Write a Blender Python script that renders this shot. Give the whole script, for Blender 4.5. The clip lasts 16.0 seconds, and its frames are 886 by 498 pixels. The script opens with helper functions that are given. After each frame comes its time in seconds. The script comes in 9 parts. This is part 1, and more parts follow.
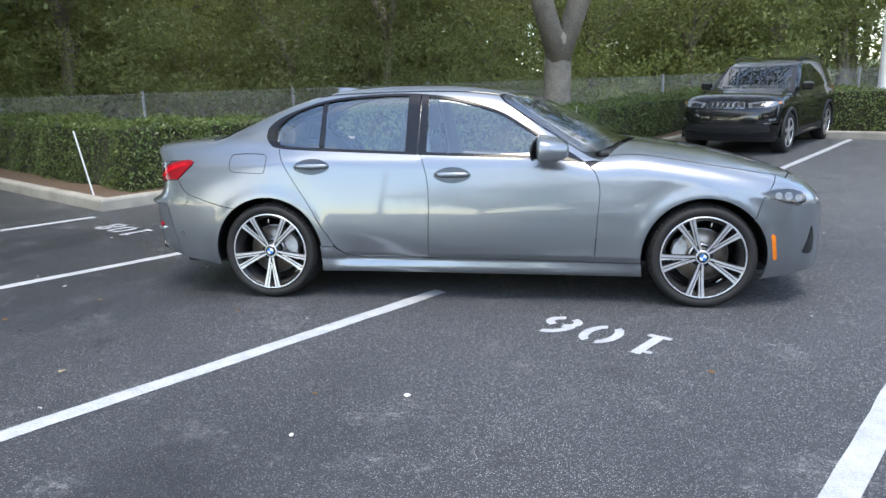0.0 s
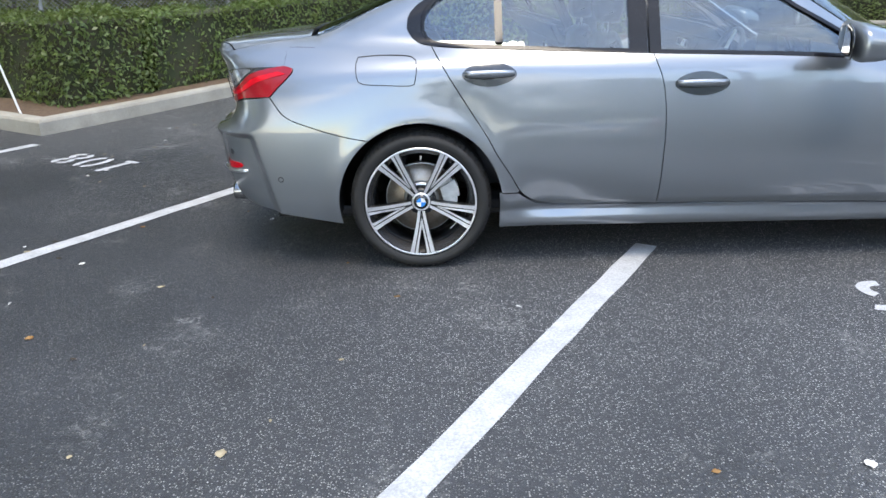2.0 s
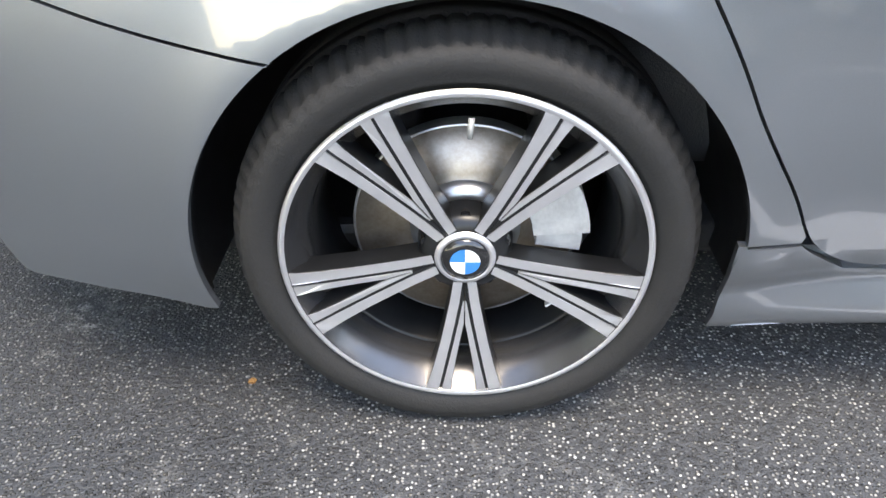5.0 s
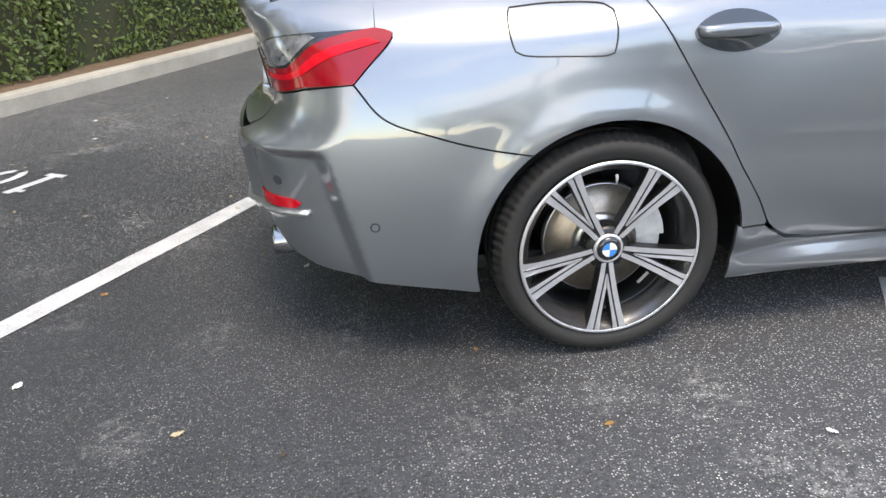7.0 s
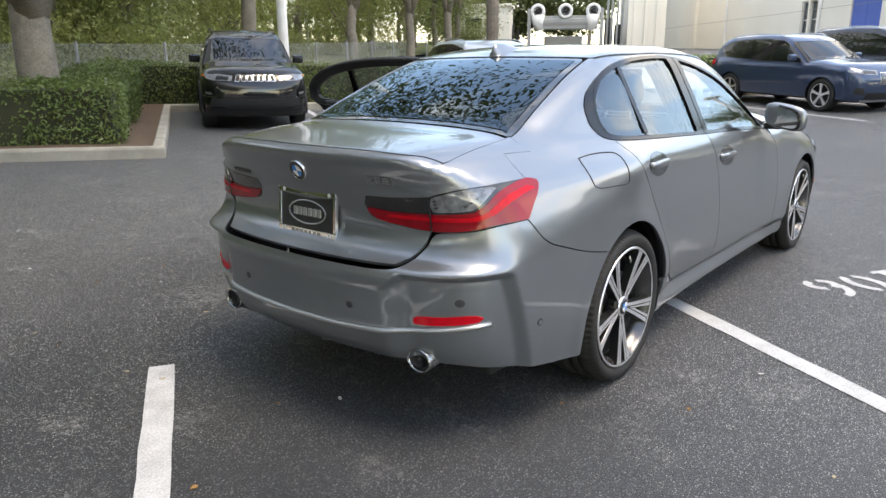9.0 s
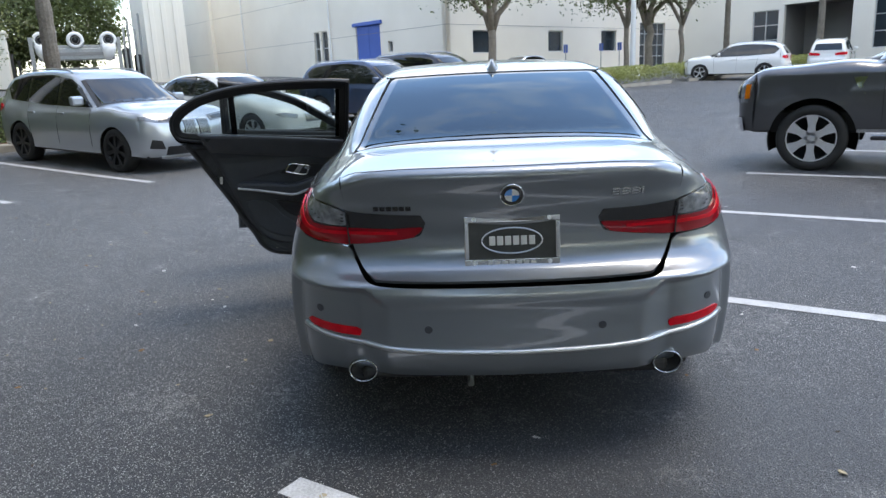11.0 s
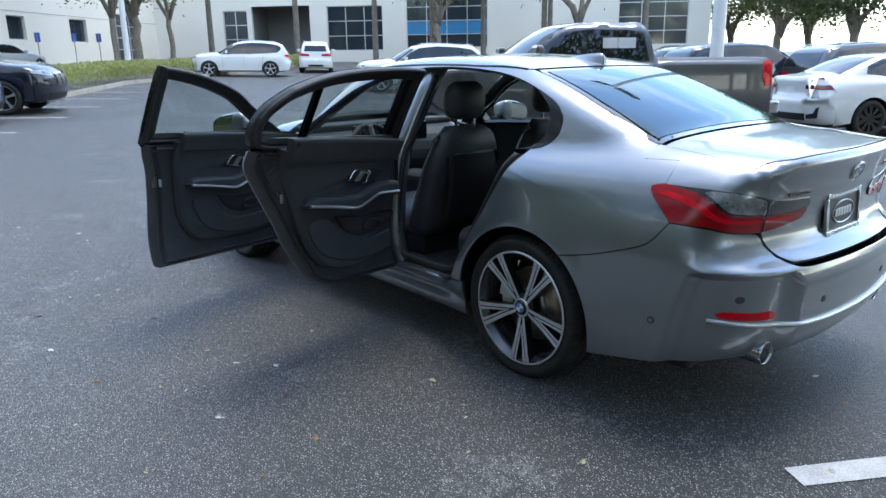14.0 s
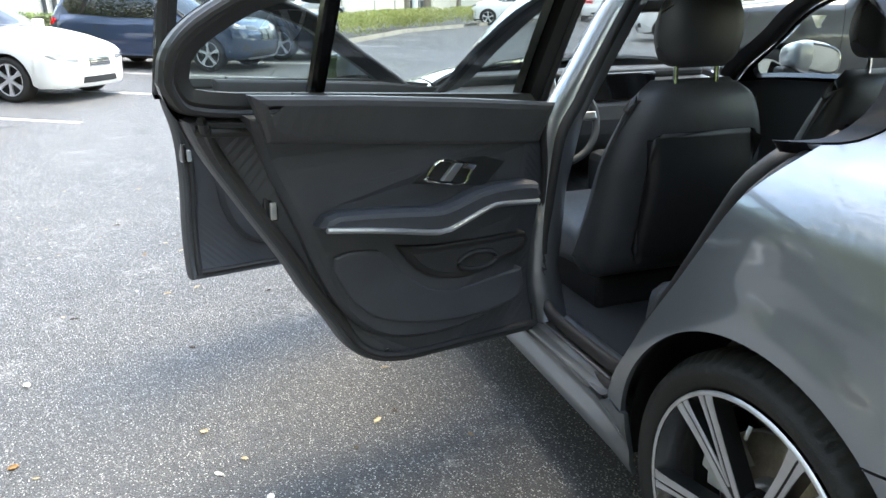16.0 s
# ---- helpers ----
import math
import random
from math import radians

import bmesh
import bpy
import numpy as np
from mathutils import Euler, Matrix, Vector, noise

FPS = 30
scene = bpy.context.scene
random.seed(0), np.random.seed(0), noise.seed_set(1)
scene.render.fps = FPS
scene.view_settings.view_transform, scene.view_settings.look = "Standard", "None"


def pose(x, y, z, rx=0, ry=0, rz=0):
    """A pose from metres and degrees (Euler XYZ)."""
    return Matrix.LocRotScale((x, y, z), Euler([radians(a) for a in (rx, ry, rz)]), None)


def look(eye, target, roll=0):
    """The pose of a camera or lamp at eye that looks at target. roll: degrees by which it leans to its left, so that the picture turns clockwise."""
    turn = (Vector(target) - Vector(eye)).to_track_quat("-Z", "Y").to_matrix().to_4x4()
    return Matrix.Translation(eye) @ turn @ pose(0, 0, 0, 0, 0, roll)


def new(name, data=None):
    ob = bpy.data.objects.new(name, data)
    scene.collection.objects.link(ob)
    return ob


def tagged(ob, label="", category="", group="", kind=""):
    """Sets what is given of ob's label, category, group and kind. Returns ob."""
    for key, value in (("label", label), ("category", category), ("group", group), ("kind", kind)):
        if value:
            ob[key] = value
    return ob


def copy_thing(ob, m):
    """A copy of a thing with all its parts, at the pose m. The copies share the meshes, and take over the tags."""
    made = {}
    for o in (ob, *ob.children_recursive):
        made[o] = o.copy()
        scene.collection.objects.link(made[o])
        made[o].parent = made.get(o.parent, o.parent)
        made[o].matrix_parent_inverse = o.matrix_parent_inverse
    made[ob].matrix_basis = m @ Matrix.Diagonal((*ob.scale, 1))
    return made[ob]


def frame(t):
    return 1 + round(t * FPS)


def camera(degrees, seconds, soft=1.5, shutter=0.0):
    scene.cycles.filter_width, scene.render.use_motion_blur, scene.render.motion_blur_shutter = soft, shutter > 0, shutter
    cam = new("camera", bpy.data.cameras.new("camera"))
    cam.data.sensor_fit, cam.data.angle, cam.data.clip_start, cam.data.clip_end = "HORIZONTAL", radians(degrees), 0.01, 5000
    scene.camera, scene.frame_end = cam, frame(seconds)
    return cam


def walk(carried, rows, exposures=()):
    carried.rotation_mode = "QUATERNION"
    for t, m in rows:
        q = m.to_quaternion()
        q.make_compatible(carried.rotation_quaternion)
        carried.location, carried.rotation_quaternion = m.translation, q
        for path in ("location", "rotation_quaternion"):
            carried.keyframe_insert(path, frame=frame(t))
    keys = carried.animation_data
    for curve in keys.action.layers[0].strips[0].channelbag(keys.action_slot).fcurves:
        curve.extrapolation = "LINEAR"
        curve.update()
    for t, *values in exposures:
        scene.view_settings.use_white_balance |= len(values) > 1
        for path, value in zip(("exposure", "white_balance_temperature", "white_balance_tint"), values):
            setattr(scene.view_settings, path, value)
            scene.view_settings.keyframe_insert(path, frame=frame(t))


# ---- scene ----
cam = camera(64.0, 16.0)
EXPOSURES = [(0, 2.15, 7150, 9), (1.5, 2.16, 7200, 9), (2.5, 2.22, 7400, 10), (3.5, 2.35, 7400, 10), (4.6, 2.7, 7900, 11), (5.8, 2.85, 8300, 12), (6.5, 2.6, 8300, 12), (7.5, 2.3, 8500, 12), (8.5, 2.19, 8700, 12), (9.2, 2.16, 8500, 11), (11.3, 1.93, 7100, 9), (13, 2.03, 6750, 7), (14, 2.15, 6650, 6), (15, 2.7, 6800, 5), (16, 3.45, 8100, 7)]
PATH = [
    (0, (0.54, -5.404, 1.34), (0.216, -3.475, 0.923), -1.2),
    (0.5, (-0.109, -5.38, 1.329), (-0.308, -3.443, 0.877), -1.2),
    (1, (-0.69, -5.191, 1.311), (-0.789, -3.26, 0.799), -1.2),
    (1.5, (-1.09, -4.714, 1.316), (-1.119, -2.804, 0.722), -1.2),
    (2, (-1.299, -4.071, 1.273), (-1.316, -2.195, 0.58), -1.3),
    (2.5, (-1.352, -3.373, 1.217), (-1.369, -1.546, 0.404), -1.5),
    (3, (-1.41, -2.766, 1.144), (-1.42, -0.992, 0.22), -1.8),
    (3.5, (-1.417, -2.188, 1.072), (-1.426, -0.497, 0.004), -1.8),
    (3.7, (-1.418, -1.967, 1.035), (-1.425, -0.316, -0.094), -1.6),
    (5.8, (-1.466, -1.669, 0.923), (-1.561, -0.05, -0.248), -1.2),
    (6, (-1.522, -1.825, 0.963), (-1.624, -0.159, -0.139), -1.9),
    (6.2, (-1.595, -1.991, 0.978), (-1.698, -0.279, -0.05), -2.6),
    (6.5, (-1.723, -2.244, 1.035), (-1.756, -0.469, 0.115), -2.7),
    (6.8, (-1.894, -2.508, 1.107), (-1.835, -0.704, 0.245), -3.0),
    (7, (-2.102, -2.645, 1.142), (-1.89, -0.821, 0.35), -2.4),
    (7.5, (-2.631, -2.807, 1.209), (-2.048, -1.013, 0.547), -1.5),
    (8, (-3.184, -2.777, 1.31), (-2.247, -1.118, 0.703), -0.7),
    (8.5, (-3.691, -2.497, 1.331), (-2.443, -1.033, 0.786), -0.2),
    (9, (-4.134, -2.101, 1.343), (-2.637, -0.876, 0.835), -0.3),
    (9.2, (-4.282, -1.904, 1.329), (-2.703, -0.783, 0.83), -0.5),
    (11.3, (-4.8, 0.523, 1.347), (-2.858, 0.401, 0.884), -2.2),
    (11.5, (-4.73, 0.763, 1.359), (-2.8, 0.516, 0.896), -1.9),
    (12, (-4.525, 1.329, 1.371), (-2.658, 0.78, 0.909), -1.5),
    (12.5, (-4.266, 1.853, 1.381), (-2.502, 1.03, 0.921), -1.1),
    (13, (-3.974, 2.385, 1.395), (-2.333, 1.342, 0.928), -1.0),
    (13.5, (-3.692, 2.79, 1.407), (-2.16, 1.599, 0.924), -0.9),
    (14, (-3.482, 3.095, 1.405), (-2.014, 1.838, 0.892), -0.8),
    (14.5, (-3.264, 3.016, 1.382), (-1.797, 1.772, 0.834), -0.6),
    (15, (-2.931, 2.646, 1.333), (-1.38, 1.524, 0.751), -0.6),
    (15.5, (-2.602, 2.173, 1.302), (-0.932, 1.256, 0.694), -0.8),
    (16, (-2.278, 1.721, 1.239), (-0.469, 1.136, 0.617), -1.2),
]
walk(cam, [(t, look(eye, target, roll)) for t, eye, target, roll in PATH], EXPOSURES)

# ---- light ----
SUN_EL, SUN_AZ = radians(71), radians(-75)      # azimuth: compass-free angle from +x towards +y
world = bpy.data.worlds.new("sky")
scene.world = world
world.use_nodes = True
wn, wl = world.node_tree.nodes, world.node_tree.links
wn.clear()
sky = wn.new("ShaderNodeTexSky")
sky.sky_type, sky.sun_disc = "NISHITA", False
sky.sun_elevation, sky.sun_rotation = SUN_EL, radians(90) - SUN_AZ
sky.air_density, sky.dust_density = 1.0, 0.25
bg = wn.new("ShaderNodeBackground")
bg.inputs["Strength"].default_value = 0.14
wo = wn.new("ShaderNodeOutputWorld")
# broken cloud
gco = wn.new("ShaderNodeTexCoord")
cmap = wn.new("ShaderNodeMapping")
cmap.inputs["Scale"].default_value = (1.0, 1.0, 2.6)
wl.new(gco.outputs["Generated"], cmap.inputs["Vector"])
cn = wn.new("ShaderNodeTexNoise")
cn.inputs["Scale"].default_value, cn.inputs["Detail"].default_value, cn.inputs["Roughness"].default_value = 2.3, 9, 0.58
wl.new(cmap.outputs[0], cn.inputs["Vector"])
cr = wn.new("ShaderNodeMapRange")
cr.inputs[1].default_value, cr.inputs[2].default_value, cr.inputs[4].default_value = 0.46, 0.64, 0.9
wl.new(cn.outputs["Fac"], cr.inputs[0])
cm = wn.new("ShaderNodeMix")
cm.data_type = "RGBA"
cm.inputs[7].default_value = (5.4, 5.5, 5.7, 1)
# the cloud thins out towards the zenith
csep = wn.new("ShaderNodeSeparateXYZ")
wl.new(gco.outputs["Generated"], csep.inputs[0])
cz = wn.new("ShaderNodeMapRange")
cz.inputs[1].default_value, cz.inputs[2].default_value, cz.inputs[3].default_value, cz.inputs[4].default_value = 0.40, 0.85, 1.0, 0.34
wl.new(csep.outputs[2], cz.inputs[0])
cf = wn.new("ShaderNodeMath")
cf.operation = "MULTIPLY"
wl.new(cr.outputs[0], cf.inputs[0])
wl.new(cz.outputs[0], cf.inputs[1])
wl.new(cf.outputs[0], cm.inputs[0])
wl.new(sky.outputs[0], cm.inputs[6])
wl.new(cm.outputs[2], bg.inputs["Color"])
wl.new(bg.outputs[0], wo.inputs["Surface"])
sun = new("sun", bpy.data.lights.new("sun", "SUN"))
sun.data.energy, sun.data.angle, sun.data.color = 0.7, radians(28), (1.0, 0.95, 0.88)
sun.matrix_world = look((0, 0, 0), (-math.cos(SUN_EL) * math.cos(SUN_AZ), -math.cos(SUN_EL) * math.sin(SUN_AZ), -math.sin(SUN_EL)))

# ---- lot axes and ground height ----
E1, E2 = Vector((0.52, 0.854, 0)), Vector((0.854, -0.52, 0))
LOT = math.degrees(math.atan2(0.854, 0.52))


def soft(v, k):
    return k * math.log1p(math.exp(min(v / k, 40)))


def gz(x, y):
    """Height of the asphalt: flat round the sedan, rising gently ahead of it and towards the woods."""
    return 0.036 * soft(x - 7, 2.0) * (1 if x < 80 else 80 / x) + 0.040 * min(soft(y - 3, 1.2), 12)


def lot(a, b, z=0.0):
    p = E2 * a + E1 * b
    return Vector((p.x, p.y, gz(p.x, p.y) + z))


def stand(x, y, yaw):
    """A pose on the ground at x, y, leaning with its slope; yaw: the heading in degrees."""
    n = Vector((gz(x - .5, y) - gz(x + .5, y), gz(x, y - .5) - gz(x, y + .5), 1)).normalized()
    h = Vector((math.cos(radians(yaw)), math.sin(radians(yaw)), 0))
    left = n.cross(h).normalized()
    m = Matrix((left.cross(n), left, n)).transposed().to_4x4()
    return Matrix.Translation((x, y, gz(x, y))) @ m

# ---- materials ----
def material(name, col, rough=0.6, metal=0.0, col2=None, scale=6.0, bump=0.0, bscale=150.0, coat=0.0, fine=0.25, spec=0.5, rrange=0.1, random_tint=0.0, coat_ior=1.5, through_light=0.0):
    """A surface whose colour drifts between two tones at two scales, with fine relief."""
    m = bpy.data.materials.new(name)
    m.use_nodes = True
    n, l = m.node_tree.nodes, m.node_tree.links
    p = n["Principled BSDF"]
    p.inputs["Metallic"].default_value = metal
    p.inputs["Coat Weight"].default_value = coat
    p.inputs["Coat Roughness"].default_value = 0.03
    p.inputs["Coat IOR"].default_value = coat_ior
    p.inputs["Specular IOR Level"].default_value = spec
    co = n.new("ShaderNodeTexCoord")
    a = n.new("ShaderNodeTexNoise")
    a.inputs["Scale"].default_value, a.inputs["Detail"].default_value = scale, 5
    b = n.new("ShaderNodeTexNoise")
    b.inputs["Scale"].default_value, b.inputs["Detail"].default_value = bscale, 3
    l.new(co.outputs["Object"], a.inputs["Vector"])
    l.new(co.outputs["Object"], b.inputs["Vector"])
    s = n.new("ShaderNodeMix")
    s.data_type = "FLOAT"
    s.inputs[0].default_value = fine
    l.new(a.outputs["Fac"], s.inputs[2])
    l.new(b.outputs["Fac"], s.inputs[3])
    r = n.new("ShaderNodeMapRange")
    r.inputs[1].default_value, r.inputs[2].default_value = 0.35, 0.65
    l.new(s.outputs[0], r.inputs[0])
    c = n.new("ShaderNodeMix")
    c.data_type = "RGBA"
    c2 = col2 or tuple(v * 0.82 for v in col)
    c.inputs[6].default_value, c.inputs[7].default_value = (*col, 1), (*c2, 1)
    l.new(r.outputs[0], c.inputs[0])
    out = c.outputs[2]
    if random_tint:
        o = n.new("ShaderNodeObjectInfo")
        g = n.new("ShaderNodeNewGeometry")
        ad = n.new("ShaderNodeMath")
        ad.operation = "ADD"
        l.new(o.outputs["Random"], ad.inputs[0])
        l.new(g.outputs["Random Per Island"], ad.inputs[1])
        mr = n.new("ShaderNodeMapRange")
        mr.inputs[2].default_value = 2.0
        mr.inputs[3].default_value, mr.inputs[4].default_value = 1 - random_tint, 1 + random_tint
        l.new(ad.outputs[0], mr.inputs[0])
        hs = n.new("ShaderNodeHueSaturation")
        l.new(mr.outputs[0], hs.inputs["Value"])
        l.new(out, hs.inputs["Color"])
        out = hs.outputs[0]
    l.new(out, p.inputs["Base Color"])
    rr = n.new("ShaderNodeMapRange")
    rr.inputs[3].default_value, rr.inputs[4].default_value = max(0.0, rough - rrange * rough), min(1.0, rough + rrange * rough)
    l.new(a.outputs["Fac"], rr.inputs[0])
    l.new(rr.outputs[0], p.inputs["Roughness"])
    if through_light:
        tl = n.new("ShaderNodeBsdfTranslucent")
        mx = n.new("ShaderNodeMixShader")
        mx.inputs[0].default_value = through_light
        l.new(out, tl.inputs[0])
        l.new(p.outputs[0], mx.inputs[1])
        l.new(tl.outputs[0], mx.inputs[2])
        l.new(mx.outputs[0], n["Material Output"].inputs[0])
    if bump:
        bp = n.new("ShaderNodeBump")
        bp.inputs["Strength"].default_value, bp.inputs["Distance"].default_value = bump, 0.004
        l.new(b.outputs["Fac"], bp.inputs["Height"])
        l.new(bp.outputs[0], p.inputs["Normal"])
    return m


def car_paint(name, col, metal=0.6, rough=0.28, coat=1.0, spec=0.5, coat_ior=1.5):
    """Clear-coated metallic paint with fine flakes."""
    m = material(name, col, rough, metal, tuple(v * 0.93 for v in col), 900.0, 0, 2500.0, coat=coat, fine=0.5, rrange=0.15, spec=spec, coat_ior=coat_ior)
    return m


def glass(name, tint, rough=0.0, see=0.55, sheen=(0.95, 0.97, 1.0)):
    """Tinted window glass: part clear, part mirror-like by Fresnel."""
    m = bpy.data.materials.new(name)
    m.use_nodes = True
    n, l = m.node_tree.nodes, m.node_tree.links
    n.clear()
    out = n.new("ShaderNodeOutputMaterial")
    tr = n.new("ShaderNodeBsdfTransparent")
    tr.inputs[0].default_value = (*tint, 1)
    gl = n.new("ShaderNodeBsdfGlossy")
    gl.inputs["Roughness"].default_value = rough
    gl.inputs[0].default_value = (*sheen, 1)
    lw = n.new("ShaderNodeLayerWeight")
    lw.inputs["Blend"].default_value = 0.5
    pw = n.new("ShaderNodeMath")
    pw.operation = "POWER"
    pw.inputs[1].default_value = 4.5
    l.new(lw.outputs["Facing"], pw.inputs[0])
    fr = n.new("ShaderNodeMapRange")
    fr.inputs[3].default_value = ((see - 1) / (see + 1)) ** 2
    l.new(pw.outputs[0], fr.inputs[0])
    mx = n.new("ShaderNodeMixShader")
    l.new(fr.outputs[0], mx.inputs[0])
    l.new(tr.outputs[0], mx.inputs[1])
    l.new(gl.outputs[0], mx.inputs[2])
    l.new(mx.outputs[0], out.inputs[0])
    return m


def asphalt_material():
    """Sealed dark asphalt, worn to bare pale aggregate in large patches, with pale scuffs."""
    m = bpy.data.materials.new("asphalt")
    m.use_nodes = True
    n, l = m.node_tree.nodes, m.node_tree.links
    p = n["Principled BSDF"]
    g = n.new("ShaderNodeNewGeometry")
    pos = g.outputs["Position"]

    def tex(scale, detail=4, rough=0.55):
        t = n.new("ShaderNodeTexNoise")
        t.inputs["Scale"].default_value, t.inputs["Detail"].default_value, t.inputs["Roughness"].default_value = scale, detail, rough
        l.new(pos, t.inputs["Vector"])
        return t.outputs["Fac"]

    def rng(v, a, b, c=0.0, d=1.0):
        t = n.new("ShaderNodeMapRange")
        t.inputs[1].default_value, t.inputs[2].default_value, t.inputs[3].default_value, t.inputs[4].default_value = a, b, c, d
        l.new(v, t.inputs[0])
        return t.outputs[0]

    def op(kind, a, b):
        t = n.new("ShaderNodeMath")
        t.operation = kind
        for i, v in enumerate((a, b)):
            if isinstance(v, float):
                t.inputs[i].default_value = v
            else:
                l.new(v, t.inputs[i])
        return t.outputs[0]

    def mix(f, a, b):
        t = n.new("ShaderNodeMix")
        t.data_type = "RGBA"
        l.new(f, t.inputs[0])
        for i, v in ((6, a), (7, b)):
            if isinstance(v, tuple):
                t.inputs[i].default_value = (*v, 1)
            else:
                l.new(v, t.inputs[i])
        return t.outputs[2]

    sx = n.new("ShaderNodeSeparateXYZ")
    l.new(pos, sx.inputs[0])
    # the sealing is fresher behind the sedan, older beside it and on the driver's side
    ay = n.new("ShaderNodeMath")
    ay.operation = "ABSOLUTE"
    l.new(sx.outputs[1], ay.inputs[0])
    older = op("ADD", op("ADD", rng(sx.outputs[0], -3.4, -0.9, -0.16, 0.03), rng(ay.outputs[0], 1.5, 3.0, 0.07, 0.0)), rng(sx.outputs[1], 0.9, 3.2, -0.01, 0.17))
    worn = rng(op("ADD", tex(0.33, 6, 0.6), older), 0.36, 0.60)
    vor = n.new("ShaderNodeTexVoronoi")
    vor.inputs["Scale"].default_value = 145
    l.new(pos, vor.inputs["Vector"])
    stone = rng(vor.outputs["Distance"], 0.30, 0.46, 1.0, 0.0)
    sep = n.new("ShaderNodeSeparateColor")
    l.new(vor.outputs["Color"], sep.inputs[0])
    pick = op("POWER", sep.outputs[0], 2.2)
    grain = op("MULTIPLY", op("MULTIPLY", stone, pick), op("ADD", op("MULTIPLY", worn, 0.70), 0.36))
    base = mix(rng(tex(0.9, 5), 0.35, 0.65), (0.034, 0.038, 0.044), (0.057, 0.062, 0.071))
    base = mix(op("MULTIPLY", worn, 0.6), base, (0.088, 0.093, 0.099))
    sealed = op("MULTIPLY", rng(op("ADD", sx.outputs[0], op("MULTIPLY", tex(0.5, 4), 1.6)), 0.2, -1.6), rng(op("ADD", sx.outputs[1], op("MULTIPLY", tex(0.6, 4), 1.0)), -0.4, 1.3, 0.05, 1.0))
    base = mix(op("MULTIPLY", sealed, 0.72), base, (0.017, 0.019, 0.022))
    # pale broken patches on the driver's side: part bare stone, part painted-in sky sheen
    dry = op("MULTIPLY", rng(op("ADD", sx.outputs[1], op("MULTIPLY", tex(0.7, 5, 0.65), 2.4)), 2.6, 4.4), rng(tex(9.0, 6, 0.7), 0.30, 0.62, 0.35, 1.0))
    base = mix(op("MULTIPLY", dry, 0.36), base, (0.19, 0.187, 0.18))
    base = mix(rng(tex(60, 3), 0.3, 0.7, 0.0, 0.35), base, (0.02, 0.02, 0.022))
    base = mix(rng(tex(38, 3, 0.7), 0.52, 0.68, 0.0, 0.5), base, (0.026, 0.026, 0.028))
    scuff = op("MULTIPLY", rng(tex(2.2, 8, 0.72), 0.55, 0.65), rng(tex(28, 4), 0.42, 0.60))
    base = mix(op("MULTIPLY", op("MULTIPLY", scuff, rng(tex(120, 2), 0.40, 0.56)), 0.8), base, (0.33, 0.33, 0.32))
    base = mix(grain, base, (0.68, 0.67, 0.64))
    clod = n.new("ShaderNodeTexVoronoi")
    clod.inputs["Scale"].default_value = 62
    l.new(pos, clod.inputs["Vector"])
    split = n.new("ShaderNodeSeparateColor")
    l.new(clod.outputs["Color"], split.inputs[0])
    chip = op("MULTIPLY", rng(clod.outputs["Distance"], 0.28, 0.42, 1.0, 0.0), rng(split.outputs[0], 0.45, 0.95))
    base = mix(op("MULTIPLY", chip, op("MULTIPLY", dry, 0.7)), base, (0.50, 0.49, 0.46))
    oil = rng(tex(1.3, 3), 0.66, 0.72)
    base = mix(op("MULTIPLY", oil, 0.5), base, (0.018, 0.018, 0.02))
    l.new(base, p.inputs["Base Color"])
    l.new(rng(worn, 0.0, 1.0, 0.40, 0.58), p.inputs["Roughness"])
    bp = n.new("ShaderNodeBump")
    bp.inputs["Strength"].default_value, bp.inputs["Distance"].default_value = 1.0, 0.010
    l.new(op("ADD", stone, op("MULTIPLY", tex(160, 3), 0.6)), bp.inputs["Height"])
    l.new(bp.outputs[0], p.inputs["Normal"])
    return m


M_ASPHALT = asphalt_material()
M_LINE = material("road_paint", (0.54, 0.55, 0.56), 0.75, 0, (0.33, 0.335, 0.34), 9.0, 0.8, 110.0, fine=0.6)
M_KERB = material("kerb_concrete", (0.42, 0.39, 0.33), 0.85, 0, (0.27, 0.25, 0.21), 3.0, 0.5, 90.0, fine=0.35)
M_MULCH = material("mulch", (0.09, 0.055, 0.035), 0.95, 0, (0.16, 0.11, 0.07), 14.0, 1.0, 60.0, fine=0.5)
M_LEAF = material("hedge_leaf", (0.12, 0.18, 0.048), 0.40, 0, (0.165, 0.215, 0.062), 2.0, 0, 40.0, random_tint=0.45, through_light=0.35)
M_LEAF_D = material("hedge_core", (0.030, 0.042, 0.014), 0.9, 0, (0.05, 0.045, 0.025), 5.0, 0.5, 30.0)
M_LEAF_T = material("tree_leaf", (0.19, 0.235, 0.08), 0.6, 0, (0.28, 0.30, 0.125), 0.7, 0, 20.0, random_tint=0.45, through_light=0.5)
M_LEAF_O = material("oak_leaf", (0.075, 0.105, 0.032), 0.5, 0, (0.115, 0.14, 0.05), 0.7, 0, 20.0, random_tint=0.45, through_light=0.35)
M_LEAF_Y = material("bright_leaf", (0.25, 0.29, 0.09), 0.55, 0, (0.32, 0.335, 0.13), 0.7, 0, 20.0, random_tint=0.4, through_light=0.45)
M_BARK = material("bark", (0.30, 0.26, 0.21), 0.9, 0, (0.17, 0.145, 0.115), 5.0, 1.0, 35.0, fine=0.5)
M_BARK_P = material("palm_bark", (0.25, 0.22, 0.18), 0.9, 0, (0.13, 0.11, 0.09), 3.0, 1.0, 22.0, fine=0.6)
M_STUCCO = material("white_stucco", (0.84, 0.795, 0.70), 0.85, 0, (0.77, 0.725, 0.635), 0.25, 0.3, 60.0, fine=0.15)
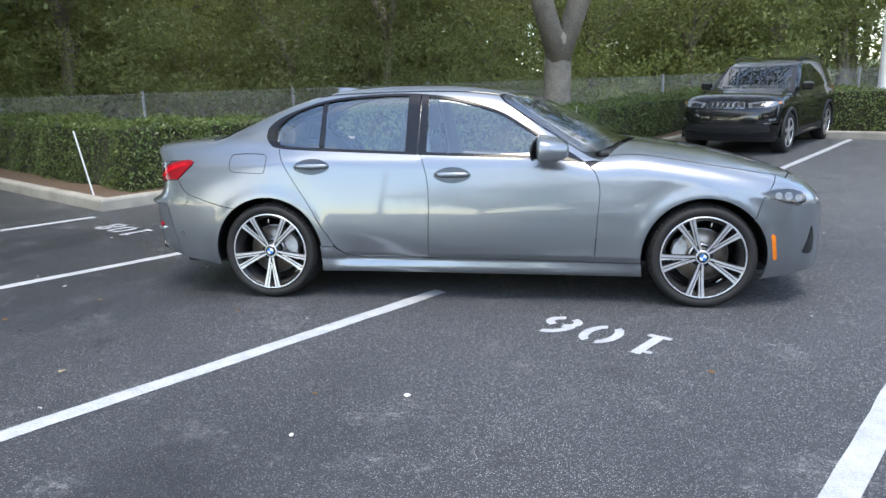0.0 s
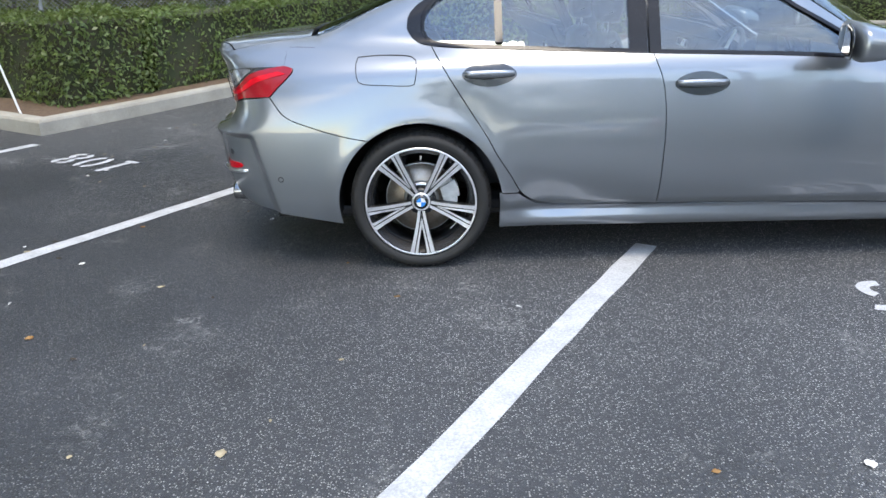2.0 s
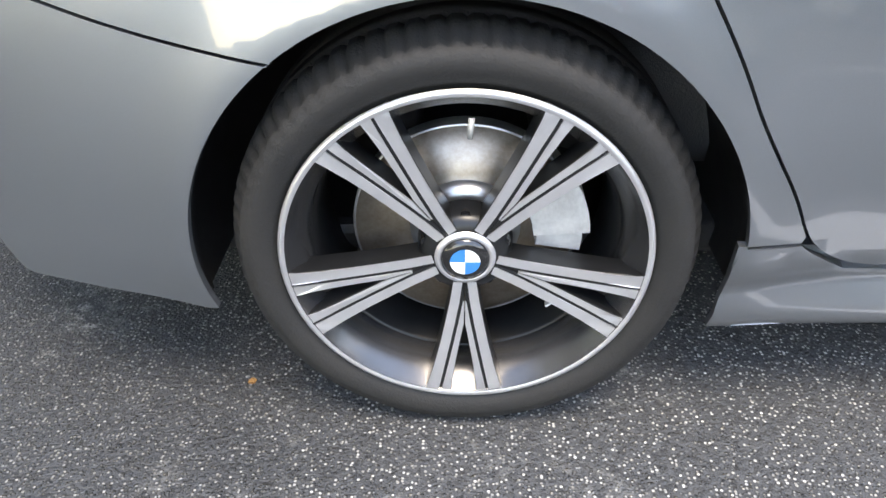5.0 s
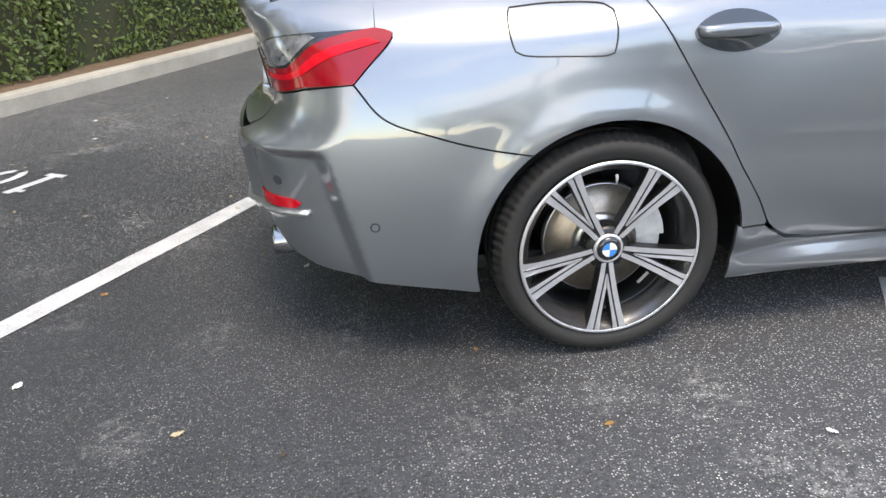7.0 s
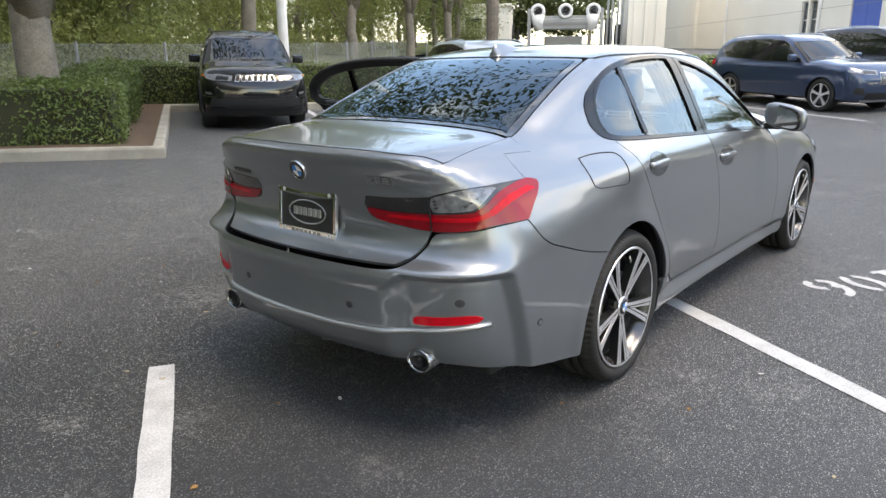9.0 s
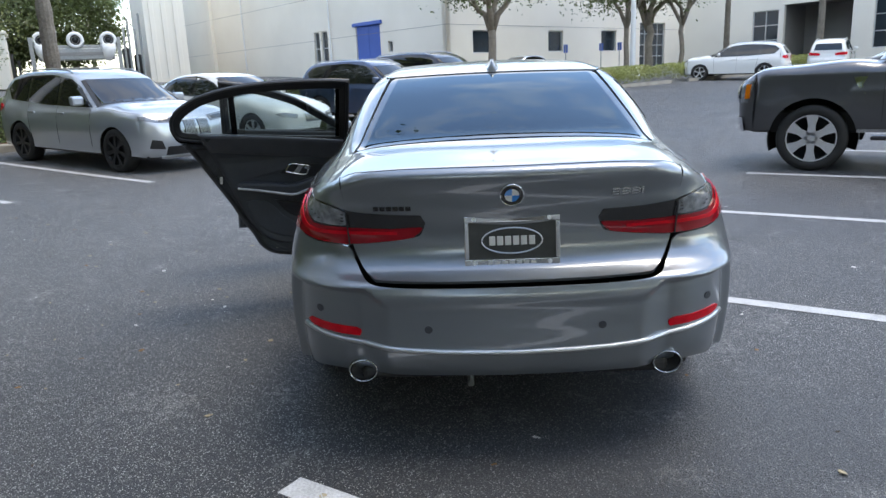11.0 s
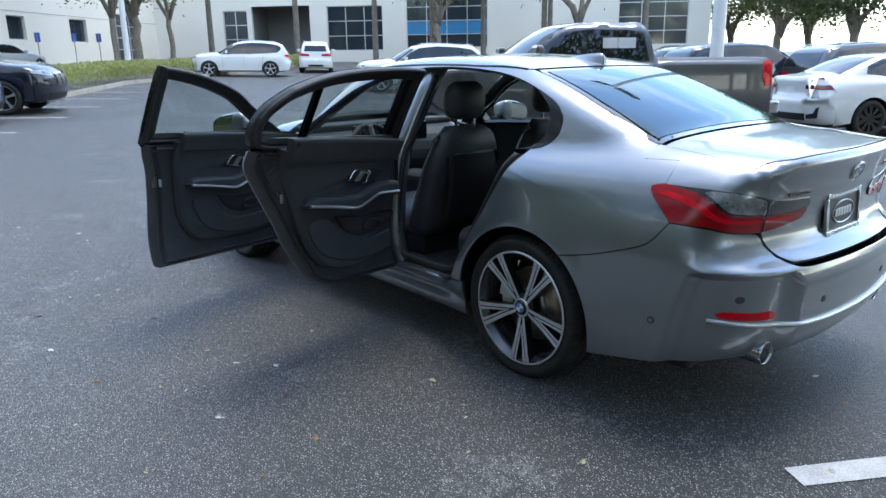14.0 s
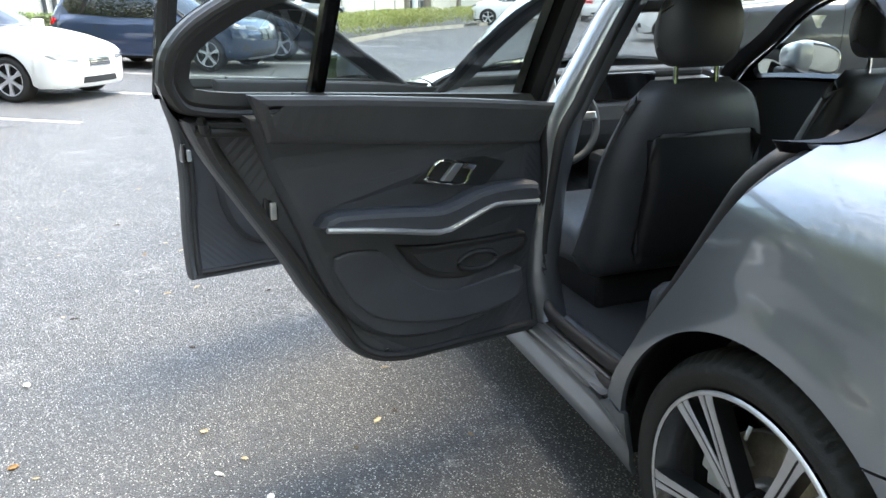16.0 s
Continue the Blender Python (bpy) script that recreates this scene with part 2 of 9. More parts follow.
M_GALV = material("galvanised_steel", (0.38, 0.39, 0.38), 0.6, 0.35, (0.28, 0.29, 0.28), 12.0, 0.1, 200.0)
M_WHITE = material("white_enamel", (0.78, 0.78, 0.77), 0.4, 0, (0.70, 0.70, 0.69), 3.0, 0, 80.0)
M_SOIL = material("woodland_soil", (0.10, 0.105, 0.05), 0.95, 0, (0.12, 0.15, 0.05), 0.4, 1.0, 12.0, fine=0.4)
M_BLUEDOOR = material("blue_door_paint", (0.05, 0.13, 0.48), 0.5, 0, (0.045, 0.115, 0.42), 1.0, 0, 60.0)
M_WINDOW = material("building_glass", (0.018, 0.026, 0.034), 0.06, 0, (0.03, 0.045, 0.06), 0.3, 0, 30.0, spec=0.9)
M_WINBLUE = material("blue_window_film", (0.06, 0.26, 0.48), 0.15, 0, (0.05, 0.22, 0.42), 0.5, 0, 30.0)
M_ALU = material("aluminium_mullion", (0.62, 0.63, 0.63), 0.4, 0.6, (0.55, 0.56, 0.56), 4.0, 0, 90.0)
# grey of joints and trim, and the painted shade of the drive-through recess
M_GREY = material("grey_shade_and_trim", (0.27, 0.26, 0.25), 0.85, 0, (0.22, 0.215, 0.21), 0.4, 0.3, 50.0)

# hero sedan and other vehicles
P_GREY = car_paint("grey_blue_paint", (0.228, 0.247, 0.270), metal=0.72, rough=0.31, coat_ior=1.75)
P_STRIP = car_paint("bright_strip_paint", (0.33, 0.35, 0.38), metal=0.8, rough=0.28)
P_BLACK = car_paint("black_paint", (0.004, 0.004, 0.005), metal=0.0, rough=0.2, coat=1.0, spec=0.2)
P_BLUE = car_paint("dark_blue_paint", (0.030, 0.055, 0.115), metal=0.5, rough=0.28)
P_NAVY = car_paint("navy_paint", (0.012, 0.016, 0.03), metal=0.3, rough=0.25, coat=0.8, spec=0.3)
# body grey darkened to paint in the shade of the handle hollows
P_RECESS_SHADE = car_paint("recess_shade_paint", (0.035, 0.039, 0.045), metal=0.6, rough=0.25)
P_SILVER = car_paint("silver_paint", (0.50, 0.53, 0.57), metal=0.7, rough=0.3)
P_WHITE = car_paint("white_paint", (0.74, 0.74, 0.72), metal=0.0, rough=0.3)
P_TRUCK = car_paint("carbon_grey_paint", (0.105, 0.105, 0.112), metal=0.65, rough=0.3)
M_BLACKPL = material("black_plastic", (0.016, 0.016, 0.017), 0.5, 0, (0.012, 0.012, 0.013), 20.0, 0.15, 400.0)
M_GLOSSBLK = material("gloss_black_trim", (0.008, 0.008, 0.009), 0.08, 0, (0.01, 0.01, 0.011), 20.0, 0, 300.0, coat=1.0)
M_FRAME = material("gloss_black_frame", (0.007, 0.007, 0.009), 0.12, 0, (0.010, 0.010, 0.012), 20.0, 0, 300.0, spec=0.35)
M_RUBBER = material("rubber_seal", (0.020, 0.020, 0.022), 0.55, 0, (0.018, 0.018, 0.019), 15.0, 0.2, 300.0)
M_TYRE = material("tyre_rubber", (0.013, 0.013, 0.013), 0.7, 0, (0.02, 0.019, 0.018), 9.0, 0.3, 260.0)
M_RIM = material("dark_grey_rim", (0.022, 0.023, 0.025), 0.3, 0.4, (0.016, 0.017, 0.018), 20.0, 0, 300.0)
M_MACH = material("machined_alloy", (0.82, 0.82, 0.84), 0.34, 0.85, (0.74, 0.74, 0.76), 30.0, 0.05, 900.0)
M_CHROME = material("chrome", (0.75, 0.76, 0.77), 0.06, 1.0, (0.70, 0.71, 0.72), 10.0, 0, 200.0)
M_SATIN = material("satin_aluminium", (0.60, 0.61, 0.62), 0.3, 0.9, (0.55, 0.56, 0.57), 20.0, 0, 300.0)
M_BARREL = material("grey_rim_barrel", (0.13, 0.13, 0.135), 0.24, 0.75, (0.10, 0.10, 0.104), 20.0, 0, 300.0)
M_DISC = material("brake_disc_steel", (0.46, 0.40, 0.34), 0.38, 0.85, (0.33, 0.27, 0.21), 25.0, 0.1, 200.0)
M_CALIPER = material("cast_caliper", (0.72, 0.72, 0.71), 0.5, 0.35, (0.56, 0.56, 0.55), 40.0, 0.3, 150.0)
M_RED = material("red_lamp_lens", (0.66, 0.003, 0.014), 0.08, 0, (0.50, 0.003, 0.012), 30.0, 0, 300.0, coat=0.0, spec=0.3)
M_REDDK = material("dark_red_lens", (0.30, 0.001, 0.008), 0.05, 0, (0.24, 0.001, 0.007), 12.0, 0, 300.0, coat=0.35, spec=0.4)
M_SMOKE = material("smoked_lamp_lens", (0.012, 0.012, 0.013), 0.08, 0, (0.02, 0.02, 0.022), 30.0, 0, 300.0, coat=1.0)
M_REVERSE = material("reversing_lens", (0.20, 0.205, 0.21), 0.15, 0.2, (0.11, 0.113, 0.118), 60.0, 0.2, 200.0, coat=1.0)
M_CLEARL = material("clear_lamp_lens", (0.34, 0.35, 0.37), 0.08, 0.4, (0.12, 0.125, 0.13), 38.0, 0, 300.0, coat=1.0)
M_ORANGE = material("amber_reflector", (0.85, 0.22, 0.01), 0.15, 0, (0.75, 0.18, 0.01), 30.0, 0, 300.0, coat=1.0)
M_LEATHER = material("black_leather", (0.068, 0.070, 0.078), 0.45, 0, (0.055, 0.057, 0.064), 12.0, 0.3, 350.0)
M_INTER = material("dark_interior_trim", (0.047, 0.050, 0.058), 0.48, 0, (0.038, 0.041, 0.048), 10.0, 0.25, 500.0)
M_CARPET = material("black_carpet", (0.022, 0.022, 0.024), 0.95, 0, (0.030, 0.030, 0.032), 30.0, 0.6, 600.0)
M_EMBBLUE = material("emblem_blue", (0.02, 0.22, 0.62), 0.2, 0, (0.02, 0.2, 0.56), 30.0, 0, 300.0, coat=1.0)
M_TIP = material("dark_chrome", (0.52, 0.53, 0.54), 0.16, 1.0, (0.28, 0.28, 0.29), 14.0, 0, 200.0)
M_PAPER = material("white_paper", (0.8, 0.8, 0.79), 0.8, 0, (0.74, 0.74, 0.73), 20.0, 0, 200.0)
M_PLBLACK = material("plate_black", (0.02, 0.022, 0.022), 0.35, 0, (0.03, 0.032, 0.032), 20.0, 0, 200.0)
G_TINT = glass("tinted_glass", (0.60, 0.64, 0.63), 0.0, 2.5)
G_DARK = glass("dark_tinted_glass", (0.11, 0.13, 0.14), 0.0, 1.72, (0.74, 0.90, 1.0))
G_CLEAR = glass("clear_glass", (0.74, 0.80, 0.78), 0.0, 2.25, (0.85, 0.94, 1.0))
M_DIMGLASS = material("vehicle_window", (0.005, 0.006, 0.007), 0.02, 0, (0.008, 0.010, 0.012), 1.5, 0, 30.0, spec=0.8)


# ---- mesh helpers ----
def mesh_of(name, verts, faces, mat, smooth=False, normals=None):
    me = bpy.data.meshes.new(name)
    me.from_pydata([tuple(v) for v in verts], [], [tuple(f) for f in faces])
    mats = mat if isinstance(mat, (list, tuple)) else [mat]
    for q in mats:
        me.materials.append(q)
    if smooth or normals is not None:
        me.polygons.foreach_set("use_smooth", [True] * len(me.polygons))
    if normals is not None:
        me.normals_split_custom_set_from_vertices([tuple(v) for v in normals])
    me.update()
    return me


def thing(name, label="", category="", group="", kind="", me=None, at=None):
    ob = new(name, me)
    if at is not None:
        ob.matrix_world = at
    return tagged(ob, label, category, group, kind)


def part(name, bm, mat, parent, label="", smooth=False, m=None):
    """Links a bmesh, or a mesh, as one part under a thing or a part."""
    if isinstance(bm, bpy.types.Mesh):
        me = bm
    else:
        me = bpy.data.meshes.new(name)
        bm.to_mesh(me)
        bm.free()
        me.materials.append(mat)
        if smooth:
            me.polygons.foreach_set("use_smooth", [True] * len(me.polygons))
    ob = new(name, me)
    ob.parent = parent
    if m is not None:
        ob.matrix_basis = m
    return tagged(ob, label)


def box(bm, lo, hi, bevel=0.0, m=None, seg=2):
    """Adds a box between two corners, with rounded edges."""
    r = bmesh.ops.create_cube(bm, size=1.0)
    vs = r["verts"]
    s = [hi[i] - lo[i] for i in range(3)]
    c = [(hi[i] + lo[i]) / 2 for i in range(3)]
    for v in vs:
        v.co = Vector((v.co.x * s[0] + c[0], v.co.y * s[1] + c[1], v.co.z * s[2] + c[2]))
    if bevel:
        es = list({e for v in vs for e in v.link_edges})
        r2 = bmesh.ops.bevel(bm, geom=es, offset=bevel, segments=seg, affect="EDGES", profile=0.5)
        vs = list({v for f in r2["faces"] for v in f.verts} | {v for v in vs if v.is_valid})
    if m is not None:
        bmesh.ops.transform(bm, matrix=m, verts=vs)
    return vs


def boxm(lo, hi, bevel=0.0, m=None):
    bm = bmesh.new()
    box(bm, lo, hi, bevel, m)
    return bm


def lathe(profile, n=48, axis="y", arc=(0.0, 2 * math.pi)):
    """Verts and faces of a profile of (radius, depth) turned about an axis."""
    full = abs(arc[1] - arc[0] - 2 * math.pi) < 1e-6
    k = n if full else n + 1
    vs, fs = [], []
    for i in range(k):
        t = arc[0] + (arc[1] - arc[0]) * i / n
        for r, d in profile:
            if axis == "y":
                vs.append((r * math.cos(t), d, r * math.sin(t)))
            elif axis == "x":
                vs.append((d, r * math.cos(t), r * math.sin(t)))
            else:
                vs.append((r * math.cos(t), r * math.sin(t), d))
    q = len(profile)
    for i in range(n):
        j = (i + 1) % k
        for a in range(q - 1):
            fs.append((i * q + a, i * q + a + 1, j * q + a + 1, j * q + a))
    return vs, fs


def tube(path, r, n=8, closed=False):
    """Verts and faces of a tube along a list of points; r: one radius or one for each."""
    pts = [Vector(p) for p in path]
    k = len(pts)
    rs = r if isinstance(r, (list, tuple)) else [r] * k
    vs, fs = [], []
    run = pts[-1] - pts[0]
    up = Vector((1, 0, 0)) if not closed and abs(run.z) > .75 * run.length else Vector((0, 0, 1))
    for i, p in enumerate(pts):
        a = pts[(i - 1) % k] if closed or i else p
        b = pts[(i + 1) % k] if closed or i < k - 1 else p
        d = (b - a).normalized()
        s = d.cross(up)
        if s.length < 1e-3:
            s = d.cross(Vector((1, 0, 0)))
        s.normalize()
        t = s.cross(d)
        for j in range(n):
            w = 2 * math.pi * j / n
            vs.append(p + s * (rs[i] * math.cos(w)) + t * (rs[i] * math.sin(w)))
    for i in range(k if closed else k - 1):
        for j in range(n):
            a, b = i * n + j, i * n + (j + 1) % n
            c, d = ((i + 1) % k) * n + (j + 1) % n, ((i + 1) % k) * n + j
            fs.append((a, b, c, d))
    if not closed:
        fs.append(tuple(range(n - 1, -1, -1)))
        fs.append(tuple((k - 1) * n + j for j in range(n)))
    return vs, fs


def sweep(path, section, closed=False):
    """A section of (out, up) carried along a level path of points; verts and faces."""
    pts = [Vector(p) for p in path]
    k, q = len(pts), len(section)
    vs, fs = [], []
    for i, p in enumerate(pts):
        a = pts[(i - 1) % k] if closed or i else p
        b = pts[(i + 1) % k] if closed or i < k - 1 else p
        d0 = (p - a).normalized() if (p - a).length > 1e-6 else (b - p).normalized()
        d1 = (b - p).normalized() if (b - p).length > 1e-6 else d0
        n0, n1 = Vector((d0.y, -d0.x, 0)), Vector((d1.y, -d1.x, 0))
        nn = (n0 + n1)
        nn = nn / max(0.3, nn.length_squared / 2)
        for o, u in section:
            vs.append(p + nn * o + Vector((0, 0, u)))
    for i in range(k if closed else k - 1):
        for j in range(q - 1):
            a = i * q + j
            b = ((i + 1) % k) * q + j
            fs.append((a, b, b + 1, a + 1))
    if not closed:
        fs.append(tuple(range(q)))
        fs.append(tuple((k - 1) * q + j for j in range(q - 1, -1, -1)))
    return vs, fs

# ---- body kit: panels cut on a smooth body shape ----
from mathutils.geometry import delaunay_2d_cdt


def curve(xs, ys):
    """A smooth function through points (cubic Hermite with limited slopes)."""
    xs, ys = np.array(xs, float), np.array(ys, float)
    o = np.argsort(xs)
    xs, ys = xs[o], ys[o]
    h, d = np.diff(xs), np.diff(ys) / np.diff(xs)
    m = np.zeros_like(xs)
    m[1:-1] = (d[:-1] * h[1:] + d[1:] * h[:-1]) / (h[1:] + h[:-1])
    m[0], m[-1] = d[0], d[-1]

    def f(x):
        x = np.asarray(x, float)
        i = np.clip(np.searchsorted(xs, x) - 1, 0, len(xs) - 2)
        t = np.clip((x - xs[i]) / h[i], 0, 1)
        v = (2 * t**3 - 3 * t**2 + 1) * ys[i] + (t**3 - 2 * t**2 + t) * h[i] * m[i] + (-2 * t**3 + 3 * t**2) * ys[i + 1] + (t**3 - t**2) * h[i] * m[i + 1]
        return v + np.where(x < xs[0], (x - xs[0]) * m[0], 0) + np.where(x > xs[-1], (x - xs[-1]) * m[-1], 0)
    return f


def smax(a, b, k):
    h = np.clip(1 - np.abs(a - b) / k, 0, 1)
    return np.maximum(a, b) + h * h * k / 4


def smin(a, b, k):
    return -smax(-a, -b, k)


def step01(x, a, b):
    t = np.clip((x - a) / (b - a), 0, 1)
    return t * t * (3 - 2 * t)


def bisect(f, lo, hi, n=40):
    """Vectorised: f(lo) < 0 (inside), f(hi) > 0 (outside)."""
    lo, hi = lo.copy(), hi.copy()
    for _ in range(n):
        mid = (lo + hi) / 2
        inside = f(mid) < 0
        lo, hi = np.where(inside, mid, lo), np.where(inside, hi, mid)
    return (lo + hi) / 2


class Shape:
    """A body given by a function F(x, |y|, z), negative inside, with ways of laying flat outlines on it."""

    def __init__(self, F, rear_axis=-1.6, front_axis=1.5):
        self.F, self.ra, self.fa = F, rear_axis, front_axis

    def normal(self, P):
        e = 2e-3
        g = np.zeros_like(P)
        for i in range(3):
            d = np.zeros(3)
            d[i] = e
            A, B = P + d, P - d
            g[:, i] = self.F(A[:, 0], np.abs(A[:, 1]), A[:, 2]) - self.F(B[:, 0], np.abs(B[:, 1]), B[:, 2])
        return g / np.maximum(1e-9, np.linalg.norm(g, axis=1))[:, None]

    def side(self, q):
        q = np.asarray(q, float)
        y = bisect(lambda y: self.F(q[:, 0], y, q[:, 1]), np.zeros(len(q)), np.full(len(q), 1.3))
        return np.stack([q[:, 0], y, q[:, 1]], 1)

    def top(self, q):
        q = np.asarray(q, float)
        z = bisect(lambda z: self.F(q[:, 0], np.abs(q[:, 1]), z), np.full(len(q), 0.6), np.full(len(q), 2.2))
        return np.stack([q[:, 0], q[:, 1], z], 1)

    def polar(self, q, axis, sign):
        q = np.asarray(q, float)
        c, s = np.cos(q[:, 0]) * sign, np.sin(q[:, 0])
        r = bisect(lambda r: self.F(axis + r * c, np.abs(r * s), q[:, 1]), np.zeros(len(q)), np.full(len(q), 1.7))
        return np.stack([axis + r * c, r * s, q[:, 1]], 1)

    def lay(self, kind, q):
        return {"side": self.side, "top": self.top, "rear": lambda v: self.polar(v, self.ra, -1), "front": lambda v: self.polar(v, self.fa, 1)}[kind](q)

    def flat(self, kind, P):
        P = np.asarray(P, float)
        if kind == "side":
            return P[:, [0, 2]]
        if kind == "top":
            return P[:, [0, 1]]
        a, s = (self.ra, -1) if kind == "rear" else (self.fa, 1)
        return np.stack([np.arctan2(P[:, 1], (P[:, 0] - a) * s), P[:, 2]], 1)

    def behind(self, yz):
        """Points of the tail at given y, z."""
        q = np.asarray(yz, float)
        x = -bisect(lambda v: self.F(-v, np.abs(q[:, 0]), q[:, 1]), np.full(len(q), -self.ra), np.full(len(q), 4.5))
        return np.stack([x, q[:, 0], q[:, 1]], 1)


def dense(pts, step=0.03):
    """Points put in between along a polyline."""
    pts = np.asarray(pts, float)
    out = []
    for a, b in zip(pts, pts[1:]):
        n = max(1, int(np.ceil(np.linalg.norm(b - a) / step)))
        out += [a + (b - a) * i / n for i in range(n)]
    out.append(pts[-1])
    return np.array(out)


def rounded(pts, step=0.02):
    """A smooth curve through a few points (Catmull-Rom)."""
    p = np.asarray(pts, float)
    e = np.vstack([2 * p[0] - p[1], p, 2 * p[-1] - p[-2]])
    out = []
    for i in range(1, len(e) - 2):
        n = max(2, int(np.linalg.norm(e[i + 1] - e[i]) / step))
        for t in np.arange(n) / n:
            out.append(0.5 * ((2 * e[i]) + (-e[i - 1] + e[i + 1]) * t + (2 * e[i - 1] - 5 * e[i] + 4 * e[i + 1] - e[i + 2]) * t**2 + (-e[i - 1] + 3 * e[i] - 3 * e[i + 1] + e[i + 2]) * t**3))
    out.append(p[-1])
    return np.array(out)


def inside(poly, q):
    """Even-odd test of points q in the polygon."""
    x, y = q[:, 0], q[:, 1]
    r = np.zeros(len(q), bool)
    for (x0, y0), (x1, y1) in zip(poly, np.roll(poly, -1, 0)):
        c = (y0 > y) != (y1 > y)
        if y1 != y0:
            r ^= c & (x < (x1 - x0) * (y - y0) / (y1 - y0) + x0)
    return r


def edge_distance(poly, q):
    d = np.full(len(q), 1e9)
    for a, b in zip(poly, np.roll(poly, -1, 0)):
        ab = b - a
        t = np.clip(((q - a) @ ab) / max(1e-12, ab @ ab), 0, 1)
        d = np.minimum(d, np.linalg.norm(q - (a + t[:, None] * ab), axis=1))
    return d


def shrink(poly, g):
    if g == 0:
        return poly
    area = 0.5 * np.sum(poly[:, 0] * np.roll(poly[:, 1], -1) - np.roll(poly[:, 0], -1) * poly[:, 1])
    s = np.sign(area)
    a, b = poly - np.roll(poly, 1, 0), np.roll(poly, -1, 0) - poly
    na, nb = np.stack([-a[:, 1], a[:, 0]], 1), np.stack([-b[:, 1], b[:, 0]], 1)
    na /= np.maximum(1e-9, np.linalg.norm(na, axis=1))[:, None]
    nb /= np.maximum(1e-9, np.linalg.norm(nb, axis=1))[:, None]
    n = na + nb
    n /= np.maximum(0.5, np.sum(n * n, 1) / 2)[:, None]
    return poly + s * g * n


def panel(shape, kind, outline, gap=0.0025, step=0.03, holes=(), lift=0.0, rim=0.012, scale=None):
    """Cuts a panel with the outline (points on the shape) and returns verts, faces and normals.
    lift: metres off the shape; rim: depth of the turned-in edge."""
    k = np.array(scale if scale else ((0.8, 1.0) if kind in ("rear", "front") else (1.0, 1.0)))
    polys = [shape.flat(kind, o) * k for o in (outline, *holes)]
    keep = []
    for i, p in enumerate(polys):
        d = np.linalg.norm(p - np.roll(p, 1, 0), axis=1)
        p = p[d > 1e-5]
        keep.append(shrink(p, gap if i == 0 else -gap))
    lo, hi = keep[0].min(0), keep[0].max(0)
    gx, gy = np.arange(lo[0], hi[0], step), np.arange(lo[1], hi[1], step * 0.866)
    g = np.array([(x + (step / 2 if j % 2 else 0), y) for j, y in enumerate(gy) for x in gx])
    ok = np.zeros(len(g), bool)
    if len(g):
        ok = inside(keep[0], g) & (edge_distance(keep[0], g) > step * 0.45)
        for h in keep[1:]:
            ok &= ~inside(h, g) & (edge_distance(h, g) > step * 0.45)
    pts, edges = [], []
    for p in keep:
        n0 = len(pts)
        pts += [tuple(v) for v in p]
        edges += [(n0 + i, n0 + (i + 1) % len(p)) for i in range(len(p))]
    pts += [tuple(v) for v in g[ok]]
    v2, _, f2, *_ = delaunay_2d_cdt([Vector(v) for v in pts], edges, [], 0, 1e-6)
    v2 = np.array([tuple(v) for v in v2])
    f2 = [f for f in f2 if len(f) == 3]
    c = np.array([v2[list(f)].mean(0) for f in f2])
    use = inside(keep[0], c)
    for h in keep[1:]:
        use &= ~inside(h, c)
    f2 = [f for f, u in zip(f2, use) if u]
    P = shape.lay(kind, v2 / k)
    N = shape.normal(P)
    P = P + N * lift
    faces = []
    for f in f2:
        a, b, c3 = P[f[0]], P[f[1]], P[f[2]]
        faces.append(tuple(f) if np.dot(np.cross(b - a, c3 - a), N[f[0]]) > 0 else (f[0], f[2], f[1]))
    verts, norms = [tuple(p) for p in P], [tuple(n) for n in N]
    if rim:
        cnt = {}
        for f in faces:
            for i in range(3):
                e = (f[i], f[(i + 1) % 3])
                cnt[e] = cnt.get(e, 0) + 1
        for (a, b) in [e for e in cnt if (e[1], e[0]) not in cnt]:
            i = len(verts)
            t = np.cross(P[b] - P[a], N[a])
            t = t / max(1e-9, np.linalg.norm(t))
            verts += [tuple(P[a]), tuple(P[b]), tuple(P[b] - N[b] * rim), tuple(P[a] - N[a] * rim)]
            norms += [tuple(t)] * 4
            faces.append((i, i + 3, i + 2, i + 1))
    return np.array(verts), faces, np.array(norms)


def mirrored(p):
    v, f, n = p
    v, n = v.copy(), n.copy()
    v[:, 1] *= -1
    n[:, 1] *= -1
    return v, [tuple(reversed(q)) for q in f], n


def joined(*ps):
    vs, fs, ns, k = [], [], [], 0
    for v, f, n in ps:
        vs.append(v)
        ns.append(n)
        fs += [tuple(i + k for i in q) for q in f]
        k += len(v)
    return np.vstack(vs), fs, np.vstack(ns)


def skin(name, p, mat, parent, label="", m=None):
    """Links a panel as a part; m: its pose under the parent, to which its points are brought back."""
    v, f, n = p
    if m is not None:
        inv = np.array(m.inverted())
        v = v @ inv[:3, :3].T + inv[:3, 3]
        n = n @ inv[:3, :3].T
    return part(name, mesh_of(name, v, f, mat, True, n), None, parent, label, m=m)


def simple(vf, mat, name="m", smooth=True):
    return mesh_of(name, vf[0], vf[1], mat, smooth)


# ---- wheels ----
def ring_faces(profile, n=64):
    return lathe(profile, n)


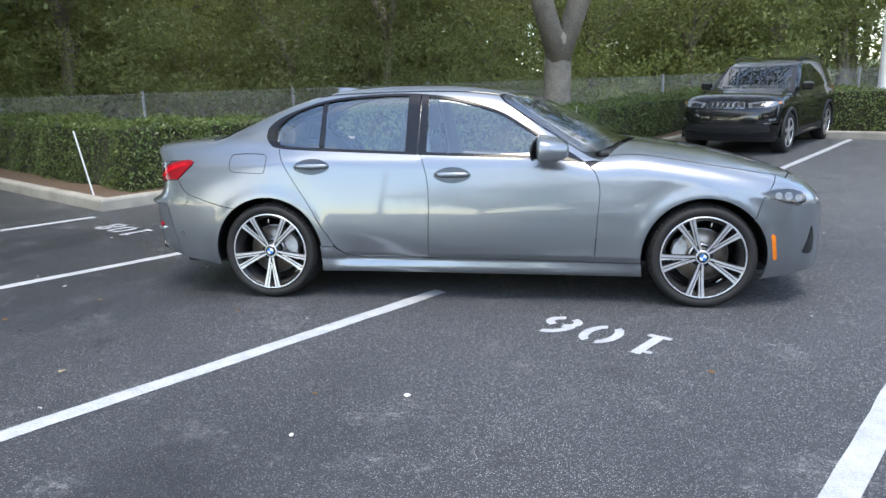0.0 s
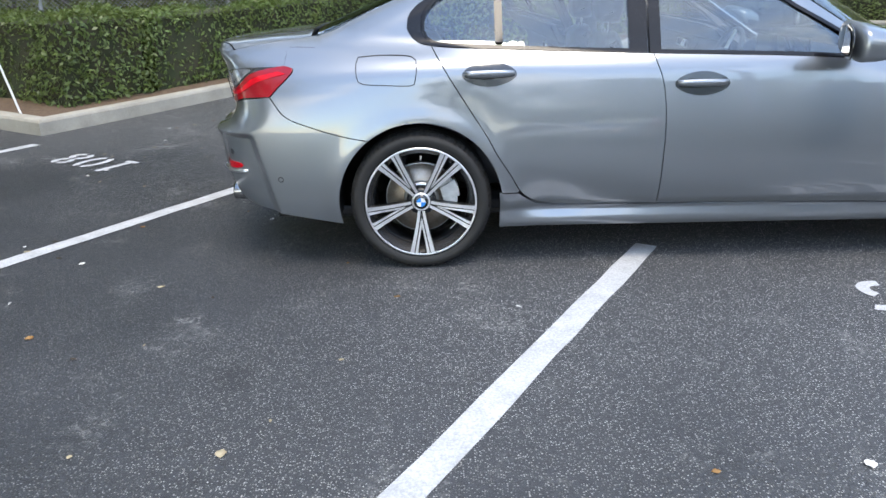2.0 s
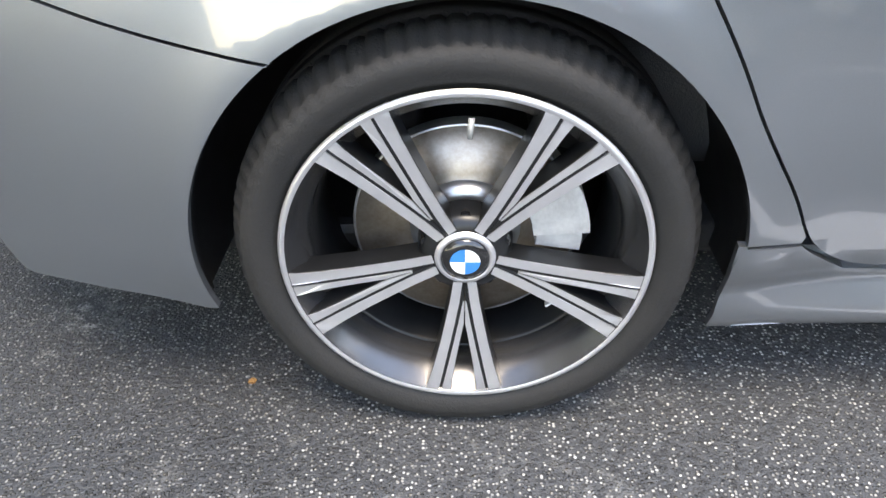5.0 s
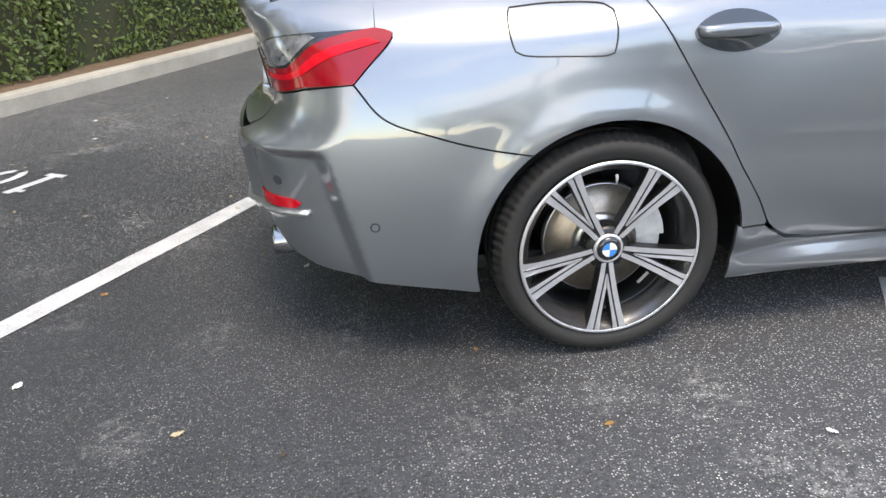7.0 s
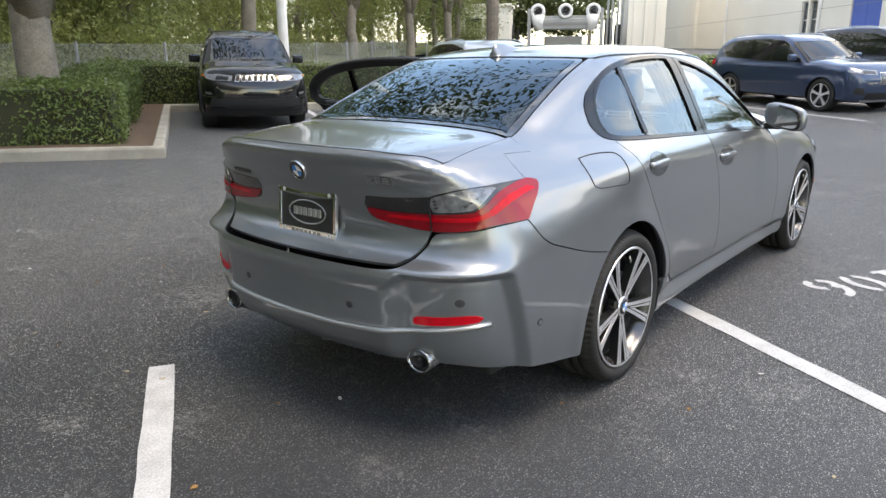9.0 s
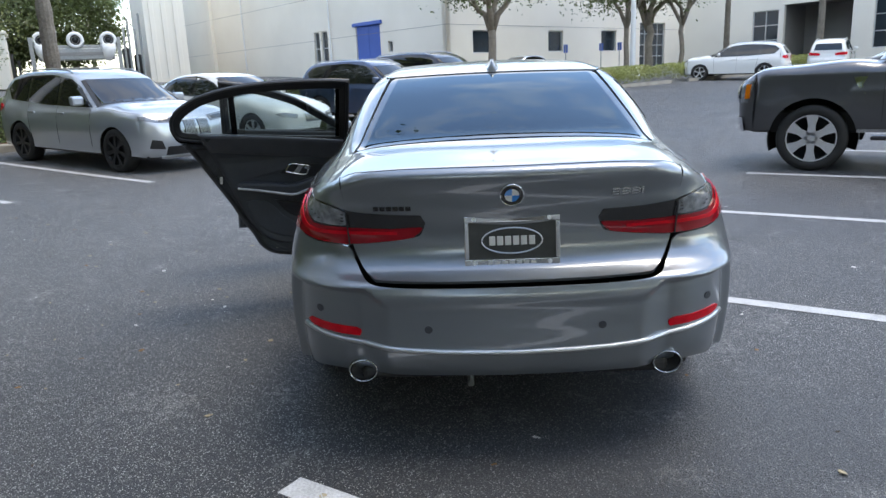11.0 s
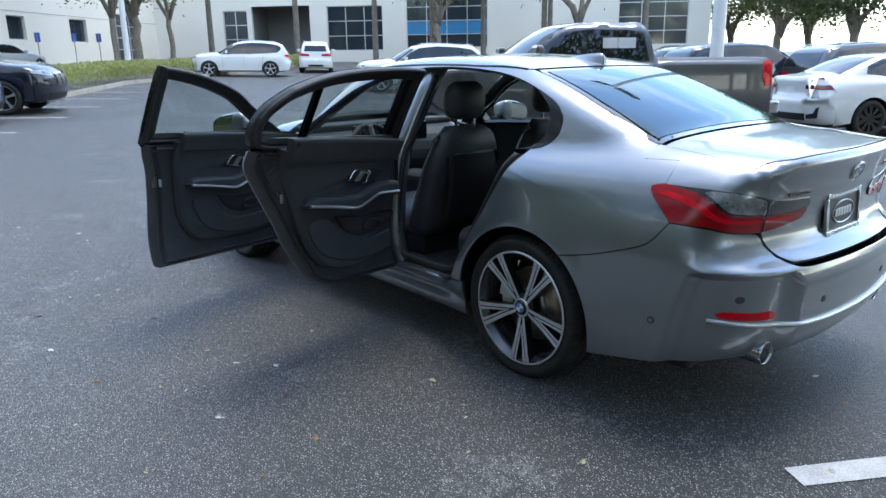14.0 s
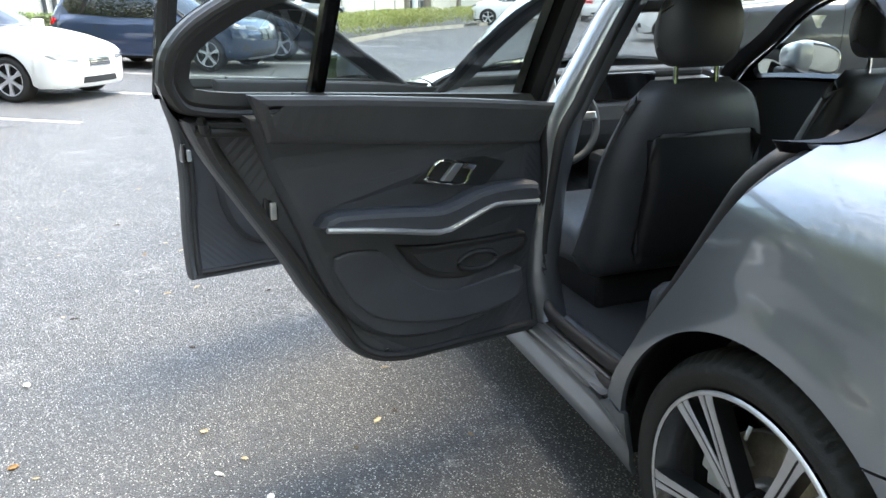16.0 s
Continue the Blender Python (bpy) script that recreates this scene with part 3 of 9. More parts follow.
def tyre_mesh(R, w, rim_r, mat, n=320):
    """A tyre about the y axis, outer side towards -y at y = 0, with shoulder notches and tread grooves."""
    prof = [(rim_r - 0.004, 0.012), (rim_r + 0.004, 0.004), (rim_r + 0.012, -0.004), (rim_r + (R - rim_r) * 0.45, -0.010), (rim_r + (R - rim_r) * 0.72, -0.005),
            (R - 0.016, 0.008), (R - 0.006, 0.020), (R - 0.001, 0.034), (R, 0.06), (R - 0.008, 0.063), (R - 0.008, 0.070), (R, 0.073), (R, w / 2 - 0.004), (R - 0.008, w / 2 - 0.003), (R - 0.008, w / 2 + 0.004),
            (R, w / 2 + 0.005), (R, w - 0.05), (R - 0.004, w - 0.02), (R - 0.02, w - 0.004), (rim_r + 0.02, w), (rim_r - 0.004, w - 0.01)]
    vs, fs = lathe(prof, n)
    q = len(prof)
    out = []
    for i, v in enumerate(vs):
        t, j = divmod(i, q)
        if t % 4 == 0 and j in (5, 6, 7, 8):
            s = 1 - 0.0055 / R
            v = (v[0] * s, v[1] + 0.003, v[2] * s)
        out.append(v)
    return mesh_of("tyre", out, fs, mat, True)


def prism(poly, y0, y1, dy=None):
    """A flat outline in (x, z) between two depths; dy(x, z) adds a dish."""
    n = len(poly)
    f = dy or (lambda x, z: 0.0)
    vs = [(x, y0 + f(x, z), z) for x, z in poly] + [(x, y1 + f(x, z), z) for x, z in poly]
    fs = [tuple(range(n)), tuple(range(2 * n - 1, n - 1, -1))] + [(i, i + n, (i + 1) % n + n, (i + 1) % n) for i in range(n)]
    return vs, fs


def gather(parts):
    vs, fs = [], []
    for v, f in parts:
        k = len(vs)
        vs += list(v)
        fs += [tuple(i + k for i in q) for q in f]
    return vs, fs


def spin(vf, a):
    c, s = math.cos(a), math.sin(a)
    return [(x * c - z * s, y, x * s + z * c) for x, y, z in vf[0]], vf[1]


def fix(vf, mat, name, smooth=False):
    bm = bmesh.new()
    vs = [bm.verts.new(v) for v in vf[0]]
    for f in vf[1]:
        try:
            bm.faces.new([vs[i] for i in f])
        except ValueError:
            pass
    bmesh.ops.recalc_face_normals(bm, faces=bm.faces[:])
    me = bpy.data.meshes.new(name)
    bm.to_mesh(me)
    bm.free()
    me.materials.append(mat)
    if smooth:
        me.polygons.foreach_set("use_smooth", [True] * len(me.polygons))
    return me


def sedan_wheel_meshes():
    """The pieces of a five double-spoke alloy wheel, outer face towards -y."""
    R, r = 0.332, 0.257
    d = {"tyre": tyre_mesh(R, 0.225, r + 0.004, M_TYRE)}
    barrel = [(r + 0.008, 0.0), (r + 0.010, -0.004), (r + 0.004, -0.006), (r - 0.006, -0.004), (r - 0.012, 0.012), (r - 0.028, 0.03), (r - 0.032, 0.08), (r - 0.03, 0.19)]
    d["barrel"] = simple(lathe([(r - 0.005, -0.003)] + barrel[4:], 80), M_BARREL, "barrel")
    d["lip"] = simple(lathe([(r + 0.005, -0.001), (r + 0.003, -0.005), (r - 0.001, -0.006), (r - 0.005, -0.004)], 96), M_MACH, "lip")
    dish = lambda x, z: 0.022 * (1 - min(1, math.hypot(x, z) / 0.24)) ** 0.8
    dark, face = [], []
    for k in range(5):
        base = radians(270 + 72 * k)
        for sgn in (-1, 1):
            def at(rad, off):
                """Point at a radius and a sideways offset from the pair's middle line."""
                x, z = rad, sgn * off
                return (x * math.cos(base) - z * math.sin(base), x * math.sin(base) + z * math.cos(base))
            mid = lambda rad: 0.004 + 0.036 * max(0.0, (rad - 0.05) / 0.195) ** 1.15
            rads = [0.045, 0.08, 0.12, 0.16, 0.20, 0.235, r - 0.004]
            wide = [0.0135, 0.0145, 0.015, 0.0155, 0.017, 0.0195, 0.0225]
            poly = [at(q, mid(q) + w) for q, w in zip(rads, wide)] + [at(q, max(0.0006, mid(q) - w)) for q, w in reversed(list(zip(rads, wide)))]
            dark.append(prism(poly, 0.0, 0.038, dish))
            o = [at(q, mid(q) + w - 0.0008) for q, w in zip(rads, wide)] + [at(q, mid(q) - 0.0005) for q in reversed(rads)]
            face.append(prism(o, -0.0022, 0.001, dish))
            o = [at(q, mid(q) - 0.0058) for q in rads[1:]] + [at(q, max(0.0008, mid(q) - w + 0.001)) for q, w in reversed(list(zip(rads[1:], wide[1:])))]
            face.append(prism(o, -0.0022, 0.001, dish))
    hub = lathe([(0.0, 0.016), (0.03, 0.016), (0.046, 0.017), (0.060, 0.022), (0.066, 0.034), (0.07, 0.06)], 40)
    for i, q in enumerate(dark):
        d["spoke", i] = fix(q, M_RIM, "spoke")
    for i, q in enumerate(face):
        d["spoke_face", i] = fix(q, M_MACH, "spoke_face")
    d["hub"] = simple(hub, M_RIM, "hub")
    d["ring"] = simple(lathe([(0.0345, 0.013), (0.036, 0.011), (0.042, 0.012), (0.045, 0.020)], 40), M_MACH, "hub_ring")
    d["cap"] = simple(lathe([(0.0, 0.006), (0.024, 0.0065), (0.034, 0.009), (0.0345, 0.014)], 40), M_GLOSSBLK, "cap")
    quad = {0: [], 1: []}
    for k in range(4):
        a0 = math.pi / 2 * k
        n = 8
        vs = [(0, 0.0045, 0)] + [(0.0215 * math.cos(a0 + math.pi / 2 * i / n), 0.005, 0.0215 * math.sin(a0 + math.pi / 2 * i / n)) for i in range(n + 1)]
        quad[k % 2].append((vs, [(0, i + 2, i + 1) for i in range(n)]))
    d["blue"] = fix(gather(quad[1]), M_EMBBLUE, "badge_blue")
    d["white"] = fix(gather(quad[0]), M_WHITE, "badge_white")
    for k in range(5):
        a = radians(270 + 36 + 72 * k)
        v, f = lathe([(0.0, 0.028), (0.010, 0.028), (0.0115, 0.034), (0.0115, 0.05)], 12)
        d["wheel_bolt", k] = fix(([(x + 0.056 * math.cos(a), y, z + 0.056 * math.sin(a)) for x, y, z in v], f), M_GLOSSBLK, "wheel_bolt")
    d["disc"] = simple(lathe([(0.07, 0.088), (0.082, 0.092), (0.09, 0.098), (0.168, 0.098), (0.168, 0.122), (0.09, 0.122)], 64), M_DISC, "disc")
    d["disc_edge"] = simple(lathe([(0.1655, 0.0965), (0.1685, 0.0965), (0.1695, 0.099), (0.1695, 0.121)], 64), M_SATIN, "disc_edge")
    d["inner_barrel"] = simple(lathe([(r - 0.031, 0.075), (r - 0.036, 0.078), (r - 0.036, 0.20)], 80), M_RIM, "inner_barrel")
    d["weight"] = fix(prism([(-.022, -.005), (.022, -.005), (.022, .005), (-.022, .005)], 0.0, 0.004), M_PAPER, "balance_weight")
    v, f = tube([(0.006, 0.002, 0.222), (0.005, -0.004, 0.210), (0.004, -0.006, 0.198)], [.0045, .004, .0035], 10)
    d["valve"] = fix((v, f), M_GALV, "valve_stem", True)
    d["bell"] = simple(lathe([(0.0, 0.075), (0.066, 0.075), (0.080, 0.082), (0.085, 0.10)], 40), M_SATIN, "bell")
    return d


def add_wheel(parent, d, m, caliper_side=1, name="wheel", turn=0.0):
    w = part(name, d["tyre"], None, parent, "low-profile black tyre on a two-tone alloy rim", m=m)
    w.name = name
    for key, nm in (("barrel", "rim_barrel"), ("lip", "rim_lip"), ("hub", "hub"), ("ring", "hub_ring"), ("cap", "hub_cap"), ("blue", "badge_blue"), ("white", "badge_white"), ("disc", "brake_disc"), ("bell", "disc_bell"), ("disc_edge", "disc_edge"), ("inner_barrel", "inner_barrel"), ("valve", "valve_stem")):
        part(nm, d[key], None, w)
    part("balance_weight", d["weight"], None, w, m=Matrix.Rotation(radians(-45), 4, "Y") @ Matrix.Translation((0, .110, -.214)) @ Matrix.Rotation(radians(90), 4, "X"))
    for key, me in d.items():
        if isinstance(key, tuple):
            part(key[0], me, None, w)
    bm = bmesh.new()
    for a0, a1, r0, r1 in ((-8, 42, 0.105, 0.172), (4, 30, 0.10, 0.182)):
        vs, fs = [], []
        n = 8
        for i in range(n + 1):
            t = radians(a0 + (a1 - a0) * i / n)
            for rr in (r0, r1):
                for y in (0.070 if r0 > 0.101 else 0.062, 0.14):
                    vs.append((caliper_side * rr * math.cos(t), y, rr * math.sin(t)))
        q = [bm.verts.new(v) for v in vs]
        for i in range(n):
            o, p = 4 * i, 4 * i + 4
            for a, b, c, e in ((0, 1, 1, 0), (1, 3, 3, 1), (3, 2, 2, 3), (2, 0, 0, 2)):
                bm.faces.new((q[o + a], q[o + b], q[p + c], q[p + e]))
        bm.faces.new((q[0], q[2], q[3], q[1]))
        bm.faces.new((q[-4], q[-3], q[-1], q[-2]))
    bmesh.ops.recalc_face_normals(bm, faces=bm.faces[:])
    part("brake_caliper", bm, M_CALIPER, w, m=Matrix.Rotation(-turn, 4, "Y"))
    return w

# ---- ground, kerbs, paint ----
def ground_sheet():
    xs = [-1500, -600, -250, -120, -60] + [i * 1.0 for i in range(-40, 81)] + [100, 130, 200, 400, 900, 1800]
    ys = [-1500, -600, -250, -120] + [i * 1.0 for i in range(-80, 61)] + [90, 150, 300, 700, 1500]
    vs = [(x, y, gz(min(x, 200), y)) for x in xs for y in ys]
    w = len(ys)
    fs = [(i * w + j, (i + 1) * w + j, (i + 1) * w + j + 1, i * w + j + 1) for i in range(len(xs) - 1) for j in range(len(ys) - 1)]
    thing("ground", "dark asphalt car park, worn to pale aggregate", "ground", kind="structure", me=mesh_of("ground", vs, fs, M_ASPHALT, True))


def drape(poly, z, mat, name, step=0.5, label="", category="", kind="structure", parent=None):
    """A flat-painted polygon (lot coordinates) laid on the ground."""
    me = mesh_of(name, [lot(a, b, z) for a, b in poly], [tuple(range(len(poly)))], mat)
    if parent:
        ob = new(name, me)
        ob.parent = parent
        return ob
    return thing(name, label, category, kind=kind, me=me)


def stripe(a0, b0, a1, b1, w=0.112, label="white painted parking stripe on asphalt"):
    d = Vector((a1 - a0, b1 - b0)).normalized()
    s = Vector((-d.y, d.x)) * (w / 2)
    n = max(2, int(abs(b1 - b0) + abs(a1 - a0)))
    vs, fs = [], []
    rnd = random.Random(int((a0 * 31 + b0 * 7) * 100))
    n *= 6
    for i in range(n + 1):
        a, b = a0 + (a1 - a0) * i / n, b0 + (b1 - b0) * i / n
        j = 0.004
        vs += [lot(a + s.x + rnd.uniform(-j, j), b + s.y + rnd.uniform(-j, j), 0.004), lot(a - s.x + rnd.uniform(-j, j), b - s.y + rnd.uniform(-j, j), 0.004)]
        if i:
            fs.append((2 * i - 2, 2 * i - 1, 2 * i + 1, 2 * i))
    thing("parking_stripe", label, "parking stripe", "parking stripes", "structure", mesh_of("parking_stripe", vs, fs, M_LINE))


# stencil digits: outline pieces in a cell 1 wide and 1.5 high
DIGITS = {
    "0": [("ring", 0.5, 0.75, 0.5, 0.75, 20, 160), ("ring", 0.5, 0.75, 0.5, 0.75, 200, 340)],
    "1": [("bar", 0.38, 0.0, 0.64, 1.5), ("bar", 0.18, 1.18, 0.38, 1.34), ("bar", 0.2, 0.0, 0.82, 0.2)],
    "6": [("ring", 0.5, 0.45, 0.5, 0.45, 20, 160), ("ring", 0.5, 0.45, 0.5, 0.45, 200, 340), ("ring", 0.66, 0.62, 0.66, 0.88, 2, 86)],
    "8": [("ring", 0.5, 0.4, 0.48, 0.4, 15, 165), ("ring", 0.5, 0.4, 0.48, 0.4, 195, 345), ("ring", 0.5, 1.12, 0.42, 0.38, 15, 165), ("ring", 0.5, 1.12, 0.42, 0.38, 195, 345)],
    "2": [("ring", 0.5, 1.08, 0.44, 0.42, -30, 165), ("bar", 0.08, 0.0, 0.95, 0.2), ("bar", 0.3, 0.25, 0.6, 0.6)],
    "4": [("bar", 0.6, 0.0, 0.82, 1.5), ("bar", 0.08, 0.42, 0.56, 0.6), ("bar", 0.08, 0.64, 0.28, 1.4)],
    "7": [("bar", 0.08, 1.3, 0.95, 1.5), ("bar", 0.45, 0.0, 0.7, 1.25)],
    "9": [("ring", 0.5, 1.05, 0.48, 0.45, 20, 160), ("ring", 0.5, 1.05, 0.48, 0.45, 200, 340), ("ring", 0.4, 0.75, 0.6, 0.75, -105, 10)],
    "3": [("ring", 0.5, 0.4, 0.46, 0.4, -150, 90), ("ring", 0.5, 1.12, 0.42, 0.38, -90, 150)],
    "5": [("ring", 0.5, 0.45, 0.46, 0.45, -150, 110), ("bar", 0.1, 1.3, 0.9, 1.5), ("bar", 0.1, 0.8, 0.3, 1.27)],
}


def stencil(text, a, b, up=-1, w=0.225, gap=0.06):
    """A stencilled stall number centred at a, b; up: which way along the stall its top points."""
    vs, fs = [], []
    total = len(text) * w + (len(text) - 1) * gap
    for k, ch in enumerate(text):
        u0 = -total / 2 + k * (w + gap)

        def put(u, v):
            return lot(a - up * -1 * (u0 + u * w) * 1.0 if up < 0 else a + (u0 + u * w), b + up * (v * w - 0.75 * w), 0.004)
        for kind, *q in DIGITS[ch]:
            if kind == "bar":
                i = len(vs)
                x0, y0, x1, y1 = q
                vs += [put(x0, y0), put(x1, y0), put(x1, y1), put(x0, y1)]
                fs.append((i, i + 1, i + 2, i + 3))
            else:
                cx, cy, rx, ry, t0, t1 = q
                n = 14
                for s in range(n + 1):
                    t = radians(90 + t0 + (t1 - t0) * s / n)
                    i = len(vs)
                    vs += [put(cx + rx * math.cos(t), cy + ry * math.sin(t)), put(cx + (rx - .24) * math.cos(t), cy + (ry - .24) * math.sin(t))]
                    if s:
                        fs.append((i - 2, i - 1, i + 1, i))
    thing("stall_number", "white stencilled stall number on asphalt", "stall number", "stall numbers", "structure", mesh_of("stall_number", vs, fs, M_LINE))


ground_sheet()
for a in (-2.66, 0.09, 2.86, 5.55, 8.29, 11.0, 13.8, 16.5, 19.2, 22.0):
    stripe(a, -0.69, a, -6.3)
stripe(-5.42, -0.69, -5.42, -6.3)
for a in (0.05, 2.0, 4.65, 7.4, 10.1, 12.9, 15.6, 18.3, 21.0, 23.8):
    stripe(a, 6.6, a, 12.2)
stencil("106", 1.435, -0.85)
stencil("108", -4.31, -0.87)

# raised beds with a concrete kerb
KERB = [(-24, -0.45), (-5.75, -0.45), (-5.75, 6.05), (-2.78, 6.05), (-2.78, 12.3), (30, 12.3)]


def kerb_run(path, name="kerb"):
    pts = []
    for (a0, b0), (a1, b1) in zip(path, path[1:]):
        n = max(1, int(math.hypot(a1 - a0, b1 - b0) / 1.0))
        pts += [lot(a0 + (a1 - a0) * i / n, b0 + (b1 - b0) * i / n) for i in range(n)]
    pts.append(lot(*path[-1]))
    sec = [(0.0, -0.05), (0.0, 0.12), (0.012, 0.145), (0.035, 0.155), (0.13, 0.155), (0.15, 0.145), (0.155, 0.12), (0.155, -0.05)]
    sec = [(-o, u) for o, u in sec]
    thing(name, "weathered concrete kerb round a planting bed", "kerb", kind="structure", me=mesh_of(name, *sweep(pts, sec), M_KERB))


kerb_run(KERB)


def bed(poly, z, mat, name, label, n=1):
    bm = bmesh.new()
    vs = [bm.verts.new(lot(a, b, z)) for a, b in poly]
    bm.faces.new(vs)
    bmesh.ops.triangulate(bm, faces=bm.faces[:], ngon_method="EAR_CLIP")
    for _ in range(n):
        bmesh.ops.subdivide_edges(bm, edges=bm.edges[:], cuts=1, use_grid_fill=True)
    for v in bm.verts:
        v.co.z = gz(v.co.x, v.co.y) + z + 0.03 * noise.noise(v.co * 1.3)
    me = bpy.data.meshes.new(name)
    bm.to_mesh(me)
    bm.free()
    me.materials.append(mat)
    return thing(name, label, "ground", kind="structure", me=me)


bed([(-24, -0.32), (-5.9, -0.32), (-5.9, 6.2), (-24, 6.2)], 0.11, M_MULCH, "planting_bed", "brown mulch planting bed with leaf litter", 4)
bed([(-24, 6.2), (-2.93, 6.2), (-2.93, 12.45), (-24, 12.45)], 0.11, M_MULCH, "planting_bed", "brown mulch planting bed with leaf litter", 4)
bed([(-24, 12.45), (30, 12.45), (30, 22), (-24, 22)], 0.11, M_MULCH, "planting_bed", "brown mulch planting bed with leaf litter", 4)

# ---- the grey-blue sedan ----
Tl = curve([-2.52, -2.44, -2.3, -2.1, -1.9, -1.4, -1.0, 0, .69, .95, 1.26, 1.61, 1.92, 2.10, 2.25, 2.4], [1.035, 1.05, 1.065, 1.085, 1.095, 1.05, 1.0, 0.965, 1.0, 1.035, 1.005, .945, .862, .80, .72, .58])
Wm = curve([-2.6, -2.45, -2.2, -2.0, -1.7, -1.43, -1.0, -.5, 0, .5, 1.0, 1.43, 1.8, 2.0, 2.15, 2.3], [.66, .74, .835, .875, .904, .912, .892, .881, .879, .881, .889, .904, .888, .84, .76, .60])
Dz = curve([.10, .17, .20, .24, .285, .315, .36, .42, .47, .52, .57, .62, .67, .72, .77, .82, .87, .92, 1.0, 1.1, 1.2], [-.12, -.06, -.030, -.018, -.016, .002, .007, .011, .0125, .012, .0095, .0055, 0, -.0065, -.0138, -.0218, -.0306, -.0415, -.080, -.145, -.22])
CREASE = curve([-1.1, -.95, -.80, -.60, -.33, 0, .40, .75, 1.0], [.55, .50, .462, .425, .395, .375, .358, .348, .35])
Xr0 = curve([.15, .22, .28, .33, .40, .50, .58, .635, .66, .685, .72, .80, .87, .92, .97, 1.01, 1.04, 1.08], [-2.22, -2.34, -2.41, -2.45, -2.478, -2.488, -2.495, -2.494, -2.48, -2.43, -2.395, -2.378, -2.392, -2.412, -2.430, -2.446, -2.458, -2.455])
Xf0 = curve([.15, .20, .25, .3, .45, .6, .7, .78, .9], [2.12, 2.23, 2.26, 2.262, 2.262, 2.265, 2.26, 2.22, 2.09])
Tr = curve([1.3, 1.05, .74, .44, .25, 0, -.4, -.8, -1.1, -1.35, -1.6, -1.85, -2.02, -2.3], [.83, .985, 1.165, 1.315, 1.378, 1.418, 1.440, 1.430, 1.392, 1.325, 1.235, 1.135, 1.06, .93])


Db = curve([.10, .18, .25, .31, .40, .46, .52, .58, .64, .70, .78, .85, .92, 1.0, 1.1, 1.2], [-.12, -.065, -.036, -.019, -.006, -.001, 0, -.002, -.0055, -.010, -.018, -.026, -.038, -.080, -.145, -.22])


def sedan_lower(x, y, z):
    flare = 0.010 * (np.exp(-((np.hypot(x - 1.4255, z - .325) - .385) / .055) ** 2) + np.exp(-((np.hypot(x + 1.4255, z - .325) - .385) / .055) ** 2))
    rear = step01(-x, 1.2, 2.15)
    ends = step01(np.abs(x), .98, 1.22)
    under = -.20 * .020 * np.logaddexp(0, (CREASE(x) - z) / .020) * step01(z, .215, .312) * (1 - step01(np.abs(x + .08), .66, 1.04))
    w = Wm(x) + under + (Dz(z) * (1 - ends) + Db(z) * ends) * (1 - 0.45 * rear * (1 - step01(z, .45, .85))) - rear * .40 * .05 * np.logaddexp(0, (z - .79) / .05) + flare
    f = y - w
    t = Tl(x) - 0.11 * (y / .85) ** 4 * step01(x, .3, .9) - 0.05 * (y / .7) ** 4 * step01(-x, 1.0, 1.9)
    f = smax(f, z - t, .09)
    brow = .598 + .052 * step01(y, .43, .53) + .02 * (y - .5) * (y > .5)
    notch = step01(brow - z, 0, .030) * step01(-x - .26 * (z - .3), 2.095, 2.140) * (.004 + .036 * step01(y, .43, .55))
    xr = Xr0(z) + .17 * y**2
    f = smax(f, xr - x, .17 - .115 * step01(z, .93, 1.02))
    xf = Xf0(z) - .20 * y**2
    f = smax(f, x - xf, .19)
    return smax(f + notch, .17 + .05 * step01(-x, 1.8, 2.4) - z, .03)


def sedan_cabin(x, y, z):
    dz = np.maximum(z - .97, -.02)
    w = .803 - .45 * dz - .16 * dz**2 - .085 * np.clip((-x - .9) / .8, 0, 2) ** 2
    xe = x + .57 * y**2 * step01(x, -.2, .6) - .10 * y**2 * step01(-x, .9, 1.6)
    f = smax(y - w, z - (Tr(xe) - .075 * y**2), .11)
    return np.maximum(np.maximum(f, -2.15 - x), np.maximum(x - 1.15, .8 - z))


def sedan_F(x, y, z):
    return smin(sedan_lower(x, y, z), sedan_cabin(x, y, z), .045)


SEDAN = Shape(sedan_F, -1.6, 1.45)
sedan = thing("sedan", "grey-blue metallic four-door sedan with two doors open on asphalt", "car")
S3 = lambda pts: SEDAN.side(np.asarray(pts, float))
T3 = lambda pts: SEDAN.top(np.asarray(pts, float))
R3 = lambda pts: SEDAN.behind(np.asarray(pts, float))
loop = lambda *cs: np.vstack(cs)

# lines of the side view, as (x, z)
DLO_TOP = rounded([(-1.47, 1.10), (-1.455, 1.165), (-1.36, 1.235), (-1.12, 1.322), (-.85, 1.362), (-.48, 1.372), (-.17, 1.338), (.12, 1.255), (.32, 1.145), (.54, 1.02), (.69, .925)])
DLO_BOT = rounded([(.69, .925), (.31, .953), (-.37, .978), (-1.0, 1.005), (-1.35, 1.025), (-1.44, 1.055), (-1.47, 1.10)])
B_GAP = rounded([(-.37, .978), (-.325, .84), (-.31, .67), (-.315, .48), (-.32, .30)])
RD_REAR = rounded([(-.32, .302), (-.80, .310)])[:-1], rounded([(-.80, .310), (-.885, .324), (-.955, .368), (-1.008, .455), (-1.07, .55), (-1.12, .64), (-1.20, .765), (-1.285, .90), (-1.36, 1.024)])
FD_FRONT = rounded([(.69, .925), (.755, .86), (.785, .76), (.782, .66), (.77, .49), (.76, .285)])


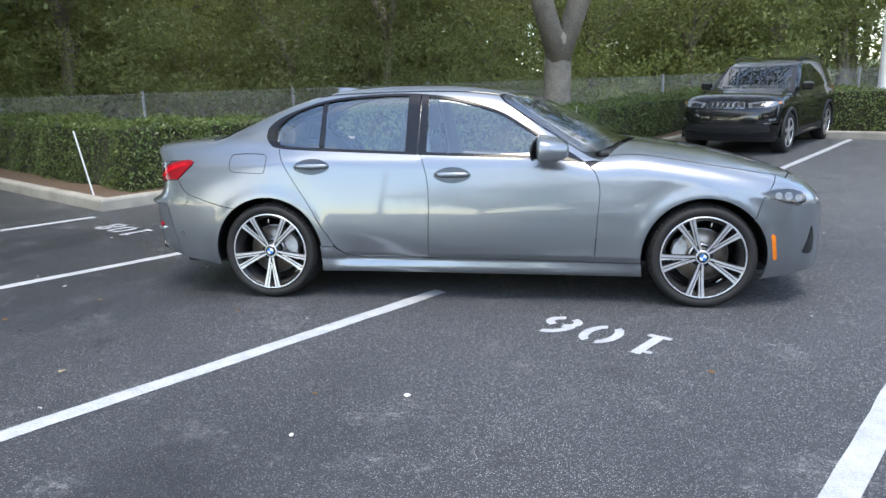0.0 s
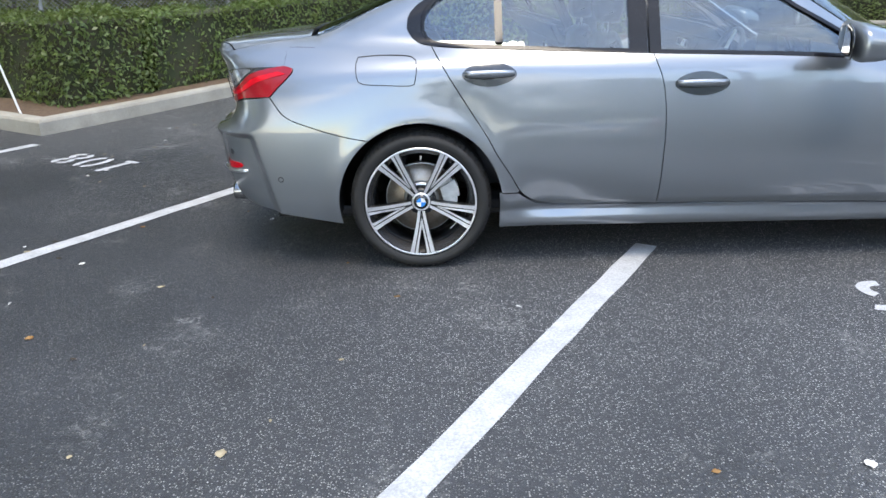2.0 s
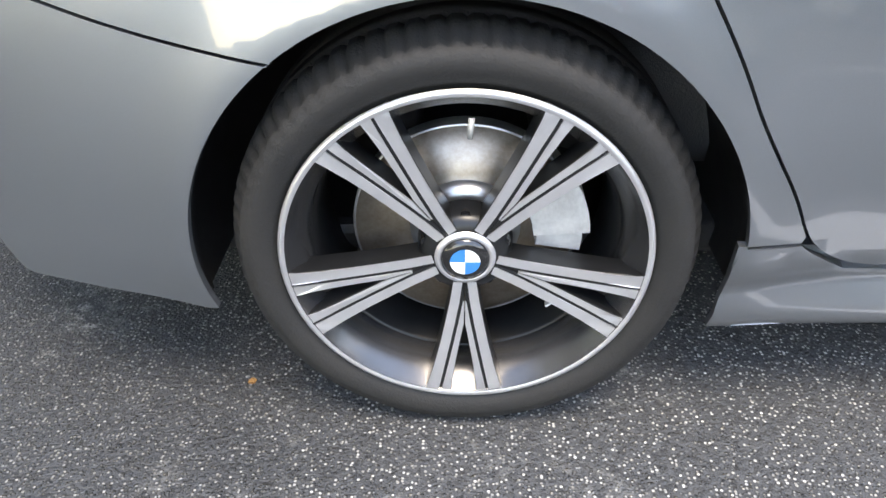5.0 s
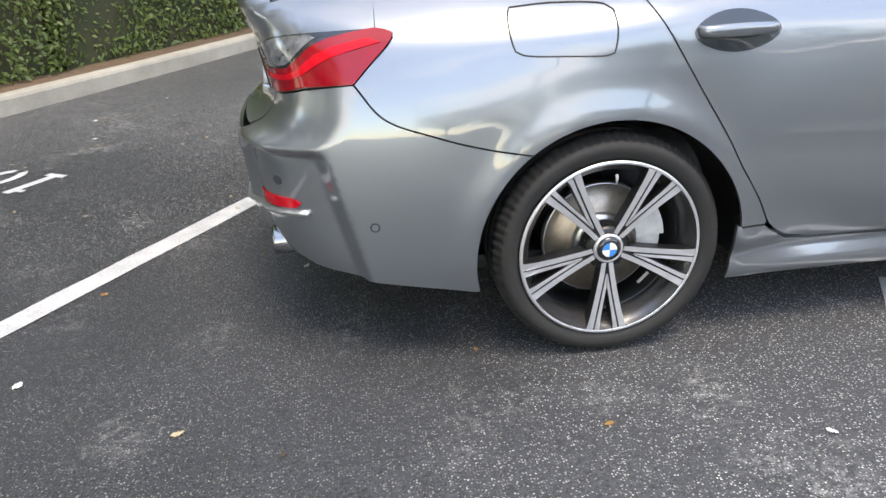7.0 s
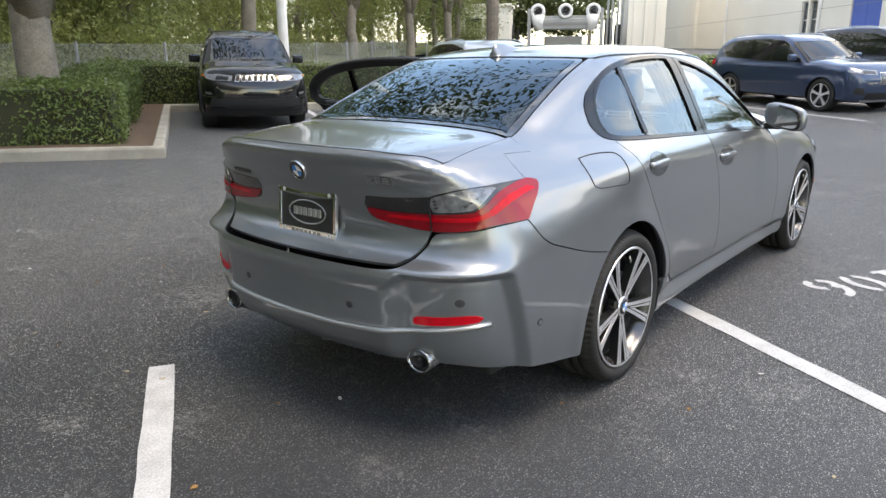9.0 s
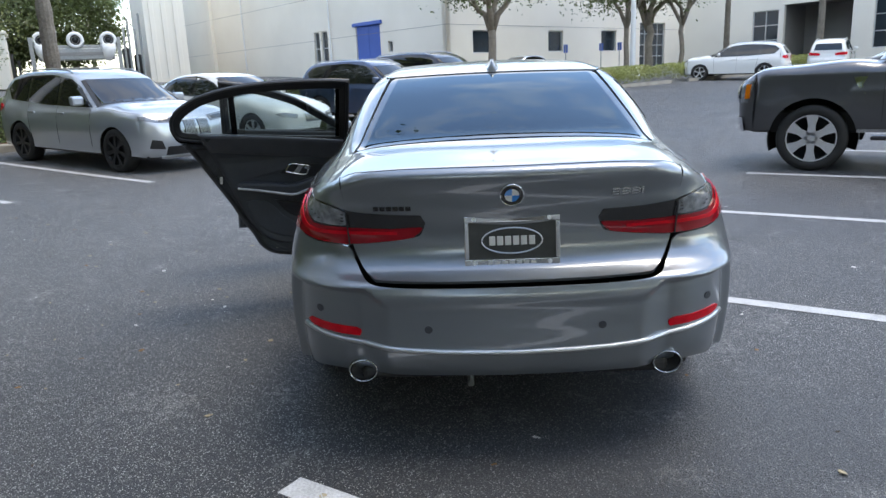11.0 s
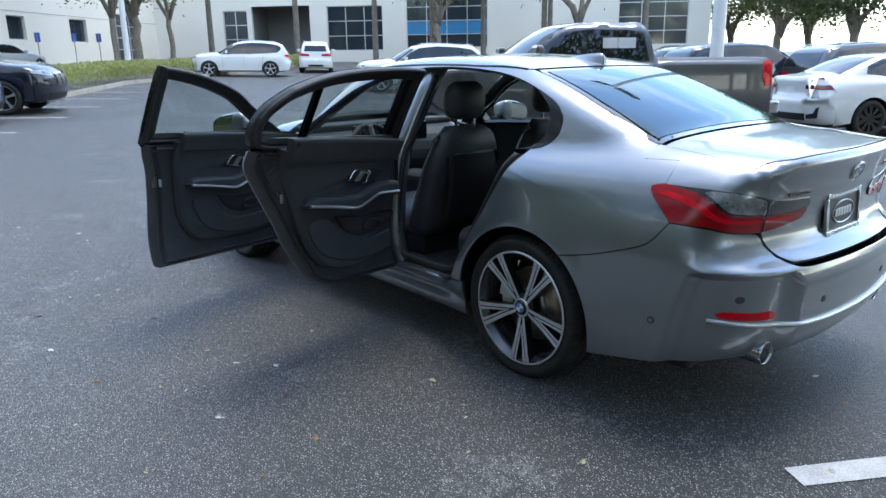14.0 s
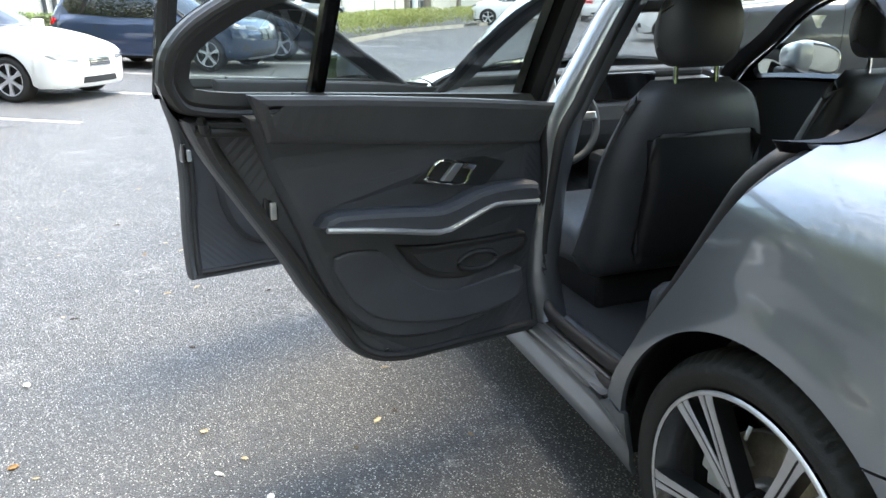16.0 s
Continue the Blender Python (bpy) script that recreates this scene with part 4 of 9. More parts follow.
def arc(cx, r, t0, t1, n=40, cz=.325):
    return np.array([(cx + r * math.cos(radians(t)), cz + r * math.sin(radians(t))) for t in np.linspace(t0, t1, n)])


R_ARCH = 0.378
ARCH_R = arc(-1.4255, R_ARCH, -8, 127)       # from the sill up to the bumper line
BUMP_GAP = rounded([(-1.653, .627), (-1.78, .650), (-1.91, .688), (-2.03, .735), (-2.10, .82)])

# curves along the shoulders
xs = np.linspace(-2.10, -1.93, 10)
SHOULDER_X = np.linspace(-2.30, -1.55, 40)


def shoulder_y(x):
    return Wm(x) - .115 - .30 * step01(-x, 1.2, 2.15) * .33


PANELS = {}
# upper edge of the side frame: windscreen edge, roof edge, rear window edge, shoulder
roof_edge_y = lambda x: .565 - .07 * np.clip((-x - .75) / .5, 0, 1) ** 2 + 0 * x
EDGE_A = S3(dense(rounded([(.80, .930), (.70, .968), (.52, 1.078), (.33, 1.198), (.17, 1.308)]), .02))
EDGE_ROOF = T3([(x, roof_edge_y(x)) for x in np.linspace(.13, -1.12, 60)])
EDGE_BACK = T3([(x, y) for x, y in zip(np.linspace(-1.15, -1.9022, 40), curve([-1.905, -1.6, -1.3, -1.1], [.60, .555, .515, .495])(np.linspace(-1.15, -1.9022, 40)))])
EDGE_DECK = T3([(x, y) for x, y in zip(np.linspace(-1.9, -2.33, 24), np.linspace(.60, .605, 24))])
# lower end: down behind the lamp
LAMP_OUT = S3(dense(rounded([(-2.10, .82), (-2.055, .865), (-2.005, .912), (-1.992, .938), (-2.035, .948)]), .015))
LAMP_TOP = loop(LAMP_OUT[-1:], R3(rounded([(.715, .942), (.66, .932), (.575, .908)])))


def crest_line(ys):
    """Where the deck turns down into the tail."""
    ys = np.asarray(ys, float)
    P = T3([(-2.30 + .17 * y * y, y) for y in ys])
    return R3(np.stack([ys, P[:, 2] - .012], 1))


def quarter_side():
    """Side panel: roof rail, rear pillar and rear quarter in one."""
    lower = [EDGE_A, EDGE_ROOF, EDGE_BACK]
    sh = T3([(x - .0022, shoulder_y(x) - .0022) for x in np.linspace(-1.90, -2.03, 12)])
    lamp = LAMP_OUT[::-1]
    rest = S3(np.vstack([BUMP_GAP[::-1], ARCH_R[::-1], [(-1.058, .372), (-.97, .369)], RD_REAR[1][RD_REAR[1][:, 1] > .372], DLO_BOT[::-1][:0]]))
    dlo = S3(np.vstack([DLO_BOT[DLO_BOT[:, 0] < -1.33], DLO_TOP, [(.74, .93)]]))
    out = loop(*lower, sh, lamp, rest, dlo)
    return panel(SEDAN, "side", out, 0.0022)


def quarter_top():
    """The strip between the shoulder and the boot lid: its deck and its rear face above the lamp."""
    a = T3([(x, shoulder_y(x)) for x in np.linspace(-1.90, -2.03, 12)])
    crest = R3([(y, 1.015 - .05 * (y - .603) / .127) for y in np.linspace(.725, .603, 12)])
    deck = EDGE_DECK[EDGE_DECK[:, 0] > crest[-1, 0] + .004]
    up = panel(SEDAN, "top", loop(a, LAMP_OUT[-1:], crest, deck[::-1]), 0.0, 0.025, rim=0)
    down = R3(rounded([(.595, crest[-1, 2] - .012), (.585, .945), (.575, .908)]))
    back = panel(SEDAN, "rear", loop(LAMP_OUT[-1:], crest, down, LAMP_TOP[::-1][1:-1]), 0.0, 0.025, rim=0)
    return joined(up, back)


def sedan_body():
    q = joined(quarter_side(), quarter_top())
    for side, p in ((-1, mirrored(q)), (1, q)):
        skin("side_frame", p, P_GREY, sedan, "grey-blue painted side frame and rear quarter")
    # roof
    front = T3([(x, y) for y in np.linspace(.565, -.565, 40) for x in [.30 - .50 * y * y]])
    rear = T3([(-1.13 + .05 * (y / .5) ** 2 - .06, y) for y in np.linspace(-.495, .495, 30)])
    right = T3([(x, -roof_edge_y(x)) for x in np.linspace(.13, -1.12, 60)])
    left = T3([(x, roof_edge_y(x)) for x in np.linspace(-1.12, .13, 60)])
    skin("roof", panel(SEDAN, "top", loop(front, right, rear, left), 0.003, 0.05), P_GREY, sedan, "painted roof panel")
    # windscreen and rear window
    ws_top = T3([(.285 - .50 * y * y, y) for y in np.linspace(.555, -.555, 30)])
    ea = mirrored((EDGE_A, [], EDGE_A))[0]
    ws_bot = T3([(1.03 - .52 * y * y, y) for y in np.linspace(-.66, .66, 30)])
    skin("windscreen", panel(SEDAN, "top", loop(ws_top, ea[::-1][2:-8], ws_bot, EDGE_A[8:-2]), 0.006, 0.05), G_TINT, sedan, "clear windscreen")
    rb = np.linspace(.585, -.585, 30)
    bl_bot = T3([(-1.90 - .02 * (1 - (y / .6) ** 2), y) for y in rb])
    bl_top = T3([(-1.20 + .05 * (y / .5) ** 2, y) for y in np.linspace(-.485, .485, 30)])
    eb = EDGE_BACK[2:-1]
    ebr = eb * [1, -1, 1]
    whole = loop(bl_bot, ebr[::-1], bl_top, eb)
    skin("rear_window_surround", panel(SEDAN, "top", whole, 0.001, 0.05, lift=-0.004), M_GLOSSBLK, sedan, "black ceramic border of the rear window")
    inner = shrink(SEDAN.flat("top", whole), 0.035)
    skin("rear_window", panel(SEDAN, "top", T3(inner), 0.0, 0.05, lift=-0.001), G_DARK, sedan, "dark tinted rear window reflecting sky")
    # boot lid: deck and rear face
    yy = np.linspace(.60, -.60, 40)
    crest = crest_line(yy)
    ed = EDGE_DECK[EDGE_DECK[:, 0] > crest[0, 0] + .004]
    deck_r = ed * [1, -1, 1]
    fr = T3([(-1.925 - .02 * (1 - (y / .6) ** 2), y) for y in yy[::-1]])
    deck = panel(SEDAN, "top", loop(crest, deck_r[::-1], fr, ed), 0.002, 0.03)
    low = R3(rounded([(-.592, .975), (-.583, .92), (-.572, .80), (-.545, .725), (-.50, .678), (-.42, .668), (0, .666), (.42, .668), (.50, .678), (.545, .725), (.572, .80), (.583, .92), (.592, .975)]))
    face = panel(SEDAN, "rear", loop(crest, low), 0.002, 0.025)
    skin("boot_lid", joined(deck, face), P_GREY, sedan, "closed boot lid with a small lip")
    # rear bumper, all round the tail
    half = loop(S3(np.vstack([arc(-1.4255, R_ARCH, 194, 127, 24), BUMP_GAP])), R3(rounded([(.755, .805), (.70, .79), (.585, .775), (.56, .735), (.515, .675), (.43, .655), (.2, .652), (0, .652)])))
    bottom = loop(R3([(y, .305) for y in np.linspace(0, .62, 14)]), S3(rounded([(-2.25, .295), (-2.1, .275), (-1.9, .245), (-1.81, .232)])))
    r = half * [1, -1, 1]
    out = loop(half, r[::-1][1:], (bottom * [1, -1, 1])[::-1], bottom[1:])
    skin("rear_bumper", panel(SEDAN, "rear", out, 0.0022, 0.0115), P_GREY, sedan, "painted rear bumper with sculpted corners")
    # lower tray behind and underbody
    bm = boxm((-2.15, -.70, .21), (2.05, .70, .27), .02)
    part("underbody", bm, M_BLACKPL, sedan)
    bm = boxm((-2.37, -.56, .275), (-2.1, .56, .33), .02)
    part("rear_valance", bm, M_BLACKPL, sedan)
    v, f = lathe([(0, -.30), (.075, -.30), (.088, -.285), (.088, .285), (.075, .30), (0, .30)], 24)
    part("muffler", simple(([(x * 1.25 - 2.03, y + .02, z * .8 + .235) for x, y, z in v], f), M_GALV), None, sedan, "grey steel muffler under the tail")
    part("tow_loop", fix(tube([(-2.16, .16, .24), (-2.20, .16, .17), (-2.14, .16, .15), (-2.06, .16, .20)], .013, 8), M_GALV, "tow_loop", True), None, sedan)
    # bonnet, front wings and front bumper
    fy = lambda x: Wm(x) - .135 - .05 * step01(x, 1.5, 2.0)
    fx = np.linspace(.84, 1.86, 40)
    edge = T3([(x, fy(x)) for x in fx])
    nose = T3([(2.07 - .30 * y * y, y) for y in np.linspace(fy(1.86), -fy(1.86), 24)])
    cowl = T3([(1.06 - .40 * y * y, y) for y in np.linspace(-.74, .74, 24)])
    skin("bonnet", panel(SEDAN, "top", loop(edge, nose, (edge * [1, -1, 1])[::-1], cowl), 0.0022, 0.04), P_GREY, sedan, "long painted bonnet")
    bm = boxm((.78, -.66, .93), (1.02, .66, .985), .02)
    part("cowl", bm, M_BLACKPL, sedan)
    af = arc(1.4255, R_ARCH, 40, 186)
    zn = float(edge[-1, 2])
    wing = loop(edge, S3(np.vstack([rounded([(1.86, zn), (1.80, .755), (1.76, .70), (1.73, .62), (1.712, .565)]), af, [(1.05, .285)], FD_FRONT[::-1][:-2]])))
    p = panel(SEDAN, "side", wing, 0.0022)
    for s, q in ((-1, mirrored(p)), (1, p)):
        skin("front_wing", q, P_GREY, sedan, "painted front wing")
    hl = S3(rounded([(1.735, .735), (1.81, .758), (1.92, .76), (2.00, .735), (2.03, .69), (1.99, .655), (1.90, .665), (1.80, .695), (1.735, .735)]))[:-1]
    fb = loop(S3(np.vstack([arc(1.4255, R_ARCH, -21, 40, 24), rounded([(1.712, .565), (1.73, .62), (1.76, .70), (1.80, .755), (1.86, zn)])])), nose[:12])
    bottom_f = S3(rounded([(2.0, .215), (1.9, .205), (1.775, .19)]))
    mid_f = SEDAN.lay("front", np.array([(t, .225) for t in np.linspace(0, .95, 14)]))
    out = loop(fb, (fb * [1, -1, 1])[::-1], (bottom_f * [1, -1, 1])[::-1], (mid_f * [1, -1, 1])[::-1], mid_f[1:], bottom_f)
    skin("front_bumper", panel(SEDAN, "front", out, 0.0022, 0.03), P_GREY, sedan, "painted front bumper")
    vent = S3(rounded([(2.02, .36), (2.055, .44), (2.075, .52), (2.10, .45), (2.10, .36), (2.06, .345), (2.02, .36)]))[:-1]
    mark = S3([(1.815, .475), (1.83, .485), (1.842, .47), (1.862, .33), (1.85, .315), (1.838, .33)])
    for s in (-1, 1):
        k = (lambda q: q) if s > 0 else mirrored
        h = skin("headlamp", k(panel(SEDAN, "side", hl, 0.0, 0.02, lift=0.003)), M_CLEARL, sedan, "clear headlamp lens")
        hin = shrink(SEDAN.flat("side", hl), 0.009)
        skin("lamp_inner", k(panel(SEDAN, "side", S3(hin), 0.0, 0.02, lift=0.006, rim=0.003)), M_SMOKE, h)
        for ex, ez, er in ((1.845, .715, .020), (1.905, .712, .023), (1.965, .700, .020)):
            eye = S3([(ex + er * 1.1 * math.cos(t), ez + er * math.sin(t)) for t in np.linspace(0, 2 * math.pi, 18)[:-1]])
            skin("lamp_eye", k(panel(SEDAN, "side", eye, 0.0, 0.02, lift=0.008, rim=0.003)), M_REVERSE, h)
        skin("bumper_intake", k(panel(SEDAN, "side", vent, 0.0, 0.02, lift=0.003)), M_BLACKPL, sedan, "black air intake")
        skin("side_marker", k(panel(SEDAN, "side", mark, 0.0, 0.02, lift=0.004)), M_ORANGE, sedan, "amber side marker")
    # sills
    sill = S3(np.vstack([dense([(-1.058, .3705), (-.968, .367), (-.95, .352), (-.885, .311), (-.80, .297), (-.3, .293), (.4, .288), (.76, .283), (1.05, .283)], .04), dense([(1.056, .26), (1.06, .19), (0, .19), (-1.06, .195), (-1.058, .30)], .04)]))
    p = panel(SEDAN, "side", sill, 0.002)
    for s, q in ((-1, mirrored(p)), (1, p)):
        skin("sill", q, P_GREY, sedan, "painted side sill")


def lamps():
    yl = rounded([(.715, .941), (.66, .931), (.575, .907), (.45, .893), (.315, .888)])
    lamp_o = loop(LAMP_OUT, R3(yl), R3(rounded([(.300, .86), (.315, .82), (.345, .805), (.45, .79), (.575, .782), (.70, .792), (.755, .808)])))
    red_o = loop(LAMP_OUT, R3(rounded([(.752, .938), (.746, .915), (.735, .885), (.715, .862), (.68, .852), (.45, .840), (.315, .845)])), R3(rounded([(.310, .84), (.345, .808), (.45, .793), (.575, .785), (.70, .795), (.755, .811)])))
    bright = R3(np.vstack([rounded([(.772, .925), (.758, .89), (.741, .858), (.715, .843), (.66, .836), (.40, .829)]), rounded([(.40, .819), (.66, .823), (.725, .829), (.757, .848), (.775, .88), (.786, .915)])]))
    clear = R3(rounded([(.582, .903), (.65, .924), (.71, .935), (.738, .930), (.728, .893), (.712, .870), (.68, .860), (.582, .856), (.582, .903)]))[:-1]
    led = [R3([(.59, z), (.69 + .012 * i, z + .008), (.69 + .012 * i, z + .012), (.59, z + .004)]) for i, z in enumerate((.868, .880, .892))]
    inner = R3([(.33, .856), (.55, .856), (.55, .862), (.33, .862)])
    seam = R3([(.572, .785), (.576, .785), (.579, .90), (.575, .90)])
    for s in (-1, 1):
        k = (lambda q: q) if s > 0 else mirrored
        lb = skin("tail_lamp", k(panel(SEDAN, "rear", lamp_o, 0.0, 0.02, lift=0.003, rim=0.01)), M_SMOKE, sedan, "wrap-round tail lamp with a red L shape and smoked inner half")
        skin("red_lens", k(panel(SEDAN, "rear", red_o, 0.0, 0.02, lift=0.007, rim=0.005)), M_REDDK, lb, "deep red lens")
        skin("light_bar", k(panel(SEDAN, "rear", bright, 0.0, 0.02, lift=0.010, rim=0.004)), M_RED, lb, "bright red light bar")
        skin("clear_lens", k(panel(SEDAN, "rear", clear, 0.0, 0.02, lift=0.006, rim=0.003)), M_CLEARL, lb, "clear reversing lens with bright ribs")
        for q in led:
            skin("lens_rib", k(panel(SEDAN, "rear", q, 0.0, 0.02, lift=0.008, rim=0.002)), M_SMOKE, lb)
        skin("lamp_seam", k(panel(SEDAN, "rear", seam, 0.0, 0.02, lift=0.012, rim=0.004)), M_RUBBER, lb)
        refl = R3(rounded([(.55, .462), (.64, .468), (.745, .482), (.742, .505), (.64, .498), (.56, .492), (.545, .478), (.55, .462)]))[:-1]
        skin("reflector", k(panel(SEDAN, "rear", refl, 0.0, 0.02, lift=0.005, rim=0.008)), M_RED, sedan, "red rear reflector")
        # exhaust tip
        v, f = lathe([(.041, 0.10), (.041, .0), (.0435, -.008), (.0465, -.008), (.049, .0), (.049, 0.10)], 36, "x")
        e = part("exhaust_tip", simple((v, f), M_TIP), None, sedan, "round dark chrome exhaust tip", m=pose(float(R3([(.552, .345)])[0, 0]) - .010, s * .552, .318, 0, 0, 0) @ Matrix.Diagonal((1, 1.12, .92, 1)))
        v, f = lathe([(0.0, 0.03), (.030, .028), (.0412, 0.008)], 24, "x")
        part("pipe_inside", simple((v, f), M_CARPET), None, e)
        for yy, zz, wh in ((.70, .552, "rear"), (.30, .50, "rear")):
            c = R3([(yy + .014 * math.cos(t), zz + .014 * math.sin(t)) for t in np.linspace(0, 2 * math.pi, 16)[:-1]])
            skin("parking_sensor", k(panel(SEDAN, "rear", c, 0.0, 0.01, lift=0.002, rim=0.004)), M_INTER, sedan)
        c = S3([(-2.075 + .014 * math.cos(t), .447 + .014 * math.sin(t)) for t in np.linspace(0, 2 * math.pi, 16)[:-1]])
        ps = skin("parking_sensor", k(panel(SEDAN, "side", c, 0.0, 0.01, lift=0.002, rim=0.004)), M_INTER, sedan)
        c = S3([(-2.075 + .009 * math.cos(t), .447 + .009 * math.sin(t)) for t in np.linspace(0, 2 * math.pi, 14)[:-1]])
        skin("sensor_face", k(panel(SEDAN, "side", c, 0.0, 0.01, lift=0.004, rim=0.002)), P_GREY, ps)
    # bright strip across the bumper
    top = [(y, float(curve([0, .4, .6, .77], [.413, .424, .445, .470])(abs(y)))) for y in np.linspace(-.77, .77, 60)]
    P = R3(top)
    P = P + SEDAN.normal(P) * .004
    part("bumper_strip", fix(tube(P, .0095, 10), M_SATIN, "bumper_strip", True), None, sedan, "raised bright strip across the bumper")


def emblem_disc(parent, m, r=.041, label="round blue and white badge"):
    b = part("badge", simple(lathe([(0, -.005), (r * .62, -.005), (r * .66, -.006), (r * .95, -.005), (r, 0.0), (r, .008)], 40), M_GLOSSBLK), None, parent, label, m=m)
    part("badge_rim", simple(lathe([(r * .93, -.0055), (r * .97, -.007), (r * 1.03, -.004), (r * 1.04, .004)], 40), M_CHROME), None, b)
    for kx in (0, 1):
        sl = []
        for a0 in (0, math.pi):
            a0 += kx * math.pi / 2
            vs = [(0, -.0065, 0)] + [(r * .60 * math.cos(a0 + math.pi / 2 * i / 8), -.0065, r * .60 * math.sin(a0 + math.pi / 2 * i / 8)) for i in range(9)]
            sl.append((vs, [(0, i + 1, i + 2) for i in range(8)]))
        part("badge_field", fix(gather(sl), M_EMBBLUE if kx else M_WHITE, "badge_field"), None, b)


def tail_details():
    def on_tail(y, z, off=.002):
        p = R3([(y, z)])
        n = SEDAN.normal(p)[0]
        a = math.atan2(n[1], n[0])
        tilt = math.degrees(math.asin(max(-1, min(1, n[2]))))
        return Matrix.Translation(Vector(p[0] + n * off)) @ Matrix.Rotation(a + math.pi / 2, 4, "Z") @ Matrix.Rotation(-radians(tilt), 4, "X")
    emblem_disc(sedan, on_tail(0, .958, .004))
    # model script and trim script as plain raised bars
    for side, n, w, z in ((-1, 4, .030, .952), (1, 6, .018, .915)):
        bm = bmesh.new()
        for i in range(n):
            y0 = (i - n / 2) * (w + .005)
            h = .026 if side < 0 else .014
            if side < 0 and i < 3:
                for zz in (-h / 2, -.003, h / 2 - .006):
                    box(bm, (y0, -.003, zz), (y0 + w, .002, zz + .006))
                box(bm, (y0 + w - .006, -.003, -h / 2), (y0 + w, .002, h / 2))
            else:
                box(bm, (y0, -.003, -h / 2), (y0 + (.007 if side < 0 else w), .002, h / 2))
        part("model_badge" if side < 0 else "trim_badge", bm, M_CHROME if side < 0 else M_GLOSSBLK, sedan, "small raised letter badge", m=on_tail(.41 * side, z))
    # dealer plate in a bright frame
    m = Matrix.Translation((-2.385, 0, .79)) @ Matrix.Rotation(-math.pi / 2, 4, "Z") @ Matrix.Rotation(radians(-4), 4, "X")
    pl = part("licence_plate", boxm((-.155, -.004, -.078), (.155, .004, .078), .004), M_PLBLACK, sedan, "black dealer plate with an oval emblem", m=m)
    bm = bmesh.new()
    for lo, hi in (((-.166, -.012, .066), (.166, .004, .088)), ((-.166, -.012, -.088), (.166, .004, -.064)), ((-.166, -.012, -.0636), (-.150, .004, .0656)), ((.150, -.012, -.0636), (.166, .004, .0656))):
        box(bm, lo, hi, .003)
    part("plate_frame", bm, M_CHROME, pl, "bright metal plate frame")
    ring = [(.105 * math.cos(t), -.007, .045 * math.sin(t)) for t in np.linspace(0, 2 * math.pi, 40)[:-1]]
    part("plate_oval", fix(tube(ring, .0028, 6, True), M_SATIN, "plate_oval"), None, pl)
    for i in range(6):
        part("plate_character", boxm((-.080 + i * .0275, -.008, -.016), (-.058 + i * .0275, -.004, .016), .002), M_SATIN, pl)
    for i in range(7):
        part("frame_character", boxm((-.085 + i * .025, -.0135, -.082), (-.068 + i * .025, -.0115, -.070), .001), M_SATIN, pl)
    for xx in (-.13, .13):
        part("plate_screw", fix(lathe([(0, -.013), (.008, -.013), (.009, -.009)], 12), M_WHITE, "plate_screw"), None, pl, m=pose(xx, 0, .077))
        part("plate_screw", fix(lathe([(0, -.013), (.008, -.013), (.009, -.009)], 12), M_WHITE, "plate_screw"), None, pl, m=pose(xx, 0, -.076))
    # aerial fin
    vs = []
    prof = [(-.95, .04, 0.0), (-1.02, .043, .022), (-1.09, .040, .040), (-1.145, .032, .052), (-1.165, .028, .045), (-1.17, .028, 0)]
    bm = bmesh.new()
    rows = []
    for x, w, h in prof:
        z = float(T3([(x, 0)])[0, 2])
        rows.append([bm.verts.new((x, sy * w * (1 if zz < .5 else .35), z - .006 + h * zz + (.004 if zz else 0))) for sy, zz in ((-1, 0), (-1, .6), (-.4, 1), (.4, 1), (1, .6), (1, 0))])
    for a, b in zip(rows, rows[1:]):
        for i in range(5):
            bm.faces.new((a[i], a[i + 1], b[i + 1], b[i]))
    bm.faces.new(rows[-1])
    bmesh.ops.recalc_face_normals(bm, faces=bm.faces[:])
    part("aerial_fin", bm, P_GREY, sedan, "shark-fin aerial on the roof", True)
    # fuel flap line, rubbing lines
    flap = rounded([(-1.69, .985), (-1.58, .992), (-1.45, .985), (-1.428, .95), (-1.435, .885), (-1.455, .866), (-1.56, .868), (-1.67, .875), (-1.695, .90), (-1.70, .96), (-1.69, .985)])
    p = S3(flap)
    n = SEDAN.normal(p)
    q = (p + n * .0005) * [1, -1, 1]
    part("fuel_flap_line", fix(tube(q[:-1], .0022, 6, True), M_RUBBER, "fuel_flap_line"), None, sedan)
    # roof mouldings
    for s in (-1, 1):
        p = EDGE_ROOF + SEDAN.normal(EDGE_ROOF) * .001
        part("roof_moulding", fix(tube(p * [1, s, 1], .005, 6), M_GLOSSBLK, "roof_moulding"), None, sedan)


# ---- doors ----
def ring_panel(outer, inner, lift=0.002, rim=0.01, step=0.03):
    return panel(SEDAN, "side", S3(outer), 0.0, step, holes=(S3(inner),), lift=lift, rim=rim)


CUT = -.40        # where the front glass ends and the rear glass begins


def glass_outline(lo, hi, inset=.015):
    """The outline of the glass opening between two stations, drawn in from the frame line."""
    whole = np.vstack([DLO_TOP, DLO_BOT[1:-1]])
    p = shrink(whole, inset)
    return p


